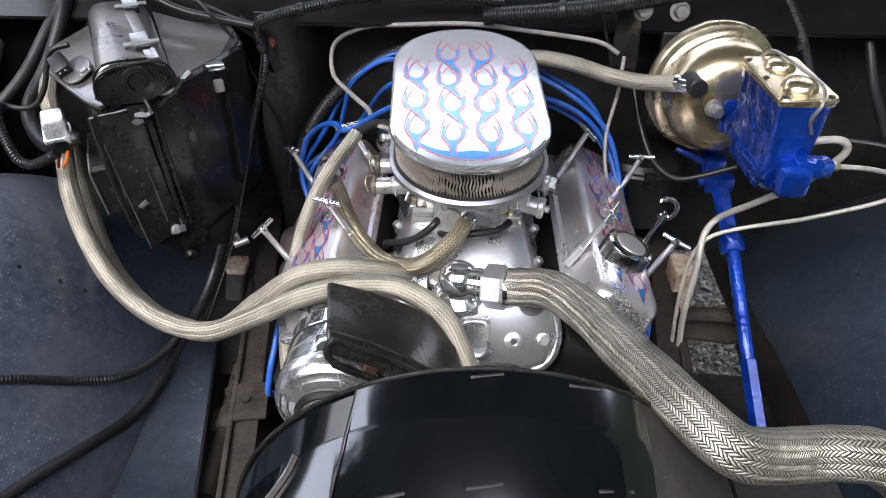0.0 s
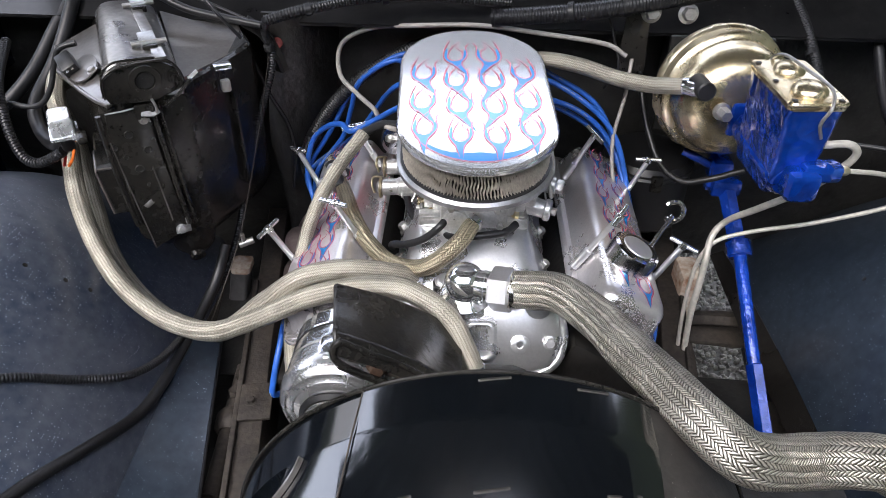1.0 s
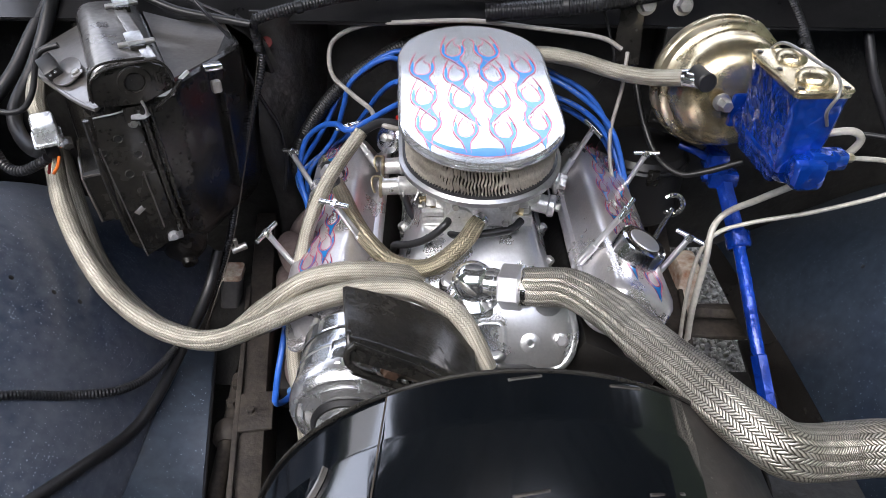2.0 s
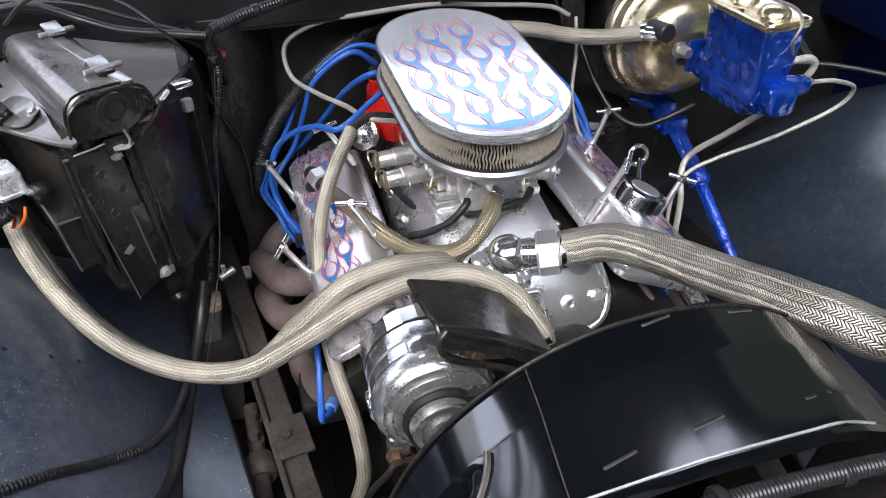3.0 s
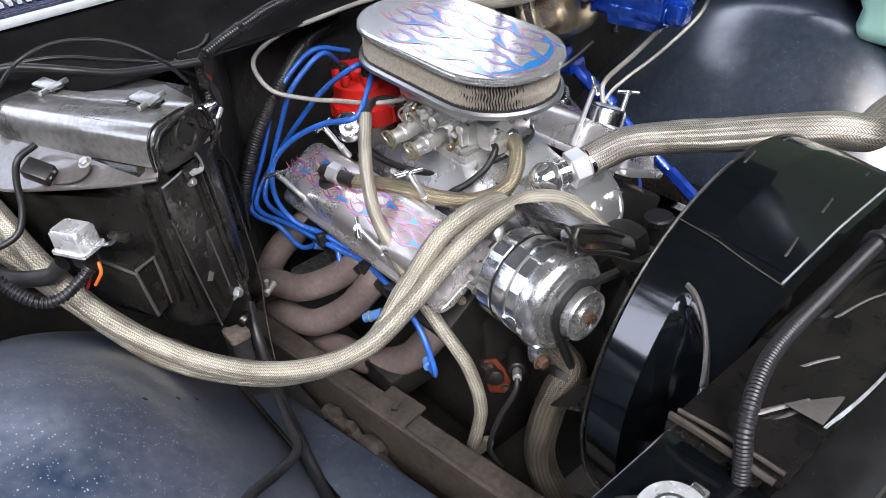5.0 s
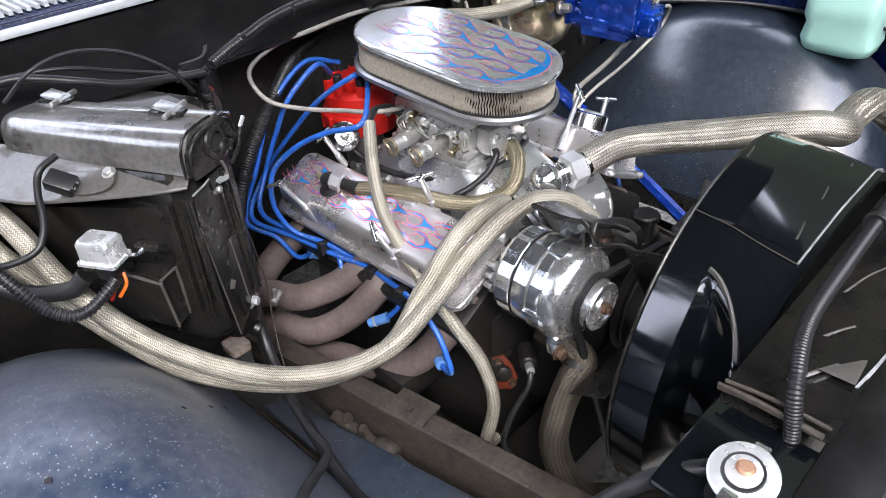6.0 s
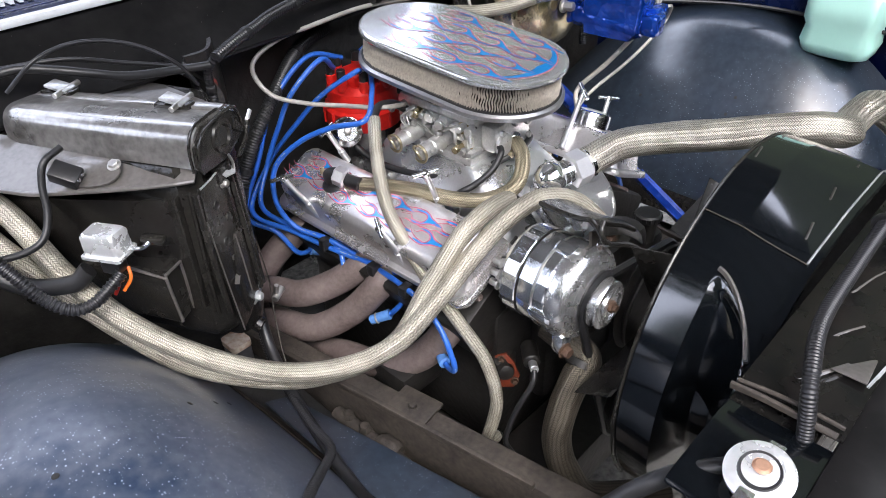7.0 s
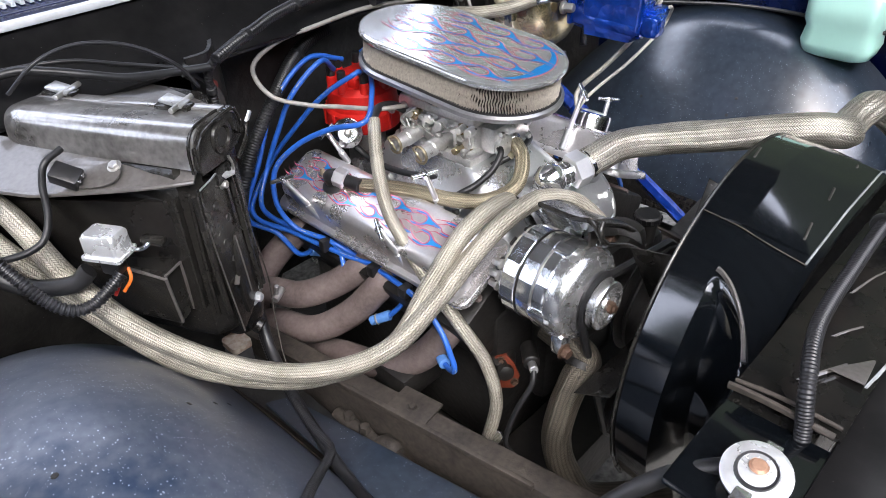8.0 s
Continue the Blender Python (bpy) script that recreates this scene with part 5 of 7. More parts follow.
part("front_flange", loft([[shroud_front(k / 60) + Vector((0, 0.002, 0)) for k in range(61)] + [shroud_front(1 - k / 60) + Vector(((-0.0 - shroud_front(1 - k / 60).x) * 0.04, 0, (0.725 - shroud_front(1 - k / 60).z) * 0.04)) for k in range(61)], [shroud_front(k / 60) + Vector((0, -0.006, 0)) for k in range(61)] + [shroud_front(1 - k / 60) + Vector(((-0.0 - shroud_front(1 - k / 60).x) * 0.04, -0.006, (0.725 - shroud_front(1 - k / 60).z) * 0.04)) for k in range(61)]]), SHROUD, shroud)
for x, y in ((0.016, -0.37), (0.0134, -0.463), (-0.0616, -0.468), (0.10, -0.37), (0.115, -0.46)):
    a, b = shroud_top(x - 0.014, y - 0.002, 0.0002), shroud_top(x + 0.014, y + 0.002, 0.0002)
    slot = part("slot", box(((b - a).length, 0.0026, 0.0014), (0, 0, 0), 0.0005, frame_of((a + b) / 2, b - a, (0, 1, 0))), DUSTY, shroud, "pale slot")
    part("slot_hole", box(((b - a).length * 0.9, 0.0016, 0.0019), (0, 0, 0), 0.0002, frame_of((a + b) / 2 + Vector((0, 0.0006, 0)), b - a, (0, 1, 0))), BLOCK, slot)
part("seam", tube([shroud_top(-0.0975 - 0.010 * q / 12, RY - 0.002 - 0.122 * q / 12, -0.0002) for q in range(13)], 0.0008, 6, 2), FRAME, shroud)

rad = thing("radiator", "black radiator with chrome cap behind the core support", "radiator", (-0.05, -0.53, 0.55))
part("core", box((0.72, 0.05, 0.42), (-0.02, -0.53, 0.72), 0.006), SATIN, rad)
part("side_tank_near", box((0.07, 0.07, 0.44), (-0.365, -0.54, 0.72), 0.02), SATIN, rad)
part("side_tank_far", box((0.07, 0.07, 0.44), (0.36, -0.54, 0.72), 0.02), SATIN, rad)
part("top_plate", box((0.8, 0.08, 0.012), (0.0, -0.535, 0.93), 0.004), SATIN, rad)
cp = part("radiator_cap", lathe([(0.016, -0.012), (0.02, -0.004), (0.028, 0), (0.031, 0.003), (0.031, 0.007), (0.028, 0.009), (0.02, 0.009), (0.018, 0.012), (0.008, 0.013), (0.0001, 0.013)], 36, Matrix.Translation((-0.372, -0.556, 0.957)) @ Matrix.Rotation(radians(-16), 4, "Y") @ Matrix.Scale(0.9, 4)), RELAY, rad, "bright chrome pressure cap")
part("groove", lathe([(0.0175, 0.0122), (0.0185, 0.0124), (0.0195, 0.0096)], 32, Matrix.Translation((-0.372, -0.556, 0.957)) @ Matrix.Rotation(radians(-16), 4, "Y") @ Matrix.Scale(0.9, 4)), RUBBER, cp)
part("rivet", rod((-0.372, -0.556, 0.9675), (-0.3725, -0.556, 0.9715), 0.0078, 22, 0.3), COPPER, cp, "dull copper rivet")
for k in range(2):
    part("ear", box((0.016, 0.014, 0.004), (-0.372 + (0.03 if k else -0.03), -0.556, 0.96), 0.0015), CHROME, cp)
part("filler_neck", rod((-0.372, -0.556, 0.92), (-0.372, -0.556, 0.952), 0.02, 24), SATIN, rad)
part("overflow_hose", tube([(-0.355, -0.545, 0.944), (-0.373, -0.521, 0.937), (-0.3873, -0.497, 0.922), (-0.4147, -0.4672, 0.892), (-0.44, -0.44, 0.84), (-0.45, -0.43, 0.76)], 0.0085, 14), RUBBER, rad)

support = thing("core_support", "black sheet metal core support ahead of the radiator", "core support", (0, -0.62, 0.5))
part("top_bar", box((1.7, 0.055, 0.03), (0, -0.617, 0.93), 0.006), PAN, support)
part("front_panel", box((1.7, 0.012, 0.5), (0, -0.645, 0.68), 0.004), PAN, support)
part("deck", sheet(lambda u, v: (-0.285 + 0.7 * u, -0.498 - 0.095 * v, 0.952 - 0.006 * v + 0.003 * math.sin(14 * u) * v), 16, 5, 0.003), DECK, support)
part("deck_lip", tube([(-0.287, -0.494, 0.953), (-0.289, -0.53, 0.957), (-0.287, -0.588, 0.953)], 0.0035, 8, 5, wobble=0.15), FRAME, support, "rusty rolled lip")
part("deck_rib", tube([(-0.28, -0.497, 0.955), (-0.279, -0.54, 0.959), (-0.276, -0.59, 0.955)], 0.0022, 8, 5), FRAME, support)
for a, b, c, mt in (((-0.2143, -0.5548), (-0.1609, -0.5834), (-0.2136, -0.5868), DUSTY),):
    o = Vector((*a, 0.957))
    u, w = Vector((b[0] - a[0], b[1] - a[1])), Vector((c[0] - a[0], c[1] - a[1]))
    poly = [(0.0, 0.0), tuple(w), tuple(u)] if u.x * w.y - u.y * w.x < 0 else [(0.0, 0.0), tuple(u), tuple(w)]
    part("folded_tab", plate(poly, 0.002, Matrix.Translation(o) @ Matrix.Rotation(radians(9), 4, "Y"), 0.0006), mt, support, "pale folded sheet tab")
# Thin tubes along the folds; the brightest one paints the lit front lip.
for crease, wide, mt in (([(-0.162, -0.540, 0.952), (-0.146, -0.548, 0.954), (-0.126, -0.558, 0.953)], 0.001, DUSTY), ([(-0.0816, -0.5296, 0.951), (-0.038, -0.54, 0.955), (0.004, -0.5536, 0.953)], 0.001, DUSTY),
                         ([(-0.2473, -0.536, 0.951), (-0.2243, -0.549, 0.954), (-0.1927, -0.5655, 0.954)], 0.0018, DUSTY), ([(-0.24, -0.55, 0.951), (-0.215, -0.562, 0.953), (-0.19, -0.573, 0.953)], 0.0018, DUSTDARK),
                         ([(-0.21, -0.588, 0.951), (-0.147, -0.594, 0.953), (-0.067, -0.595, 0.953), (0.06, -0.594, 0.952)], 0.0014, BAREGLINT), ([(-0.1, -0.516, 0.951), (-0.06, -0.523, 0.954), (0.0, -0.518, 0.953), (0.05, -0.53, 0.952)], 0.004, DECK)):
    part("deck_crease", tube(crease, wide, 8, 5, wobble=0.4), mt, support, "thin line along a fold in the sheet")
part("tank_step", box((0.12, 0.1, 0.01), (-0.35, -0.545, 0.935), 0.004), SHROUD, support)
part("loom_clip", lathe([(0.0125, -0.004), (0.0135, -0.002), (0.0135, 0.002), (0.0125, 0.004)], 18, aim((-0.02, -0.528, 1.009), (0.1, -0.528, 1.01))), RUBBER, support)
part("side_panel_near", box((0.3, 0.012, 0.4), (-0.6, -0.6, 0.72), 0.004), PAN, support)
part("side_panel_far", box((0.3, 0.012, 0.4), (0.6, -0.6, 0.72), 0.004), PAN, support)

# ---------------------------------------------------------------- hoses
def hose(name, label, pts, r, material, n=44, wobble=0.02, per=10, seed=1, ends=(0, 1), folds=0.03):
    """A braided hose: its sleeve and a bright ferrule at the ends that show."""
    h = thing(name, label, "hose", pts[0])
    part("sleeve", tube(pts, r, n, per, wobble=wobble, seed=seed, folds=folds), material, h, "", 60)
    for e in ends:
        a, b = (Vector(pts[0]), Vector(pts[1])) if e == 0 else (Vector(pts[-1]), Vector(pts[-2]))
        part("ferrule", lathe([(r * 1.02, 0), (r * 1.1, 0.001), (r * 1.1, 0.009), (r * 1.02, 0.010)], 24, aim(a, b)), ALU, h, "dull aluminium ferrule")
    return h


hose("upper_radiator_hose", "thick braided steel radiator hose from the water neck", [(0.05, -0.108, 0.903), (0.07, -0.118, 0.912), (0.104, -0.143, 0.93), (0.136, -0.2, 0.945), (0.157, -0.265, 0.963), (0.175, -0.322, 0.981), (0.193, -0.374, 0.994), (0.221, -0.408, 0.99), (0.254, -0.404, 0.978), (0.285, -0.4, 0.976), (0.315, -0.406, 0.986), (0.345, -0.412, 0.986), (0.375, -0.43, 0.965), (0.39, -0.47, 0.93), (0.385, -0.51, 0.91)], 0.0235, BRAIDBIG, 56, 0.03, 14, ends=(1,), folds=0.022)
A1 = [(-0.65, 0.38, 0.99), (-0.648, 0.26, 1.015), (-0.642, 0.205, 1.0), (-0.634, 0.185, 0.965), (-0.622, 0.162, 0.93), (-0.595, 0.098, 0.882), (-0.552, 0.035, 0.842), (-0.497, -0.021, 0.81), (-0.428, -0.064, 0.791), (-0.351, -0.093, 0.797), (-0.275, -0.105, 0.838), (-0.207, -0.113, 0.882), (-0.142, -0.117, 0.906), (-0.079, -0.124, 0.91), (-0.027, -0.148, 0.889), (0.002, -0.181, 0.847), (0.006, -0.186, 0.835)]
hose("heater_hose", "braided steel heater hose looping to the water pump", A1, 0.0135, BRAID, seed=2)
A2 = [(-0.675, 0.39, 0.95), (-0.672, 0.28, 0.98), (-0.665, 0.235, 0.97), (-0.65, 0.22, 0.94), (-0.632, 0.2, 0.903), (-0.599, 0.141, 0.856), (-0.56, 0.075, 0.81), (-0.508, 0.016, 0.784), (-0.437, -0.038, 0.768), (-0.345, -0.082, 0.785), (-0.274, -0.085, 0.845), (-0.215, -0.088, 0.895), (-0.157, -0.086, 0.908), (-0.098, -0.075, 0.895), (-0.075, -0.06, 0.87)]
hose("heater_hose", "braided steel heater hose looping to the intake manifold", A2, 0.0135, BRAID, seed=3)
hose("breather_hose", "brassy braided breather hose from valve cover to carburettor", [(-0.208, 0.166, 0.882), (-0.187, 0.099, 0.893), (-0.168, 0.042, 0.898), (-0.141, -0.005, 0.89), (-0.105, -0.044, 0.887), (-0.06, -0.062, 0.898), (-0.02, -0.042, 0.922), (0.002, -0.005, 0.936)], 0.0115, BRAIDB, seed=4)
hose("fuel_hose", "braided steel fuel hose hanging beside the alternator", [(-0.161, 0.132, 0.985), (-0.202, 0.084, 0.942), (-0.228, 0.04, 0.896), (-0.239, -0.012, 0.855), (-0.244, -0.063, 0.814), (-0.24, -0.109, 0.769), (-0.229, -0.148, 0.713), (-0.229, -0.17, 0.643), (-0.243, -0.162, 0.56), (-0.2, -0.15, 0.53)], 0.0098, BRAID, seed=5, ends=(1,))
hose("brake_vacuum_hose", "braided steel vacuum hose to the brake booster", [(0.03, 0.26, 0.99), (0.06, 0.275, 1.03), (0.098, 0.276, 1.044), (0.154, 0.264, 1.042), (0.2115, 0.238, 1.0345), (0.2565, 0.21, 1.0375), (0.302, 0.176, 1.052)], 0.0118, BRAID, seed=6)
LOWER = [(-0.143, -0.259, 0.732), (-0.167, -0.261, 0.71), (-0.19, -0.261, 0.67), (-0.208, -0.265, 0.617), (-0.208, -0.285, 0.564), (-0.188, -0.32, 0.517)]
hose("lower_radiator_hose", "braided steel lower radiator hose above the gravel", [(-0.14, -0.19, 0.75), LOWER[0], LOWER[1], LOWER[2], LOWER[3], LOWER[4], LOWER[5], (-0.1, -0.4, 0.51)], 0.0215, BRAIDDARK, 44, seed=7, ends=())
lower_hose = bpy.data.objects["lower_radiator_hose"]
part("clamp", lathe([(0.0222, -0.006), (0.0236, -0.005), (0.0236, 0.005), (0.0222, 0.006)], 28, aim(Vector(LOWER[0]).lerp(Vector(LOWER[1]), 0.4), LOWER[1])), BLOCK, lower_hose, "dark worm drive clamp")
part("clamp_screw", hexhead(Vector(LOWER[0]) + Vector((-0.03, -0.012, -0.01)), Vector(LOWER[0]) + Vector((-0.03, 0.01, -0.01)), 0.0045), FRAME, lower_hose)

# ---------------------------------------------------------------- heater box at the firewall
E1 = Vector((0.87, 0.493, 0))
E2 = Vector((-0.434, 0.90, 0))
HC = Vector((-0.485, 0.067, 0))


def hb(a, b, z):
    """A place on the heater box: a along its front, b towards the firewall."""
    p = HC + E1 * a + E2 * b
    return Vector((p.x, p.y, z))


def hb_frame(a, b, z):
    return frame_of(hb(a, b, z), E1, E2)


heater = thing("heater_box", "dusty black heater box with a round topped cover", "heater box", hb(0.05, 0.12, 0.8))


def hb_ring(pts, z, grow=0.0):
    c = sum((Vector(p) for p in pts), Vector((0, 0))) / len(pts)
    return [hb(*(Vector(p) + (Vector(p) - c).normalized() * grow), z) for p in pts]


plan = [(0.004, 0.006), (0.012, 0.0), (0.09, 0.0), (0.10, 0.006), (0.205, 0.10), (0.215, 0.12), (0.215, 0.36), (-0.012, 0.36), (-0.012, 0.02)]
part("case", loft([hb_ring(plan, 0.80, -0.02), hb_ring(plan, 0.815, -0.006), hb_ring(plan, 0.83), hb_ring(plan, 1.045), hb_ring(plan, 1.055, -0.004), hb_ring(plan, 1.06, -0.012)]), SATIN, heater, "", 30)
# long rounded cover along the top
rings = []
for b, s in ((-0.006, 0.96), (-0.004, 1.0), (0.0, 1.0), (0.24, 1.0), (0.25, 0.98), (0.262, 0.9)):
    ring = []
    for k in range(25):
        a = math.pi * k / 24
        ca, sa = math.cos(a), math.sin(a)
        x = 0.046 - 0.048 * s * math.copysign(abs(ca) ** 0.6, ca)
        ring.append(hb(x, b, 1.055 + 0.05 * s * max(0.0, sa) ** 0.55 - 0.006 * (x - 0.046) / 0.048))
    rings.append(ring)
top = part("rounded_cover", loft(rings), COVERBLACK, heater, "dusty grey-black rounded cover", 40)
part("cover_lip", tube([hb(0.046 - 0.051 * math.copysign(abs(math.cos(math.pi * k / 24)) ** 0.6, math.cos(math.pi * k / 24)), -0.003, 1.053 + 0.053 * max(0.0, math.sin(math.pi * k / 24)) ** 0.55 + 0.006 * math.cos(math.pi * k / 24)) for k in range(25)], 0.0018, 8, 3), SATIN, top)
part("cover_strap", box((0.016, 0.25, 0.004), (0, 0, 0), 0.0012, hb_frame(0.066, 0.12, 1.103)), COVERBLACK, top)
for b in (0.05, 0.215):
    latch = part("latch", box((0.022, 0.03, 0.004), (0, 0, 0), 0.003, hb_frame(0.064, b, 1.112) @ Matrix.Rotation(radians(14), 4, "X")), BAREGLINT, top, "worn bright spring latch")
    part("latch_pin", rod(hb(0.042, b - 0.008, 1.109), hb(0.088, b - 0.008, 1.109), 0.0035, 10), STEEL, latch)
    part("latch_base", box((0.02, 0.045, 0.012), (0, 0, 0), 0.003, hb_frame(0.064, b + 0.002, 1.103)), SATIN, latch)
# front end cap with its round hole
m = frame_of(hb(0, -0.006, 1.055), E1, (0, 0, 1))
cap_ = part("end_cap", plate([(-0.006, 0.012), (-0.003, 0.034), (0.016, 0.046), (0.07, 0.048), (0.088, 0.038), (0.096, 0.008), (0.052, -0.006), (0.0, 0.0)], 0.008, m, 0.0025), SATIN, heater, "glossy black end cap with a round hole", 30)
part("cap_rim", tube([m @ Vector(q) for q in ((-0.006, 0.012, 0.008), (-0.003, 0.034, 0.009), (0.016, 0.047, 0.009), (0.07, 0.049, 0.009), (0.089, 0.038, 0.009), (0.097, 0.008, 0.008))], 0.0018, 8, 4), SATIN, cap_)
part("hub", lathe([(0.021, 0), (0.02, 0.003), (0.0135, 0.004), (0.0125, 0.0), (0.0105, -0.004), (0.0001, -0.004)], 28, m @ Matrix.Translation((0.048, 0.026, 0.008))), SATIN, cap_)
part("hub_bore", lathe([(0.0112, 0), (0.0112, 0.0016), (0.0001, 0.0016)], 24, m @ Matrix.Translation((0.048, 0.026, 0.0075))), MATTE, cap_)
for k in range(5):
    part("corner_rib", box((0.004, 0.016 - 0.002 * k, 0.006), (0, 0, 0), 0.001, m @ Matrix.Translation((0.074 + 0.004 * k, 0.03 - 0.004 * k, 0.009))), SATIN, cap_)
catch = part("catch", plate([(-0.012, -0.004), (0.003, -0.008), (0.013, -0.003), (0.011, 0.006), (0.0, 0.003), (-0.01, 0.006)], 0.002, m @ Matrix.Translation((0.044, -0.02, 0.008)) @ Matrix.Rotation(radians(-65), 4, "X")), BAREGLINT, heater, "worn bright spring catch")
part("catch_loop", tube([m @ Vector(q) for q in ((0.05, 0.0, 0.01), (0.053, -0.012, 0.0115), (0.052, -0.022, 0.011))], 0.0018, 8, 5), STEEL, catch)
part("catch_bolt", hexhead(m @ Vector((0.034, -0.03, 0.004)), m @ Vector((0.034, -0.03, 0.011)), 0.0048), STEEL, catch)
part("catch_block", box((0.03, 0.022, 0.01), (0, 0, 0), 0.003, m @ Matrix.Translation((0.04, -0.018, 0.002))), SATIN, heater)
part("lever", tube([m @ Vector((0.066, -0.012, 0.012)), m @ Vector((0.088, 0.004, 0.014)), m @ Vector((0.104, 0.02, 0.012))], 0.0026, 8, 4), SATIN, heater)
part("lever_tip", box((0.016, 0.005, 0.004), (0, 0, 0), 0.0012, m @ Matrix.Translation((0.108, 0.024, 0.012)) @ Matrix.Rotation(radians(35), 4, "Z")), RELAY, heater, "pale lever tip")
# front plate with its holes, a step and a raised rail
fm = frame_of(hb(0, -0.008, 1.06), E1, (0, 0, 1))
strip = part("front_plate", plate([(-0.014, -0.06), (-0.011, -0.018), (0.034, -0.018), (0.042, -0.04), (0.046, -0.105), (0.056, -0.22), (0.03, -0.234), (0.006, -0.243), (-0.006, -0.14)], 0.005, fm @ Matrix.Translation((0, 0, -0.003)), 0.0012), SATIN, heater)
part("plate_edge", tube([fm @ Vector(q) for q in ((-0.011, -0.018, 0.002), (0.012, -0.0175, 0.0025), (0.034, -0.018, 0.002), (0.042, -0.04, 0.002))], 0.0012, 8, 3), BAREGLINT, strip, "edge worn to bare metal")
part("plate_edge", tube([fm @ Vector(q) for q in ((-0.014, -0.06, 0.002), (-0.006, -0.14, 0.002), (0.006, -0.243, 0.002))], 0.0011, 8, 3), DUSTY, strip)
for x, y, r in ((0.011, -0.0525, 0.0048), (0.03, -0.08, 0.0045), (0.013, -0.106, 0.0048), (-0.0116, -0.068, 0.004), (0.02, -0.134, 0.003), (0.0, -0.085, 0.0028)):
    part("hole", lathe([(r * 1.3, 0), (r * 1.15, 0.0014), (r, 0.0004), (0.0001, 0.0003)], 16, fm @ Matrix.Translation((x, y, 0.002))), MATTE, strip)
part("lower_step", plate([(0.03, -0.106), (0.047, -0.108), (0.056, -0.214), (0.024, -0.226), (0.016, -0.15)], 0.004, fm @ Matrix.Translation((0, 0, 0.001)), 0.0012), SATIN, strip)
part("step_edge", tube([fm @ Vector(q) for q in ((0.03, -0.106, 0.005), (0.034, -0.15, 0.0055), (0.038, -0.2, 0.005))], 0.0012, 8, 3), DUSTY, strip)
for dx, w in ((0.052, 0.0042), (0.0615, 0.003)):
    part("raised_rail", tube([fm @ Vector(q) for q in ((dx - 0.004, -0.016, 0.004), (dx, -0.08, 0.005), (dx + 0.004, -0.15, 0.005), (dx + 0.009, -0.212, 0.004))], w, 10, 4), SATIN, heater, "glossy raised rail")
part("edge_rib", tube([fm @ Vector(q) for q in ((-0.02, -0.02, 0.0), (-0.018, -0.1, 0.0), (-0.01, -0.2, -0.002))], 0.004, 8, 4), SATIN, heater)
part("tab", plate([(0, 0), (0.02, 0.012), (0.022, 0.004), (0.006, -0.005)], 0.0025, fm @ Matrix.Translation((0.004, -0.165, 0.004)) @ Matrix.Rotation(radians(-30), 4, "X")), DUSTY, heater, "pale bent tab")
part("corner_nut", hexhead(fm @ Vector((0.047, -0.218, 0.004)), fm @ Vector((0.047, -0.218, 0.012)), 0.0065), BAREGLINT, heater)
part("corner_washer", box((0.022, 0.024, 0.004), (0, 0, 0), 0.0015, fm @ Matrix.Translation((0.05, -0.216, 0.002))), BAREGLINT, heater)
part("drain_boss", lathe([(0.02, -0.034), (0.032, -0.02), (0.038, 0.005), (0.034, 0.025)], 28, Matrix.Translation(hb(0.062, 0.034, 0.802))), DUSTDARK, heater)
part("drain_spout", rod(hb(0.06, 0.02, 0.785), hb(0.062, 0.0, 0.772), 0.012, 18), DUSTDARK, heater)
part("side_clip", box((0.026, 0.02, 0.008), (0, 0, 0), 0.003, Matrix.Translation(hb(0.155, 0.045, 1.058)) @ Matrix.Rotation(radians(30), 4, "Z")), ALU, heater)
part("side_clip_lower", box((0.014, 0.012, 0.018), (0, 0, 0), 0.003, Matrix.Translation(hb(0.155, 0.04, 1.03)) @ Matrix.Rotation(radians(30), 4, "Z")), STEEL, heater)
part("side_rib", box((0.008, 0.012, 0.16), (0, 0, 0), 0.003, Matrix.Translation(hb(0.165, 0.06, 0.93)) @ Matrix.Rotation(radians(68), 4, "Z")), SATIN, heater)
part("dusty_shelf", loft([[hb(0.095, 0.012, 1.05), hb(0.205, 0.11, 1.05), hb(0.21, 0.3, 1.05), hb(0.095, 0.3, 1.05)], [hb(0.095, 0.012, 1.064), hb(0.205, 0.11, 1.058), hb(0.21, 0.3, 1.064), hb(0.095, 0.3, 1.08)]]), DUSTY, heater, "dusty sheet shelf", 25)
# dusty ledge beside the cover
def ledge_at(u, v):
    """From the cover's foot (u 0) out to the curved free edge (u 1), v along the box."""
    b = 0.0 + 0.28 * v
    out = -0.065 * min(1.0, v / 0.62) ** 0.8 - 0.004
    return hb(0.006 + (out - 0.006) * u, b, 1.06 + 0.008 * v - (0.012 + 0.018 * v) * u)


part("ledge", sheet(ledge_at, 8, 24, -0.004), DUSTY, heater, "dusty brown sheet ledge", 25)
part("ledge_rim", tube([ledge_at(1, k / 14) for k in range(15)], 0.003, 8, 2), DUSTY, heater)
under = [(-0.004, 0.012), (-0.004, 0.3), (-0.052, 0.3), (-0.04, 0.16), (-0.018, 0.06)]
part("lower_case", loft([hb_ring(under, 0.84, -0.015), hb_ring(under, 0.86), hb_ring(under, 1.02)]), DUSTDARK, heater, "", 30)
lm = frame_of(hb(-0.028, 0.125, 1.0545), E1, E2) @ Matrix.Rotation(radians(-24), 4, "Y")
lp = part("blower_plate", plate([(0.022 * math.cos(a * math.pi / 10), 0.042 * math.sin(a * math.pi / 10)) for a in range(20)], 0.003, lm, 0.001), DUSTY, heater)
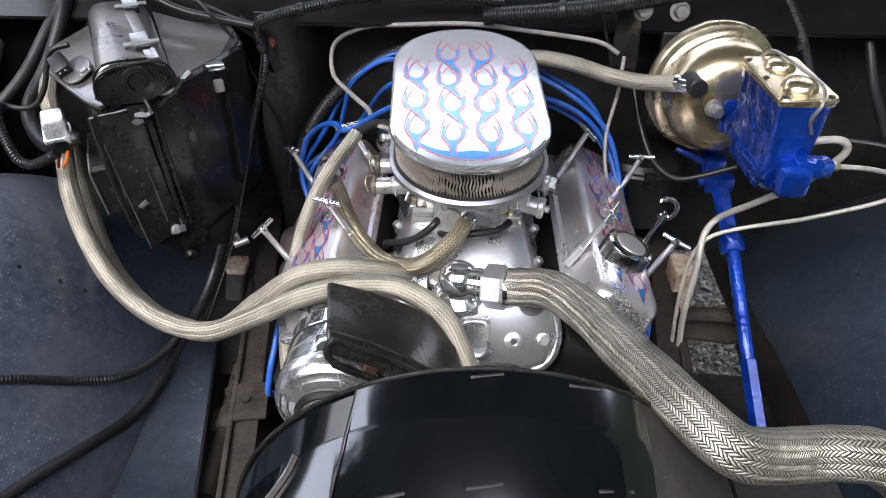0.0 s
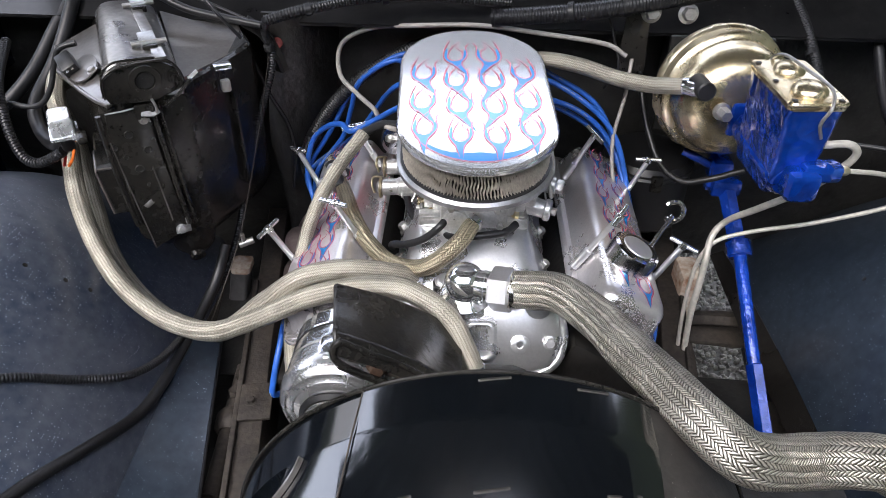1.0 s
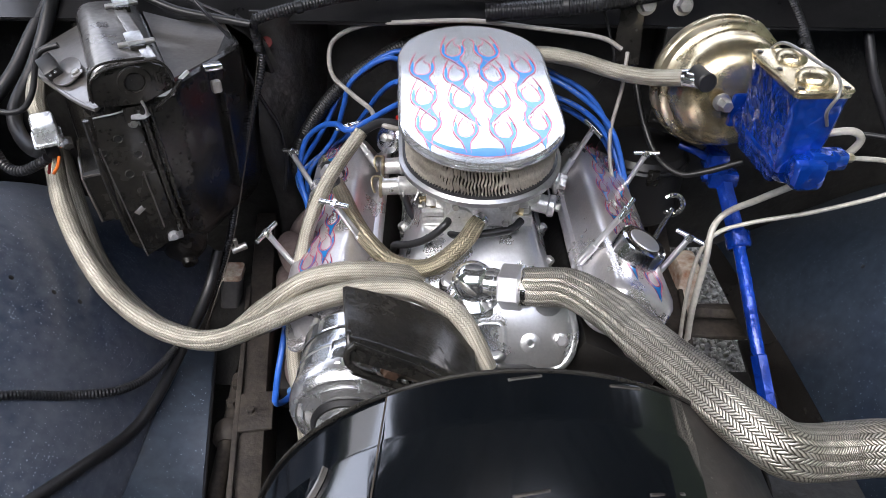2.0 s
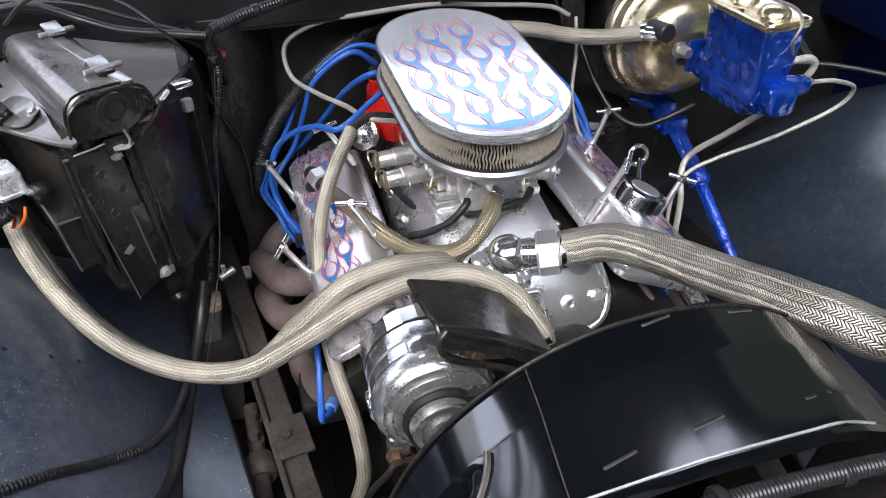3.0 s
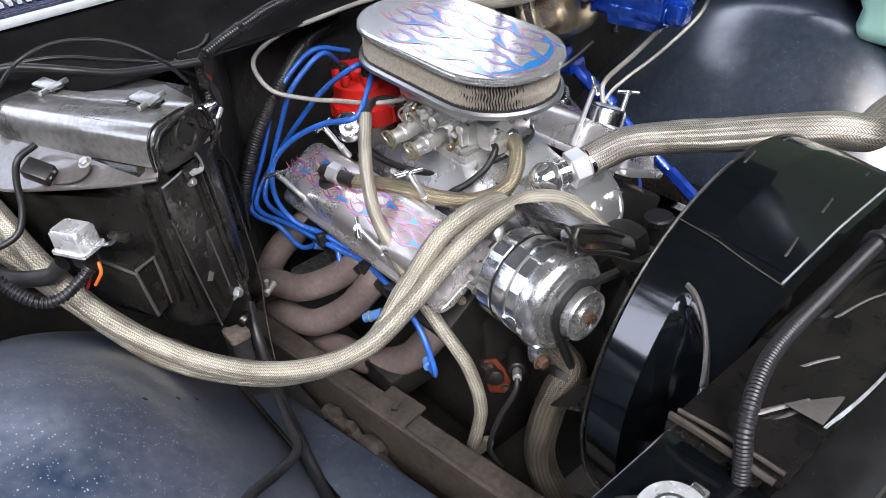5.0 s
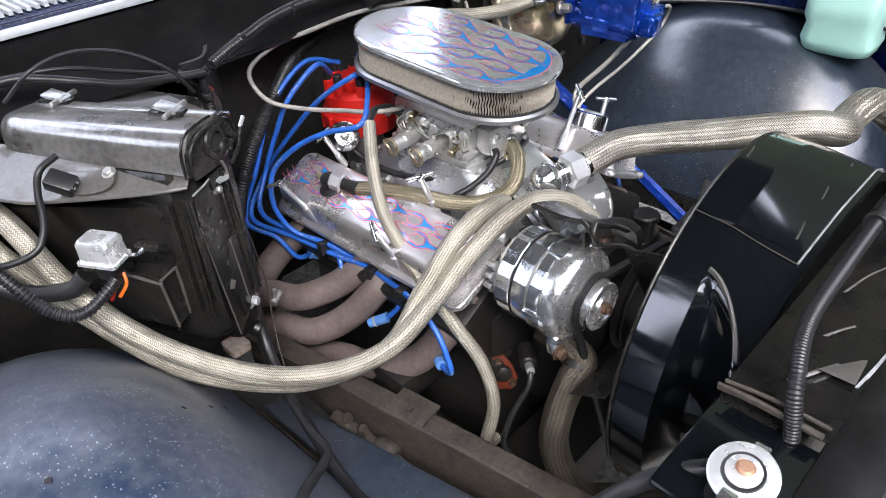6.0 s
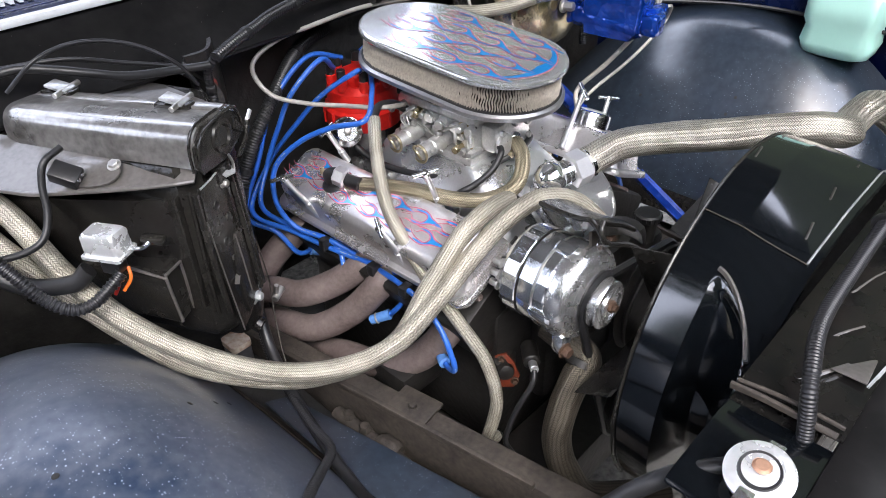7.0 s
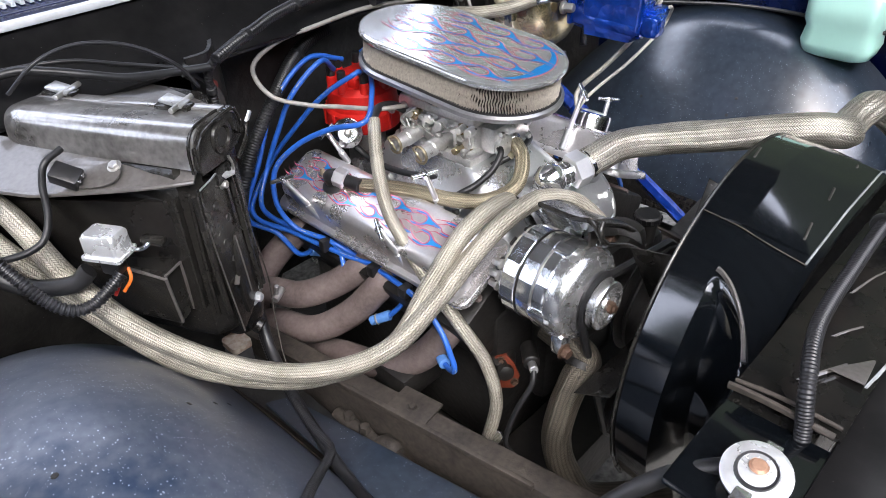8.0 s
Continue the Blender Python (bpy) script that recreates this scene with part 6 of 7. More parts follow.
part("rivet", hexhead(lm @ Vector((0.012, -0.03, 0.003)), lm @ Vector((0.012, -0.03, 0.008)), 0.006), STEEL, lp)
part("connector", box((0.022, 0.032, 0.018), (0, 0, 0), 0.002, lm @ Matrix.Translation((-0.015, 0.012, 0.014)) @ Matrix.Rotation(radians(25), 4, "X")), RUBBER, lp)
for k in range(2):
    part("terminal", box((0.004, 0.004, 0.004), (0, 0, 0), 0.001, lm @ Matrix.Translation((-0.019 + 0.008 * k, -0.005, 0.012))), ALU, lp)
def bulge(a0, a1, b0, b1, z):
    return [hb(a0, b0, z), hb(a1, b0, z), hb(a1, b1, z), hb(a0, b1, z)]


blg = part("lower_bulge", loft([bulge(-0.036, 0.0, 0.052, 0.15, 0.852), bulge(-0.04, 0.002, 0.047, 0.16, 0.858), bulge(-0.048, 0.002, 0.045, 0.165, 0.932), bulge(-0.044, 0.0, 0.05, 0.16, 0.94)]), SATIN, heater, "glossy black boxed bulge", 30)
for q in (((-0.04, 0.046, 0.858), (-0.0475, 0.0445, 0.932), (-0.047, 0.1, 0.938)), ((-0.012, 0.046, 0.858), (-0.015, 0.0445, 0.934), (-0.047, 0.0445, 0.936))):
    part("bulge_edge", tube([hb(*c) for c in q], 0.0022, 8, 5, soft=False), DUSTY, blg, "dusty worn fold")
part("side_fold", tube([hb(-0.006, 0.01, 1.03), hb(-0.008, 0.012, 0.94), hb(-0.006, 0.014, 0.85)], 0.003, 8, 4), SATIN, heater)
part("side_flange", box((0.012, 0.004, 0.16), (0, 0, 0), 0.0015, Matrix.Translation(hb(-0.016, 0.022, 0.95)) @ Matrix.Rotation(radians(29.5), 4, "Z")), SATIN, heater)

relay = thing("relay", "bright zinc relay can with orange wires on a bracket", "relay", (-0.588, 0.105, 0.98))
rm = frame_of((-0.588, 0.108, 1.0), E1, E2) @ Matrix.Rotation(radians(90), 4, "Z")
part("can", loft([[rm @ Vector(p) for p in ring_rect(0.022, 0.016, -0.014, 0, 0, 0.004)], [rm @ Vector(p) for p in ring_rect(0.0215, 0.0155, 0.009, 0, 0, 0.004)], [rm @ Vector(p) for p in ring_rect(0.019, 0.013, 0.013, 0, 0, 0.004)]]), RELAY, relay)
part("rim", loft([[rm @ Vector(p) for p in ring_rect(0.025, 0.019, -0.018, 0, 0, 0.004)], [rm @ Vector(p) for p in ring_rect(0.025, 0.019, -0.014, 0, 0, 0.004)]]), RELAY, relay)
part("socket", box((0.024, 0.018, 0.026), (0, 0, -0.03), 0.003, rm), RUBBER, relay)
part("bracket", tube([rm @ Vector((-0.02, -0.01, -0.016)), rm @ Vector((-0.036, -0.012, -0.014)), rm @ Vector((-0.045, -0.02, -0.006))], 0.003, 8, 4), ALU, relay)
part("bracket_arm", box((0.03, 0.014, 0.01), (-0.045, -0.022, -0.008), 0.004, rm), SATIN, relay)
part("red_wire", tube([rm @ Vector((-0.004, 0.004, -0.04)), rm @ Vector((-0.006, 0.01, -0.055)), rm @ Vector((0.0, 0.014, -0.068))], 0.0022, 8, 5), REDWIRE, relay)
part("orange_wire", tube([rm @ Vector((-0.012, -0.006, -0.04)), rm @ Vector((-0.016, 0.0, -0.052)), rm @ Vector((-0.008, 0.008, -0.066))], 0.0022, 8, 5), ORANGEWIRE, relay)
single("relay_loom", tube([(-0.5888, 0.0919, 0.9613), (-0.6019, 0.0909, 0.9532), (-0.6293, 0.0902, 0.9415), (-0.6516, 0.096, 0.9442), (-0.67, 0.1105, 0.9639), (-0.683, 0.13, 0.993), (-0.7, 0.17, 1.03), (-0.72, 0.25, 1.06)], 0.0075, 10, 10, ridges=(0.0042, 0.0014)), LOOM, "black corrugated loom hanging below the relay", "wiring loom")

# ---------------------------------------------------------------- brake booster and master cylinder
BA = Vector((0.08, -0.985, 0.1)).normalized()
BC = Vector((0.372, 0.262, 1.012))
bm_ = aim(BC, BC + BA)
booster = thing("brake_booster", "gold zinc plated round brake booster on the firewall", "brake booster", BC - Vector((0, 0, 0.1)))
shell = part("shell", lathe([(0.03, -0.02), (0.09, -0.014), (0.098, -0.008), (0.1005, 0.0), (0.1005, 0.006), (0.099, 0.009), (0.096, 0.012), (0.0955, 0.03), (0.092, 0.034), (0.0865, 0.036), (0.085, 0.04), (0.084, 0.055), (0.079, 0.07), (0.07, 0.083), (0.056, 0.092), (0.04, 0.096), (0.0001, 0.098)], 64, bm_), GOLD, booster, "", 30)
for k in range(8):
    a = 2 * math.pi * (k + 0.3) / 8
    part("crimp", box((0.014, 0.003, 0.006), (0, 0, 0), 0.001, bm_ @ Matrix.Translation((0.1 * math.cos(a), 0.1 * math.sin(a), 0.003)) @ Matrix.Rotation(a + math.pi / 2, 4, "Z")), GOLD, shell)
part("stud_nut", hexhead((0.344, 0.150, 1.028), (0.346, 0.128, 1.03), 0.009), STEEL, booster)
part("check_valve", rod((0.312, 0.185, 1.055), (0.314, 0.14, 1.06), 0.0135, 18), RUBBER, booster, "black rubber check valve")
part("valve_elbow", tube([(0.296, 0.172, 1.052), (0.304, 0.164, 1.053), (0.313, 0.158, 1.055)], 0.0105, 14, 5), CHROME, booster)
part("mount_plate", box((0.16, 0.01, 0.16), (0.375, 0.3, 1.0), 0.004), MATTE, booster)
part("standoff", box((0.10, 0.16, 0.10), (0.372, 0.36, 1.0), 0.01), MATTE, booster)

mm = frame_of((0.392, 0.06, 0.998), (0.995, 0.07, 0), (-0.07, 0.995, 0))
master = thing("master_cylinder", "blue painted master cylinder with a gold cover", "master cylinder", (0.39, 0.05, 0.98))
rings = []
for z, x, y, dx, dy in ((-0.02, 0.02, 0.05, 0.0, 0.012), (0.0, 0.024, 0.058, 0, 0.005), (0.03, 0.026, 0.06, 0, 0.004), (0.05, 0.029, 0.06, 0, 0.0), (0.1, 0.033, 0.062, 0, 0), (0.108, 0.034, 0.063, 0, 0)):
    rings.append([mm @ Vector(p) for p in ring_rect(x, y, z, dx, dy, 0.008)])
mb = part("reservoir", loft(rings), FOIL, master, "", 50)
part("bore", lathe([(0.02, 0), (0.026, 0.004), (0.026, 0.13), (0.02, 0.14)], 24, aim(mm @ Vector((0, 0.085, 0.012)), mm @ Vector((0, -0.06, 0.006)))), FOIL, master)
part("front_boss", box((0.04, 0.035, 0.04), (0.006, -0.068, 0.012), 0.008, mm), FOIL, master)
part("port_block", box((0.05, 0.026, 0.024), (0.03, -0.062, 0.026), 0.006, mm), FOIL, master)
part("rear_flange", box((0.06, 0.012, 0.05), (0, 0.088, 0.02), 0.006, mm), FOIL, master)
part("gasket", loft([[mm @ Vector(p) for p in ring_rect(0.035, 0.064, 0.108, 0, 0, 0.008)], [mm @ Vector(p) for p in ring_rect(0.0355, 0.0645, 0.1105, 0, 0, 0.008)], [mm @ Vector(p) for p in ring_rect(0.035, 0.064, 0.113, 0, 0, 0.008)]]), GOLD, master)
cv = part("cover", loft([[mm @ Vector(p) for p in ring_rect(0.0365, 0.0655, 0.1135, 0, 0, 0.009)], [mm @ Vector(p) for p in ring_rect(0.037, 0.066, 0.116, 0, 0, 0.009)], [mm @ Vector(p) for p in ring_rect(0.0355, 0.0645, 0.1185, 0, 0, 0.009)], [mm @ Vector(p) for p in ring_rect(0.032, 0.061, 0.1175, 0, 0, 0.009)]]), GOLD, master, "pale gold stamped cover")
for y, s in ((0.032, 0.02), (-0.028, 0.022)):
    part("dome", lathe([(s, 0.0), (s * 0.93, 0.005), (s * 0.75, 0.009), (s * 0.4, 0.011), (0.0001, 0.0115)], 28, mm @ Matrix.Translation((0.002, y, 0.117))), GOLD, cv)
for x, y in ((-0.028, 0.055), (-0.028, 0.0), (-0.028, -0.056), (0.028, -0.056)):
    part("stamp", box((0.006, 0.006, 0.0015), (x, y, 0.1185), 0.0005, mm), RUBBER, cv)
part("bail_wire", tube([mm @ Vector(p) for p in ((-0.01, 0.075, 0.085), (-0.006, 0.07, 0.115), (0.0, 0.05, 0.131), (0.012, 0.0, 0.129), (0.018, -0.045, 0.128), (0.012, -0.068, 0.115), (0.004, -0.07, 0.095), (0.012, -0.068, 0.075))], 0.0022, 8, 6), STEEL, master)
part("fitting", hexhead(mm @ Vector((0.054, -0.062, 0.026)), mm @ Vector((0.066, -0.062, 0.026)), 0.006, False), GOLD, master)

single("brake_line", tube([mm @ Vector((0.034, -0.04, 0.05)), mm @ Vector((0.065, -0.045, 0.054)), mm @ Vector((0.08, -0.045, 0.04)), mm @ Vector((0.072, -0.035, 0.01)), (0.445, 0.05, 0.965), (0.41, 0.085, 0.91), (0.39, 0.13, 0.855), (0.37, 0.12, 0.83), (0.362, 0.095, 0.79), (0.357, 0.08, 0.7), (0.36, 0.06, 0.6)], 0.005, 10, 10), BEIGE, "cream coated brake line from the master cylinder", "brake line")
single("brake_line", tube([mm @ Vector((0.064, -0.062, 0.026)), (0.52, 0.02, 1.01), (0.6, 0.06, 0.97), (0.59, 0.075, 0.93), (0.5, 0.09, 0.885), (0.42, 0.11, 0.85), (0.375, 0.115, 0.825), (0.355, 0.11, 0.78), (0.348, 0.09, 0.7), (0.352, 0.07, 0.6)], 0.0034, 10, 10), BEIGE, "thin cream brake line along the inner fender", "brake line")

# ---------------------------------------------------------------- steering shaft
shaft = thing("steering_shaft", "bright blue painted steering shaft with joints", "steering shaft", (0.43, 0.0, 0.6))
part("column", rod((0.4, 0.4, 0.96), (0.41, 0.3, 0.885), 0.024, 20), BLUE, shaft)
part("upper_joint", box((0.036, 0.046, 0.04), (0.412, 0.27, 0.868), 0.008), BLUE, shaft)
part("upper_clamp", box((0.05, 0.03, 0.03), (0.418, 0.24, 0.85), 0.007), BLUE, shaft)
part("sleeve", rod((0.42, 0.245, 0.85), (0.433, 0.165, 0.79), 0.015, 6), BLUE, shaft, "", 20)
part("collar", rod((0.433, 0.168, 0.792), (0.436, 0.145, 0.775), 0.02, 20), BLUE, shaft)
part("shaft_tube", rod((0.435, 0.15, 0.78), (0.442, -0.02, 0.665), 0.0105, 16), BLUE, shaft)
part("lower_tube", rod((0.441, 0.0, 0.68), (0.45, -0.26, 0.52), 0.0135, 6), BLUE, shaft, "", 20)
part("clamp_bolt", hexhead((0.396, 0.243, 0.85), (0.386, 0.243, 0.85), 0.009), BLUE, shaft)
part("lever_arm", tube([(0.4, 0.27, 0.87), (0.37, 0.27, 0.885), (0.35, 0.28, 0.89)], 0.007, 10, 5), BLUE, shaft)
box_ = thing("steering_box", "dirty steering box on the frame rail", "steering box", (0.4, -0.3, 0.5))
part("housing", box((0.1, 0.14, 0.12), (0.42, -0.32, 0.5), 0.02), FRAME, box_)

# ---------------------------------------------------------------- things on the valve covers
cm = cover_frame(1)
breather = thing("oil_breather", "round chrome oil breather on the valve cover", "breather", (0.205, -0.01, 0.87))
bt = aim((0.207, -0.012, 0.873), (0.207 + 0.2, -0.012, 0.873 + 0.45))
part("tube", rod((0.2, -0.012, 0.858), (0.21, -0.012, 0.88), 0.016, 18), CHROME, breather)
part("can", lathe([(0.03, 0.0), (0.035, 0.002), (0.0355, 0.005), (0.0345, 0.008), (0.0345, 0.028), (0.033, 0.033), (0.029, 0.035), (0.0001, 0.0355)], 40, bt), ALU, breather, "", 25)
part("stamped_top", lathe([(0.022, 0.035), (0.021, 0.0362), (0.0001, 0.0364)], 30, bt), SATINALU, breather)
hook = thing("chrome_hook", "small chrome hook fitting beside the breather cap", "hook", (0.3, 0.13, 0.82))
part("rod", rod((0.262, 0.07, 0.84), (0.318, 0.165, 0.836), 0.004, 10), CHROME, hook)
part("eye", tube([(0.326 + 0.016 * math.cos(a), 0.185 + 0.004 * math.sin(a), 0.832 + 0.016 * math.sin(a)) for a in [0.3 * k - 2.4 for k in range(17)]], 0.0042, 8, 3), CHROME, hook)
part("ball", lathe([(0.0001, -0.006), (0.006, 0), (0.0001, 0.006)], 12, Matrix.Translation((0.262, 0.07, 0.842))), CHROME, hook)
pcv = thing("breather_fitting", "polished hex fitting with black elbow on the valve cover", "fitting", (-0.22, 0.18, 0.88))
nm = aim((-0.212, 0.18, 0.877), (-0.232, 0.18, 0.922))
part("grommet", lathe([(0.02, 0), (0.021, 0.004), (0.015, 0.008)], 22, nm), RUBBER, pcv)
part("elbow", tube([(-0.214, 0.182, 0.882), (-0.221, 0.18, 0.897), (-0.216, 0.168, 0.9), (-0.209, 0.155, 0.895)], 0.011, 14, 5), RUBBER, pcv)
part("hex_nut", lathe([(0.013, 0), (0.016, 0.002), (0.016, 0.018), (0.013, 0.02)], 6, aim((-0.217, 0.172, 0.9), (-0.207, 0.148, 0.893))), SATINALU, pcv, "", 20)
part("collar", rod((-0.21, 0.153, 0.894), (-0.203, 0.128, 0.891), 0.0105, 16), RUBBER, pcv)
part("bleed_screw", rod((-0.226, 0.19, 0.898), (-0.225, 0.193, 0.908), 0.004, 10), GOLD, pcv)

# ---------------------------------------------------------------- exhaust headers
HEAD = [[(-0.19, 0.275, 0.765), (-0.235, 0.285, 0.75), (-0.29, 0.305, 0.7), (-0.315, 0.33, 0.62), (-0.3, 0.36, 0.5)],
        [(-0.19, 0.11, 0.772), (-0.223, 0.115, 0.757), (-0.257, 0.158, 0.716), (-0.294, 0.209, 0.688), (-0.318, 0.271, 0.68), (-0.32, 0.33, 0.63), (-0.3, 0.38, 0.5)],
        [(-0.195, 0.06, 0.77), (-0.232, 0.066, 0.748), (-0.264, 0.111, 0.684), (-0.302, 0.173, 0.637), (-0.323, 0.258, 0.62), (-0.31, 0.34, 0.55)],
        [(-0.19, -0.078, 0.765), (-0.225, -0.074, 0.73), (-0.252, -0.028, 0.66), (-0.277, 0.049, 0.618), (-0.285, 0.141, 0.59), (-0.29, 0.25, 0.52)]]
for side in (-1, 1):
    header = thing("exhaust_header", "grey brown steel exhaust header with four bent tubes", "exhaust header", (side * 0.26, 0.15, 0.6), "exhaust headers")
    for k, pts in enumerate(HEAD):
        part("primary_tube", tube([(side * -x, y, z) for x, y, z in pts], 0.0235, 20, 8), HEADER, header, "", 60)
        x, y, z = pts[0]
        part("port_flange", box((0.014, 0.07, 0.06), (side * -x * 1.03, y, z), 0.008), HEADER, header)

# ---------------------------------------------------------------- ignition leads
def lead(pts, label="blue silicone ignition lead with pale print", r=0.0044):
    """A plug lead: its sleeve, and short pale bars of print along its upper side."""
    wire = thing("ignition_lead", label, "ignition lead", pts[0], "ignition leads")
    part("sleeve", tube(pts, r, 10, 10), WIRE, wire)
    way = smooth(pts, 24)
    for k in range(40, len(way) - 24, 66):
        for j in (0, 5, 9):
            a, b = way[k + j], way[k + j + (4 if j == 0 else 2)]
            side_ = (b - a).normalized()
            up = (Vector((-0.35, -0.6, 0.72)) - side_ * side_.dot(Vector((-0.35, -0.6, 0.72)))).normalized()
            part("print_bar", box(((b - a).length, 0.0011, 0.0004), (0, 0, 0), 0, frame_of((a + b) / 2 + up * (r - 0.0001), side_, up.cross(side_))), GREYTUBE, wire)
    return wire


for pts in ([(-0.06, 0.25, 1.0), (-0.12, 0.18, 1.0), (-0.176, 0.135, 0.987), (-0.203, 0.188, 0.968), (-0.235, 0.233, 0.94), (-0.267, 0.26, 0.899), (-0.28, 0.252, 0.845), (-0.268, 0.226, 0.803), (-0.245, 0.17, 0.79), (-0.228, 0.1, 0.77), (-0.255, -0.035, 0.79), (-0.262, -0.09, 0.765), (-0.268, -0.118, 0.73), (-0.2693, -0.1242, 0.711), (-0.262, -0.108, 0.696), (-0.252, -0.085, 0.69)],
            [(-0.09, 0.31, 1.0), (-0.13, 0.29, 1.03), (-0.188, 0.298, 0.99), (-0.21, 0.321, 0.929), (-0.232, 0.34, 0.863), (-0.275, 0.31, 0.812), (-0.265, 0.235, 0.797), (-0.24, 0.165, 0.783), (-0.25, 0.13, 0.74), (-0.225, 0.13, 0.72)],
            [(-0.075, 0.26, 1.0), (-0.112, 0.225, 1.02), (-0.143, 0.279, 0.977), (-0.174, 0.326, 0.918), (-0.215, 0.36, 0.854), (-0.29, 0.318, 0.806), (-0.268, 0.24, 0.789), (-0.246, 0.16, 0.776), (-0.23, 0.09, 0.775), (-0.2235, 0.052, 0.785), (-0.222, 0.033, 0.755), (-0.226, 0.026, 0.73), (-0.236, 0.036, 0.71), (-0.244, 0.044, 0.701)],
            [(-0.05, 0.335, 1.0), (-0.12, 0.34, 1.02), (-0.2, 0.34, 0.965), (-0.25, 0.335, 0.88), (-0.298, 0.325, 0.8), (-0.28, 0.27, 0.78), (-0.262, 0.245, 0.74), (-0.23, 0.25, 0.725)],
            [(-0.02, 0.33, 1.0), (0.06, 0.33, 1.02), (0.13, 0.31, 1.0), (0.2, 0.29, 0.96), (0.24, 0.25, 0.88), (0.25, 0.18, 0.8), (0.225, 0.14, 0.73)],
            [(0.0, 0.31, 1.0), (0.08, 0.3, 1.01), (0.16, 0.275, 0.985), (0.225, 0.25, 0.93), (0.255, 0.2, 0.84), (0.262, 0.1, 0.79), (0.225, 0.06, 0.73)],
            [(0.0, 0.28, 1.0), (0.08, 0.27, 0.99), (0.17, 0.27, 0.96), (0.23, 0.25, 0.9), (0.262, 0.15, 0.8), (0.268, 0.02, 0.79), (0.255, -0.06, 0.77), (0.22, -0.08, 0.71)],
            [(-0.02, 0.25, 1.0), (0.06, 0.27, 0.985), (0.15, 0.29, 0.95), (0.22, 0.28, 0.9), (0.25, 0.27, 0.82), (0.22, 0.26, 0.73)]):
    lead(pts)
for a, b in (((-0.241, 0.041, 0.7035), (-0.262, 0.066, 0.69)), ((-0.256, -0.092, 0.692), (-0.238, -0.058, 0.688)), ((-0.234, 0.25, 0.728), (-0.205, 0.245, 0.71))):
    boot = thing("spark_plug_boot", "pale blue spark plug boot on its lead", "plug boot", a, "spark plug boots")
    part("sleeve", rod(a, b, 0.0088, 16, r2=0.0078), BOOT, boot)
    part("ring", rod(Vector(a).lerp(b, 0.62), Vector(a).lerp(b, 0.72), 0.0095, 14), GREYTUBE, boot)
for p, q in (((-0.252, 0.175, 0.785), (0.018, 0.014, 0.022)), ((-0.236, 0.075, 0.775), (0.022, 0.016, 0.02)), ((-0.25, -0.01, 0.785), (0.02, 0.016, 0.018))):
    sp = single("lead_separator", box(q, p, 0.003), RUBBER, "black plastic lead separator clip", "clip", "lead separators")

# ---------------------------------------------------------------- small hoses, looms and cables
def line(name, label, pts, r, material, category="cable", ridges=None, n=10):
    if not ridges:
        return single(name, tube(pts, r, n, 10), material, label, category)
    h = thing(name, label, category, pts[0])
    part("corrugated_sleeve", tube(pts, r, n, 10, ridges=ridges), material, h, "", 60)
    for k in (1, len(pts) - 3):
        a, b = Vector(pts[k]), Vector(pts[k + 1])
        c = a.lerp(b, 0.5)
        part("tape_band", lathe([(r * 1.02, -0.005), (r * 1.14, -0.004), (r * 1.14, 0.004), (r * 1.02, 0.005)], 14, aim(c, b)), RUBBER, h)
    return h


line("vacuum_hose", "black rubber vacuum hose round the carburettor", [(-0.128, 0.25, 0.925), (-0.118, 0.24, 0.89), (-0.108, 0.196, 0.868), (-0.1, 0.14, 0.866), (-0.086, 0.085, 0.872), (-0.06, 0.03, 0.886), (-0.012, -0.012, 0.912), (0.04, -0.008, 0.918), (0.058, 0.01, 0.92)], 0.0055, RUBBER, "hose")
line("vacuum_hose", "short black rubber vacuum hose below the carburettor", [(-0.036, -0.008, 0.938), (-0.045, -0.02, 0.932), (-0.065, -0.02, 0.912), (-0.09, -0.008, 0.893), (-0.11, 0.008, 0.88), (-0.115, 0.04, 0.85)], 0.0052, RUBBER, "hose")
line("vacuum_hose", "grey black hose joining the fuel hose to the carburettor", [(-0.07, 0.15, 0.96), (-0.1, 0.155, 0.982), (-0.135, 0.15, 0.99), (-0.162, 0.132, 0.985)], 0.0065, RUBBER, "hose")
line("throttle_cable", "pale grey throttle cable looping behind the engine", [(-0.08, 0.15, 0.975), (-0.134, 0.149, 0.989), (-0.155, 0.213, 0.981), (-0.188, 0.264, 0.982), (-0.222, 0.307, 0.997), (-0.222, 0.345, 1.033), (-0.173, 0.345, 1.06), (-0.1, 0.335, 1.07), (0.0, 0.33, 1.075), (0.1, 0.33, 1.065), (0.2, 0.32, 1.055), (0.235, 0.31, 1.04)], 0.0038, GREYTUBE)
line("dipstick_tube", "thin grey tube bending down to the valve cover", [(0.242, 0.3, 1.04), (0.236, 0.275, 0.99), (0.222, 0.245, 0.925), (0.226, 0.2, 0.87), (0.24, 0.12, 0.85)], 0.0032, GREYTUBE, "tube")
line("wiring_loom", "black corrugated loom sloping along the firewall", [(-0.02, 0.41, 1.03), (-0.08, 0.4, 1.02), (-0.133, 0.375, 1.005), (-0.187, 0.345, 0.98), (-0.229, 0.335, 0.944), (-0.264, 0.333, 0.899), (-0.293, 0.33, 0.847), (-0.31, 0.335, 0.78)], 0.0115, RUBBER, "wiring loom", (0.0042, 0.0016), 14)
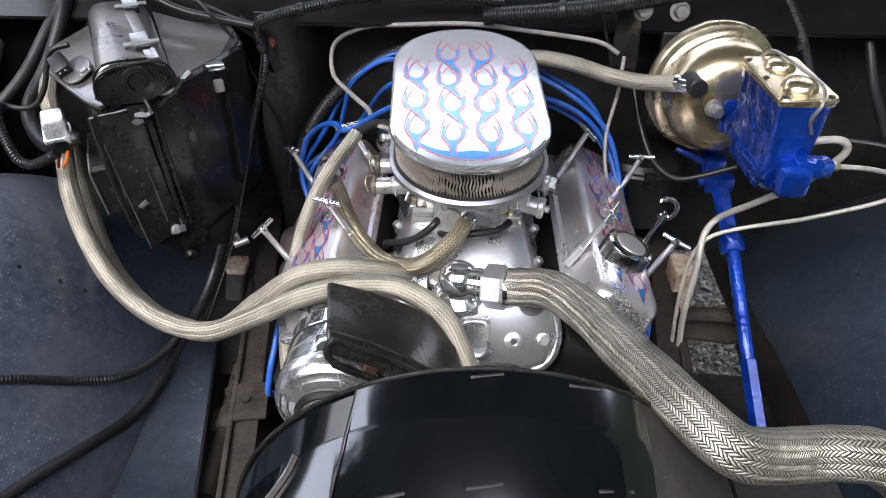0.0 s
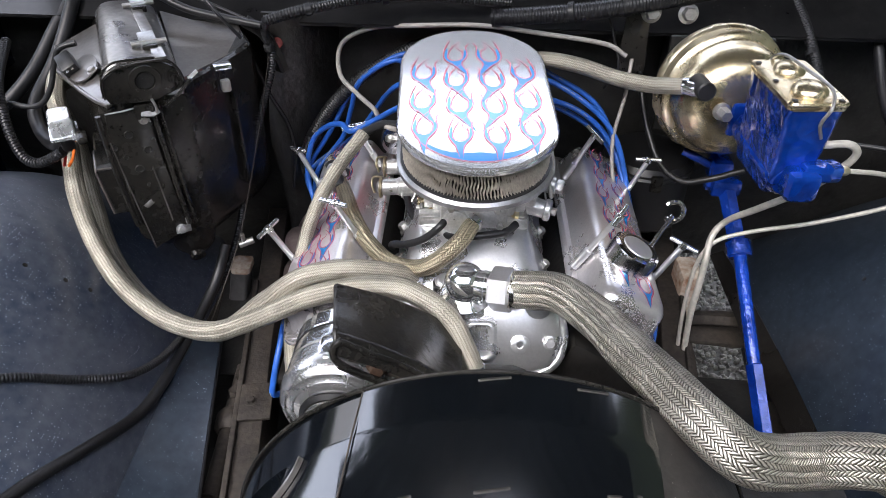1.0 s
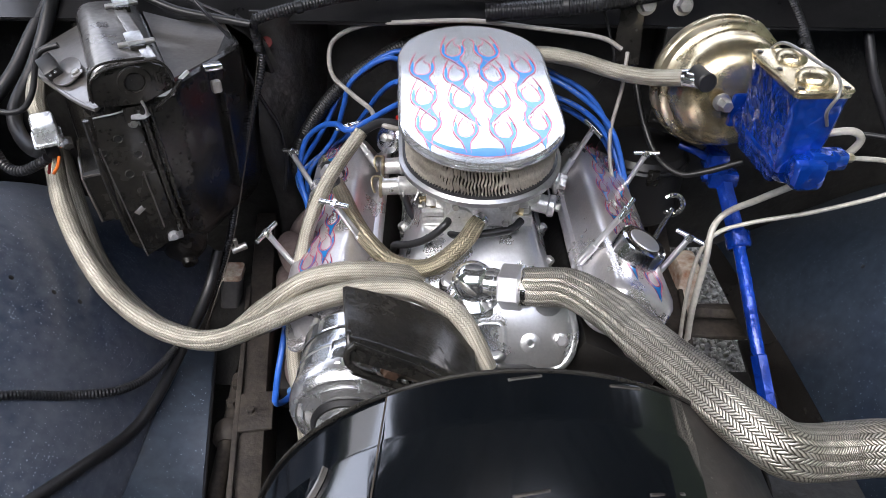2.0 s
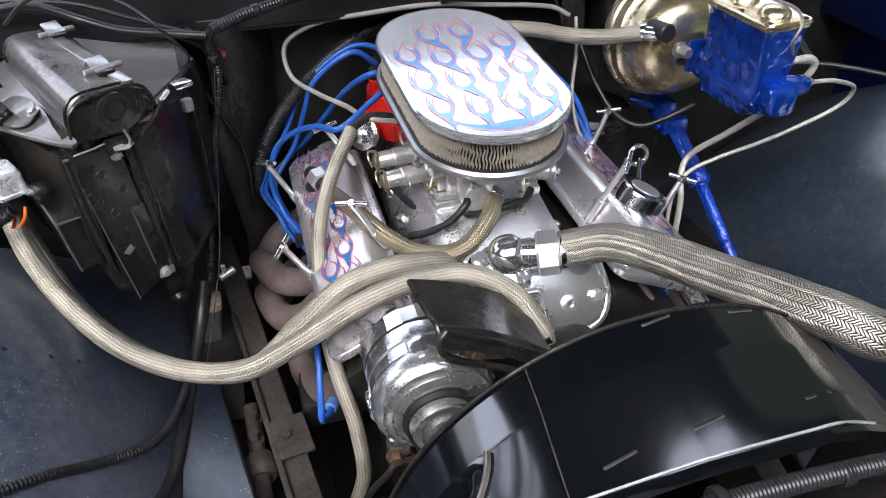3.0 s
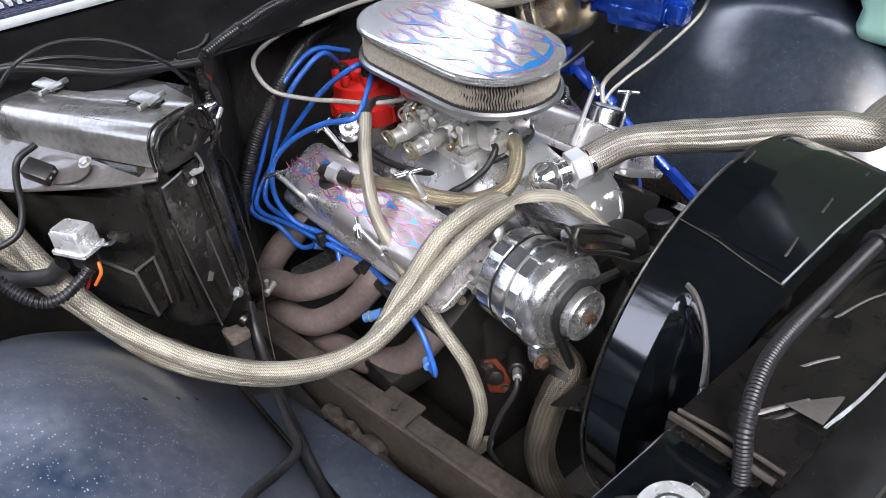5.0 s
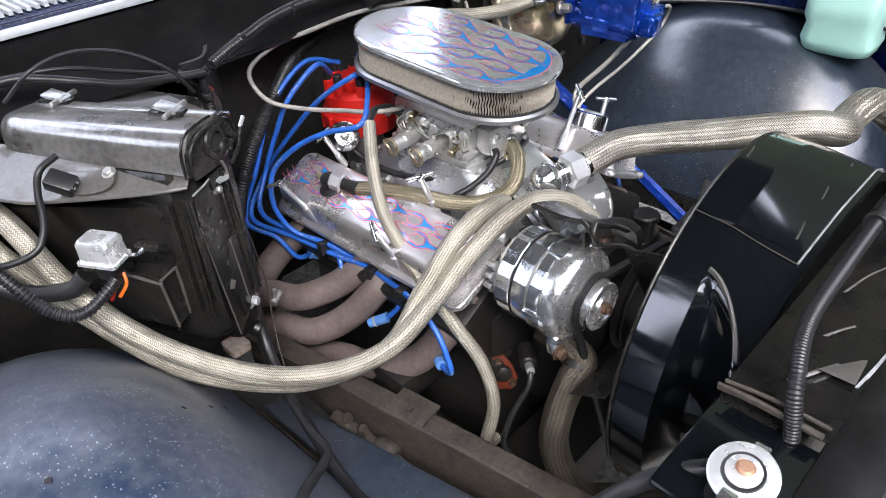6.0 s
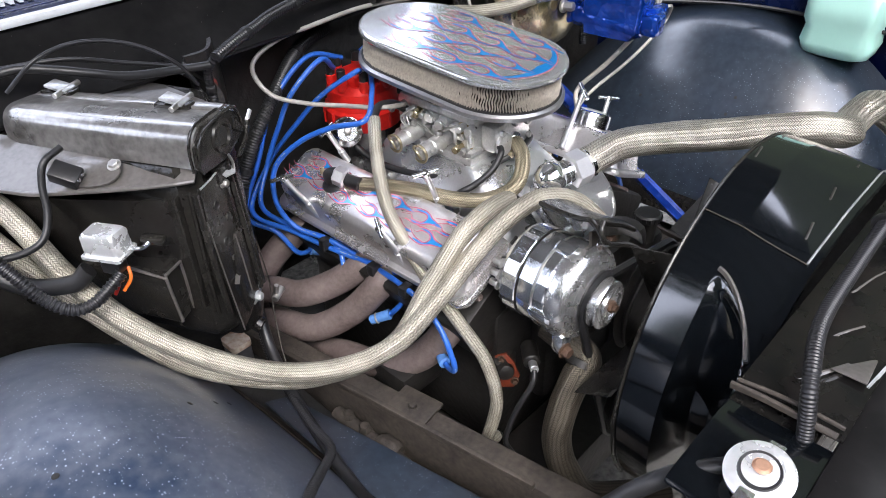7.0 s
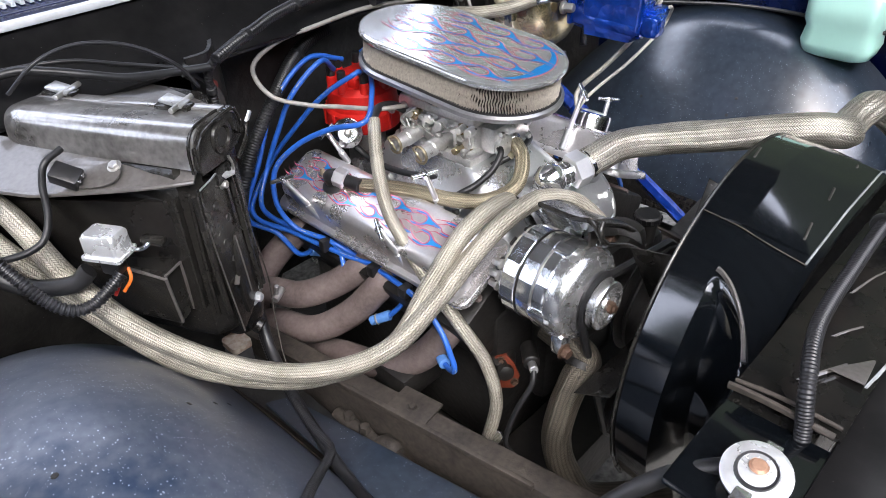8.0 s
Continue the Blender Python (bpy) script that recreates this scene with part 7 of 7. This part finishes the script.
line("wiring_loom", "black corrugated loom hanging past the heater box", [(-0.72, -0.33, 0.9), (-0.665, -0.285, 0.872), (-0.618, -0.243, 0.842), (-0.567, -0.193, 0.802), (-0.524, -0.145, 0.748), (-0.478, -0.1, 0.712), (-0.456, -0.02, 0.682), (-0.426, 0.101, 0.687), (-0.398, 0.177, 0.747), (-0.376, 0.22, 0.84), (-0.351, 0.256, 0.933), (-0.326, 0.292, 1.02), (-0.33, 0.285, 1.07), (-0.322, 0.27, 1.095)], 0.0065, LOOM, "wiring loom", (0.0042, 0.0014), 10)
line("rubber_hose", "black rubber hose lying along the inner fender edge", [(-0.405, 0.15, 0.76), (-0.42, 0.11, 0.71), (-0.44, 0.03, 0.675), (-0.459, -0.065, 0.655), (-0.474, -0.135, 0.66), (-0.5, -0.225, 0.7), (-0.53, -0.3, 0.728), (-0.562, -0.37, 0.732), (-0.6, -0.45, 0.7)], 0.0085, RUBBER, "hose", None, 12)
line("ground_wire", "thin grey wire beside the heater box", [(-0.33, 0.29, 1.03), (-0.35, 0.24, 0.92), (-0.372, 0.163, 0.803), (-0.389, 0.135, 0.747), (-0.408, 0.099, 0.697), (-0.425, 0.054, 0.655)], 0.0011, FRAME)
line("wiring_loom", "grey split loom along the cowl", [(-0.322, 0.268, 1.095), (-0.28, 0.277, 1.106), (-0.237, 0.29, 1.112), (-0.19, 0.305, 1.118), (-0.1, 0.325, 1.12), (0.05, 0.335, 1.11)], 0.0085, LOOM, "wiring loom", (0.0042, 0.0016), 12)
line("wiring_loom", "large black corrugated loom under the cowl", [(0.02, 0.325, 1.09), (0.1, 0.315, 1.1), (0.18, 0.3, 1.115), (0.26, 0.3, 1.13), (0.36, 0.33, 1.14)], 0.014, LOOM, "wiring loom", (0.0042, 0.0016), 14)
line("washer_hose", "thin grey hose arching over the heater box", [(-0.58, 0.30, 1.12), (-0.543, 0.289, 1.15), (-0.499, 0.288, 1.159), (-0.456, 0.28, 1.153), (-0.417, 0.268, 1.136), (-0.384, 0.251, 1.107), (-0.36, 0.26, 1.07)], 0.0026, LOOM, "hose")
line("wire_harness", "black taped wires behind the heater box", [(-0.62, 0.36, 1.12), (-0.556, 0.342, 1.13), (-0.518, 0.318, 1.125), (-0.484, 0.3, 1.115), (-0.44, 0.29, 1.1), (-0.38, 0.285, 1.09), (-0.33, 0.275, 1.085)], 0.006, RUBBER, "wiring")
line("wire_harness", "thin black wire behind the heater box", [(-0.6, 0.37, 1.13), (-0.5, 0.33, 1.13), (-0.43, 0.31, 1.11), (-0.35, 0.29, 1.085)], 0.003, RUBBER, "wiring")
line("coolant_hose", "black rubber hose beside the heater box", [(-0.66, 0.40, 1.12), (-0.655, 0.34, 1.08), (-0.67, 0.28, 1.02), (-0.69, 0.22, 0.97), (-0.67, 0.18, 0.945), (-0.63, 0.14, 0.945), (-0.61, 0.13, 0.96)], 0.0108, RUBBER, "hose")
line("coolant_hose", "second black rubber hose beside the heater box", [(-0.65, 0.41, 1.11), (-0.68, 0.34, 1.06), (-0.71, 0.27, 1.0), (-0.75, 0.22, 0.96), (-0.8, 0.2, 0.94)], 0.011, RUBBER, "hose")
line("ground_strap", "black wire hanging to the lower hose", [(-0.19, -0.206, 0.706), (-0.201, -0.212, 0.69), (-0.222, -0.205, 0.655), (-0.236, -0.2, 0.62), (-0.243, -0.2, 0.59), (-0.235, -0.215, 0.56)], 0.0042, RUBBER)
line("wiring_loom", "black corrugated loom over the core support", [(-0.31, -0.585, 0.80), (-0.3, -0.575, 0.88), (-0.292, -0.565, 0.945), (-0.276, -0.552, 0.99), (-0.215, -0.535, 1.005), (-0.11, -0.53, 1.008), (0.013, -0.528, 1.01), (0.15, -0.53, 1.0), (0.3, -0.54, 0.97)], 0.0076, LOOM, "wiring loom", (0.0032, 0.0011), 14)
line("wiring_loom", "black loom beside the brake booster", [(0.5, 0.42, 1.12), (0.52, 0.36, 1.08), (0.53, 0.28, 1.02), (0.52, 0.22, 0.96), (0.5, 0.2, 0.9)], 0.009, LOOM, "wiring loom", (0.0042, 0.0016), 12)
line("vacuum_hose", "black hose hanging below the brake booster", [(0.27, 0.36, 1.0), (0.285, 0.3, 0.93), (0.305, 0.25, 0.885), (0.335, 0.215, 0.872), (0.37, 0.2, 0.885), (0.42, 0.19, 0.91)], 0.0052, RUBBER, "hose")
line("wiring_loom", "grey loom hanging at the far fender", [(0.62, 0.42, 1.12), (0.64, 0.36, 1.06), (0.645, 0.3, 1.0), (0.65, 0.22, 0.95)], 0.008, LOOM, "wiring loom")
line("fender_wire", "black wire along the blue fender edge", [(0.52, 0.2, 0.96), (0.62, 0.15, 0.97), (0.72, 0.05, 0.965), (0.8, -0.08, 0.955), (0.83, -0.3, 0.94)], 0.004, RUBBER)
line("dash_wire", "thin dark wire below the cowl", [(0.2, 0.33, 1.1), (0.215, 0.32, 1.06), (0.225, 0.31, 1.02), (0.21, 0.32, 0.98)], 0.0022, RUBBER)

line("blower_wire", "black taped wire from the blower connector", [(-0.576, 0.186, 1.085), (-0.6, 0.18, 1.0777), (-0.6117, 0.175, 1.0559), (-0.6199, 0.1641, 1.027), (-0.6357, 0.1556, 1.0043), (-0.6587, 0.1554, 0.9975), (-0.69, 0.16, 1.0)], 0.0042, RUBBER)
line("firewall_wire", "thin black wire along the firewall seam", [(-0.36, 0.3, 1.02), (-0.34, 0.3, 0.96), (-0.318, 0.31, 0.9), (-0.312, 0.312, 0.84), (-0.32, 0.3, 0.78)], 0.003, RUBBER)

# firewall fittings
plug = single("grommet", lathe([(0.012, 0), (0.012, 0.004), (0.006, 0.007), (0.0001, 0.007)], 18, aim((-0.318, 0.305, 1.046), (-0.318, 0.25, 1.08)) @ Matrix.Scale(0.75, 4)), DULLRED, "dull red rubber grommet in the firewall", "grommet")
pillar = thing("firewall_corner", "rough black sealed firewall corner beside the heater box", "panel", (-0.3, 0.36, 0.6), kind="structure")
part("corner_panel", sheet(lambda u, v: (-0.345 + 0.1 * u + 0.006 * math.sin(9 * v), 0.312 + 0.1 * u * u + 0.006 * math.sin(7 * u + 8 * v), 0.62 + 0.47 * v), 10, 24, 0.006), MATTE, pillar)
part("sealant", tube([(-0.36, 0.29, 1.085), (-0.335, 0.3, 1.06), (-0.32, 0.3, 1.03), (-0.315, 0.31, 1.0)], 0.009, 10, 6, wobble=0.25), MATTE, pillar)
for x in (0.262, 0.318):
    bolt = single("firewall_bolt", hexhead((x, 0.315, 1.108), (x, 0.3, 1.112), 0.011), STEEL, "bright firewall bolt with washer", "bolt", "firewall bolts")
hinge = single("hinge_plate", plate([(-0.02, -0.05), (0.025, -0.05), (0.02, 0.06), (-0.015, 0.06)], 0.004, frame_of((0.245, 0.33, 1.06), (1, 0, 0), (0, 0.1, 1))), SATIN, "black perforated plate on the firewall", "plate")
blower = thing("black_canister", "dull black canister below the brake booster", "canister", (0.3, 0.36, 0.75))
part("body", lathe([(0.07, 0), (0.078, 0.01), (0.078, 0.12), (0.07, 0.13), (0.0001, 0.131)], 36, Matrix.Translation((0.315, 0.35, 0.72))), RUBBER, blower)
part("lid_rim", lathe([(0.079, 0.108), (0.082, 0.112), (0.079, 0.116)], 36, Matrix.Translation((0.315, 0.35, 0.72))), RUBBER, blower)
part("clip", box((0.02, 0.008, 0.03), (0.315, 0.27, 0.83), 0.002), SATIN, blower)

# washer bottle on the far fender
bottle = thing("washer_bottle", "milky green plastic washer bottle by the fender", "washer bottle", (0.8, -0.2, 0.88))
bf = Matrix.Translation((0.815, -0.22, 0.885))
rings = [[bf @ Vector(p) for p in ring_rect(x, y, z, 0, 0, 0.025)] for z, x, y in ((0.0, 0.035, 0.05), (0.008, 0.048, 0.066), (0.03, 0.052, 0.072), (0.06, 0.048, 0.068), (0.075, 0.052, 0.074), (0.13, 0.052, 0.074), (0.15, 0.03, 0.04), (0.17, 0.02, 0.02))]
part("tank", loft(rings), BOTTLE, bottle, "", 60)
part("filler_cap", rod((0.815, -0.22, 1.05), (0.815, -0.22, 1.072), 0.024, 24), RUBBER, bottle)

# lower odds and ends
filler = thing("pump_filler_cap", "black ribbed filler cap beside the water crossover", "filler cap", (0.153, -0.177, 0.77))
part("neck", rod((0.153, -0.175, 0.74), (0.153, -0.177, 0.782), 0.018, 24), BLOCK, filler)
fcap = part("cap", lathe([(0.021, 0), (0.0225, 0.003), (0.0225, 0.01), (0.019, 0.013), (0.010, 0.0125), (0.0001, 0.0125)], 36, Matrix.Translation((0.153, -0.177, 0.782))), RUBBER, filler)
for k in range(18):
    a = 2 * math.pi * k / 18
    part("rib", box((0.002, 0.003, 0.009), (0.153 + 0.0228 * math.cos(a), -0.177 + 0.0228 * math.sin(a), 0.7885), 0.0006), RUBBER, fcap)
part("reservoir", box((0.08, 0.07, 0.1), (0.16, -0.16, 0.7), 0.02), BLOCK, filler)
pump2 = thing("fuel_pump", "orange painted fuel pump low beside the block", "fuel pump", (-0.19, -0.14, 0.62))
fm_ = frame_of((-0.168, -0.135, 0.645), (0.62, -0.55, 0.1), (0.1, 0.15, 1))
part("flange", plate([(-0.012, -0.03), (0.01, -0.034), (0.022, -0.014), (0.016, 0.012), (0.006, 0.03), (-0.012, 0.028), (-0.02, 0.0)], 0.006, fm_, 0.0015), ORANGE, pump2, "orange painted flange")
part("cover", lathe([(0.014, 0), (0.013, 0.008), (0.007, 0.011), (0.0001, 0.011)], 20, fm_ @ Matrix.Translation((0, 0, 0.005))), BLOCK, pump2)
part("arm", box((0.05, 0.04, 0.04), (-0.165, -0.12, 0.65), 0.01), BLOCK, pump2)
for x, y in ((0.012, -0.022), (-0.004, 0.022)):
    part("bolt", hexhead(fm_ @ Vector((x, y, 0.006)), fm_ @ Vector((x, y, 0.012)), 0.005), RUST, pump2)
stub = thing("pipe_stub", "small bright pipe stub with a black wire", "fitting", (-0.19, -0.2, 0.7))
part("stub", rod((-0.175, -0.19, 0.7), (-0.1915, -0.2076, 0.7073), 0.0065, 14), SATINALU, stub)
part("boss", rod((-0.15, -0.165, 0.70), (-0.178, -0.193, 0.7015), 0.013, 16), BLOCK, stub)
mount = thing("engine_mount", "black steel engine mount between block and rail", "engine mount", (-0.25, 0.0, 0.6))
part("bracket", box((0.09, 0.08, 0.05), (-0.25, 0.0, 0.62), 0.01), BLOCK, mount)
part("bolt", hexhead((-0.27, 0.0, 0.645), (-0.27, 0.0, 0.657), 0.01), STEEL, mount)
block = thing("rusty_bracket", "flaking white and rust bracket beside the frame rail", "bracket", (0.42, 0.24, 0.58))
part("body", box((0.04, 0.07, 0.19), (0.398, 0.235, 0.585), 0.008), RUSTPAINT, block)
can2 = thing("bump_stop", "grey painted bump stop with a rusty top", "bump stop", (-0.427, 0.2, 0.52))
part("body", loft([[Vector(q) for q in ring_rect(0.017, 0.02, z, x, y, 0.008)] for z, x, y in ((0.53, -0.43, 0.192), (0.57, -0.4275, 0.204), (0.645, -0.417, 0.228))]), APRON, can2)
part("top", loft([[Vector(q) for q in ring_rect(0.018, 0.021, z, -0.416, 0.23, 0.008)] for z in (0.645, 0.652, 0.656)]), RUSTPAINT, can2, "rusty flaking top")
fitting = thing("hose_fitting", "grey steel heater valve beside the exhaust header", "fitting", (-0.36, 0.2, 0.75))
part("valve", rod((-0.38, 0.142, 0.765), (-0.358, 0.153, 0.769), 0.006, 12), STEEL, fitting)
part("stem", rod((-0.372, 0.146, 0.77), (-0.372, 0.142, 0.788), 0.0035, 10), STEEL, fitting)
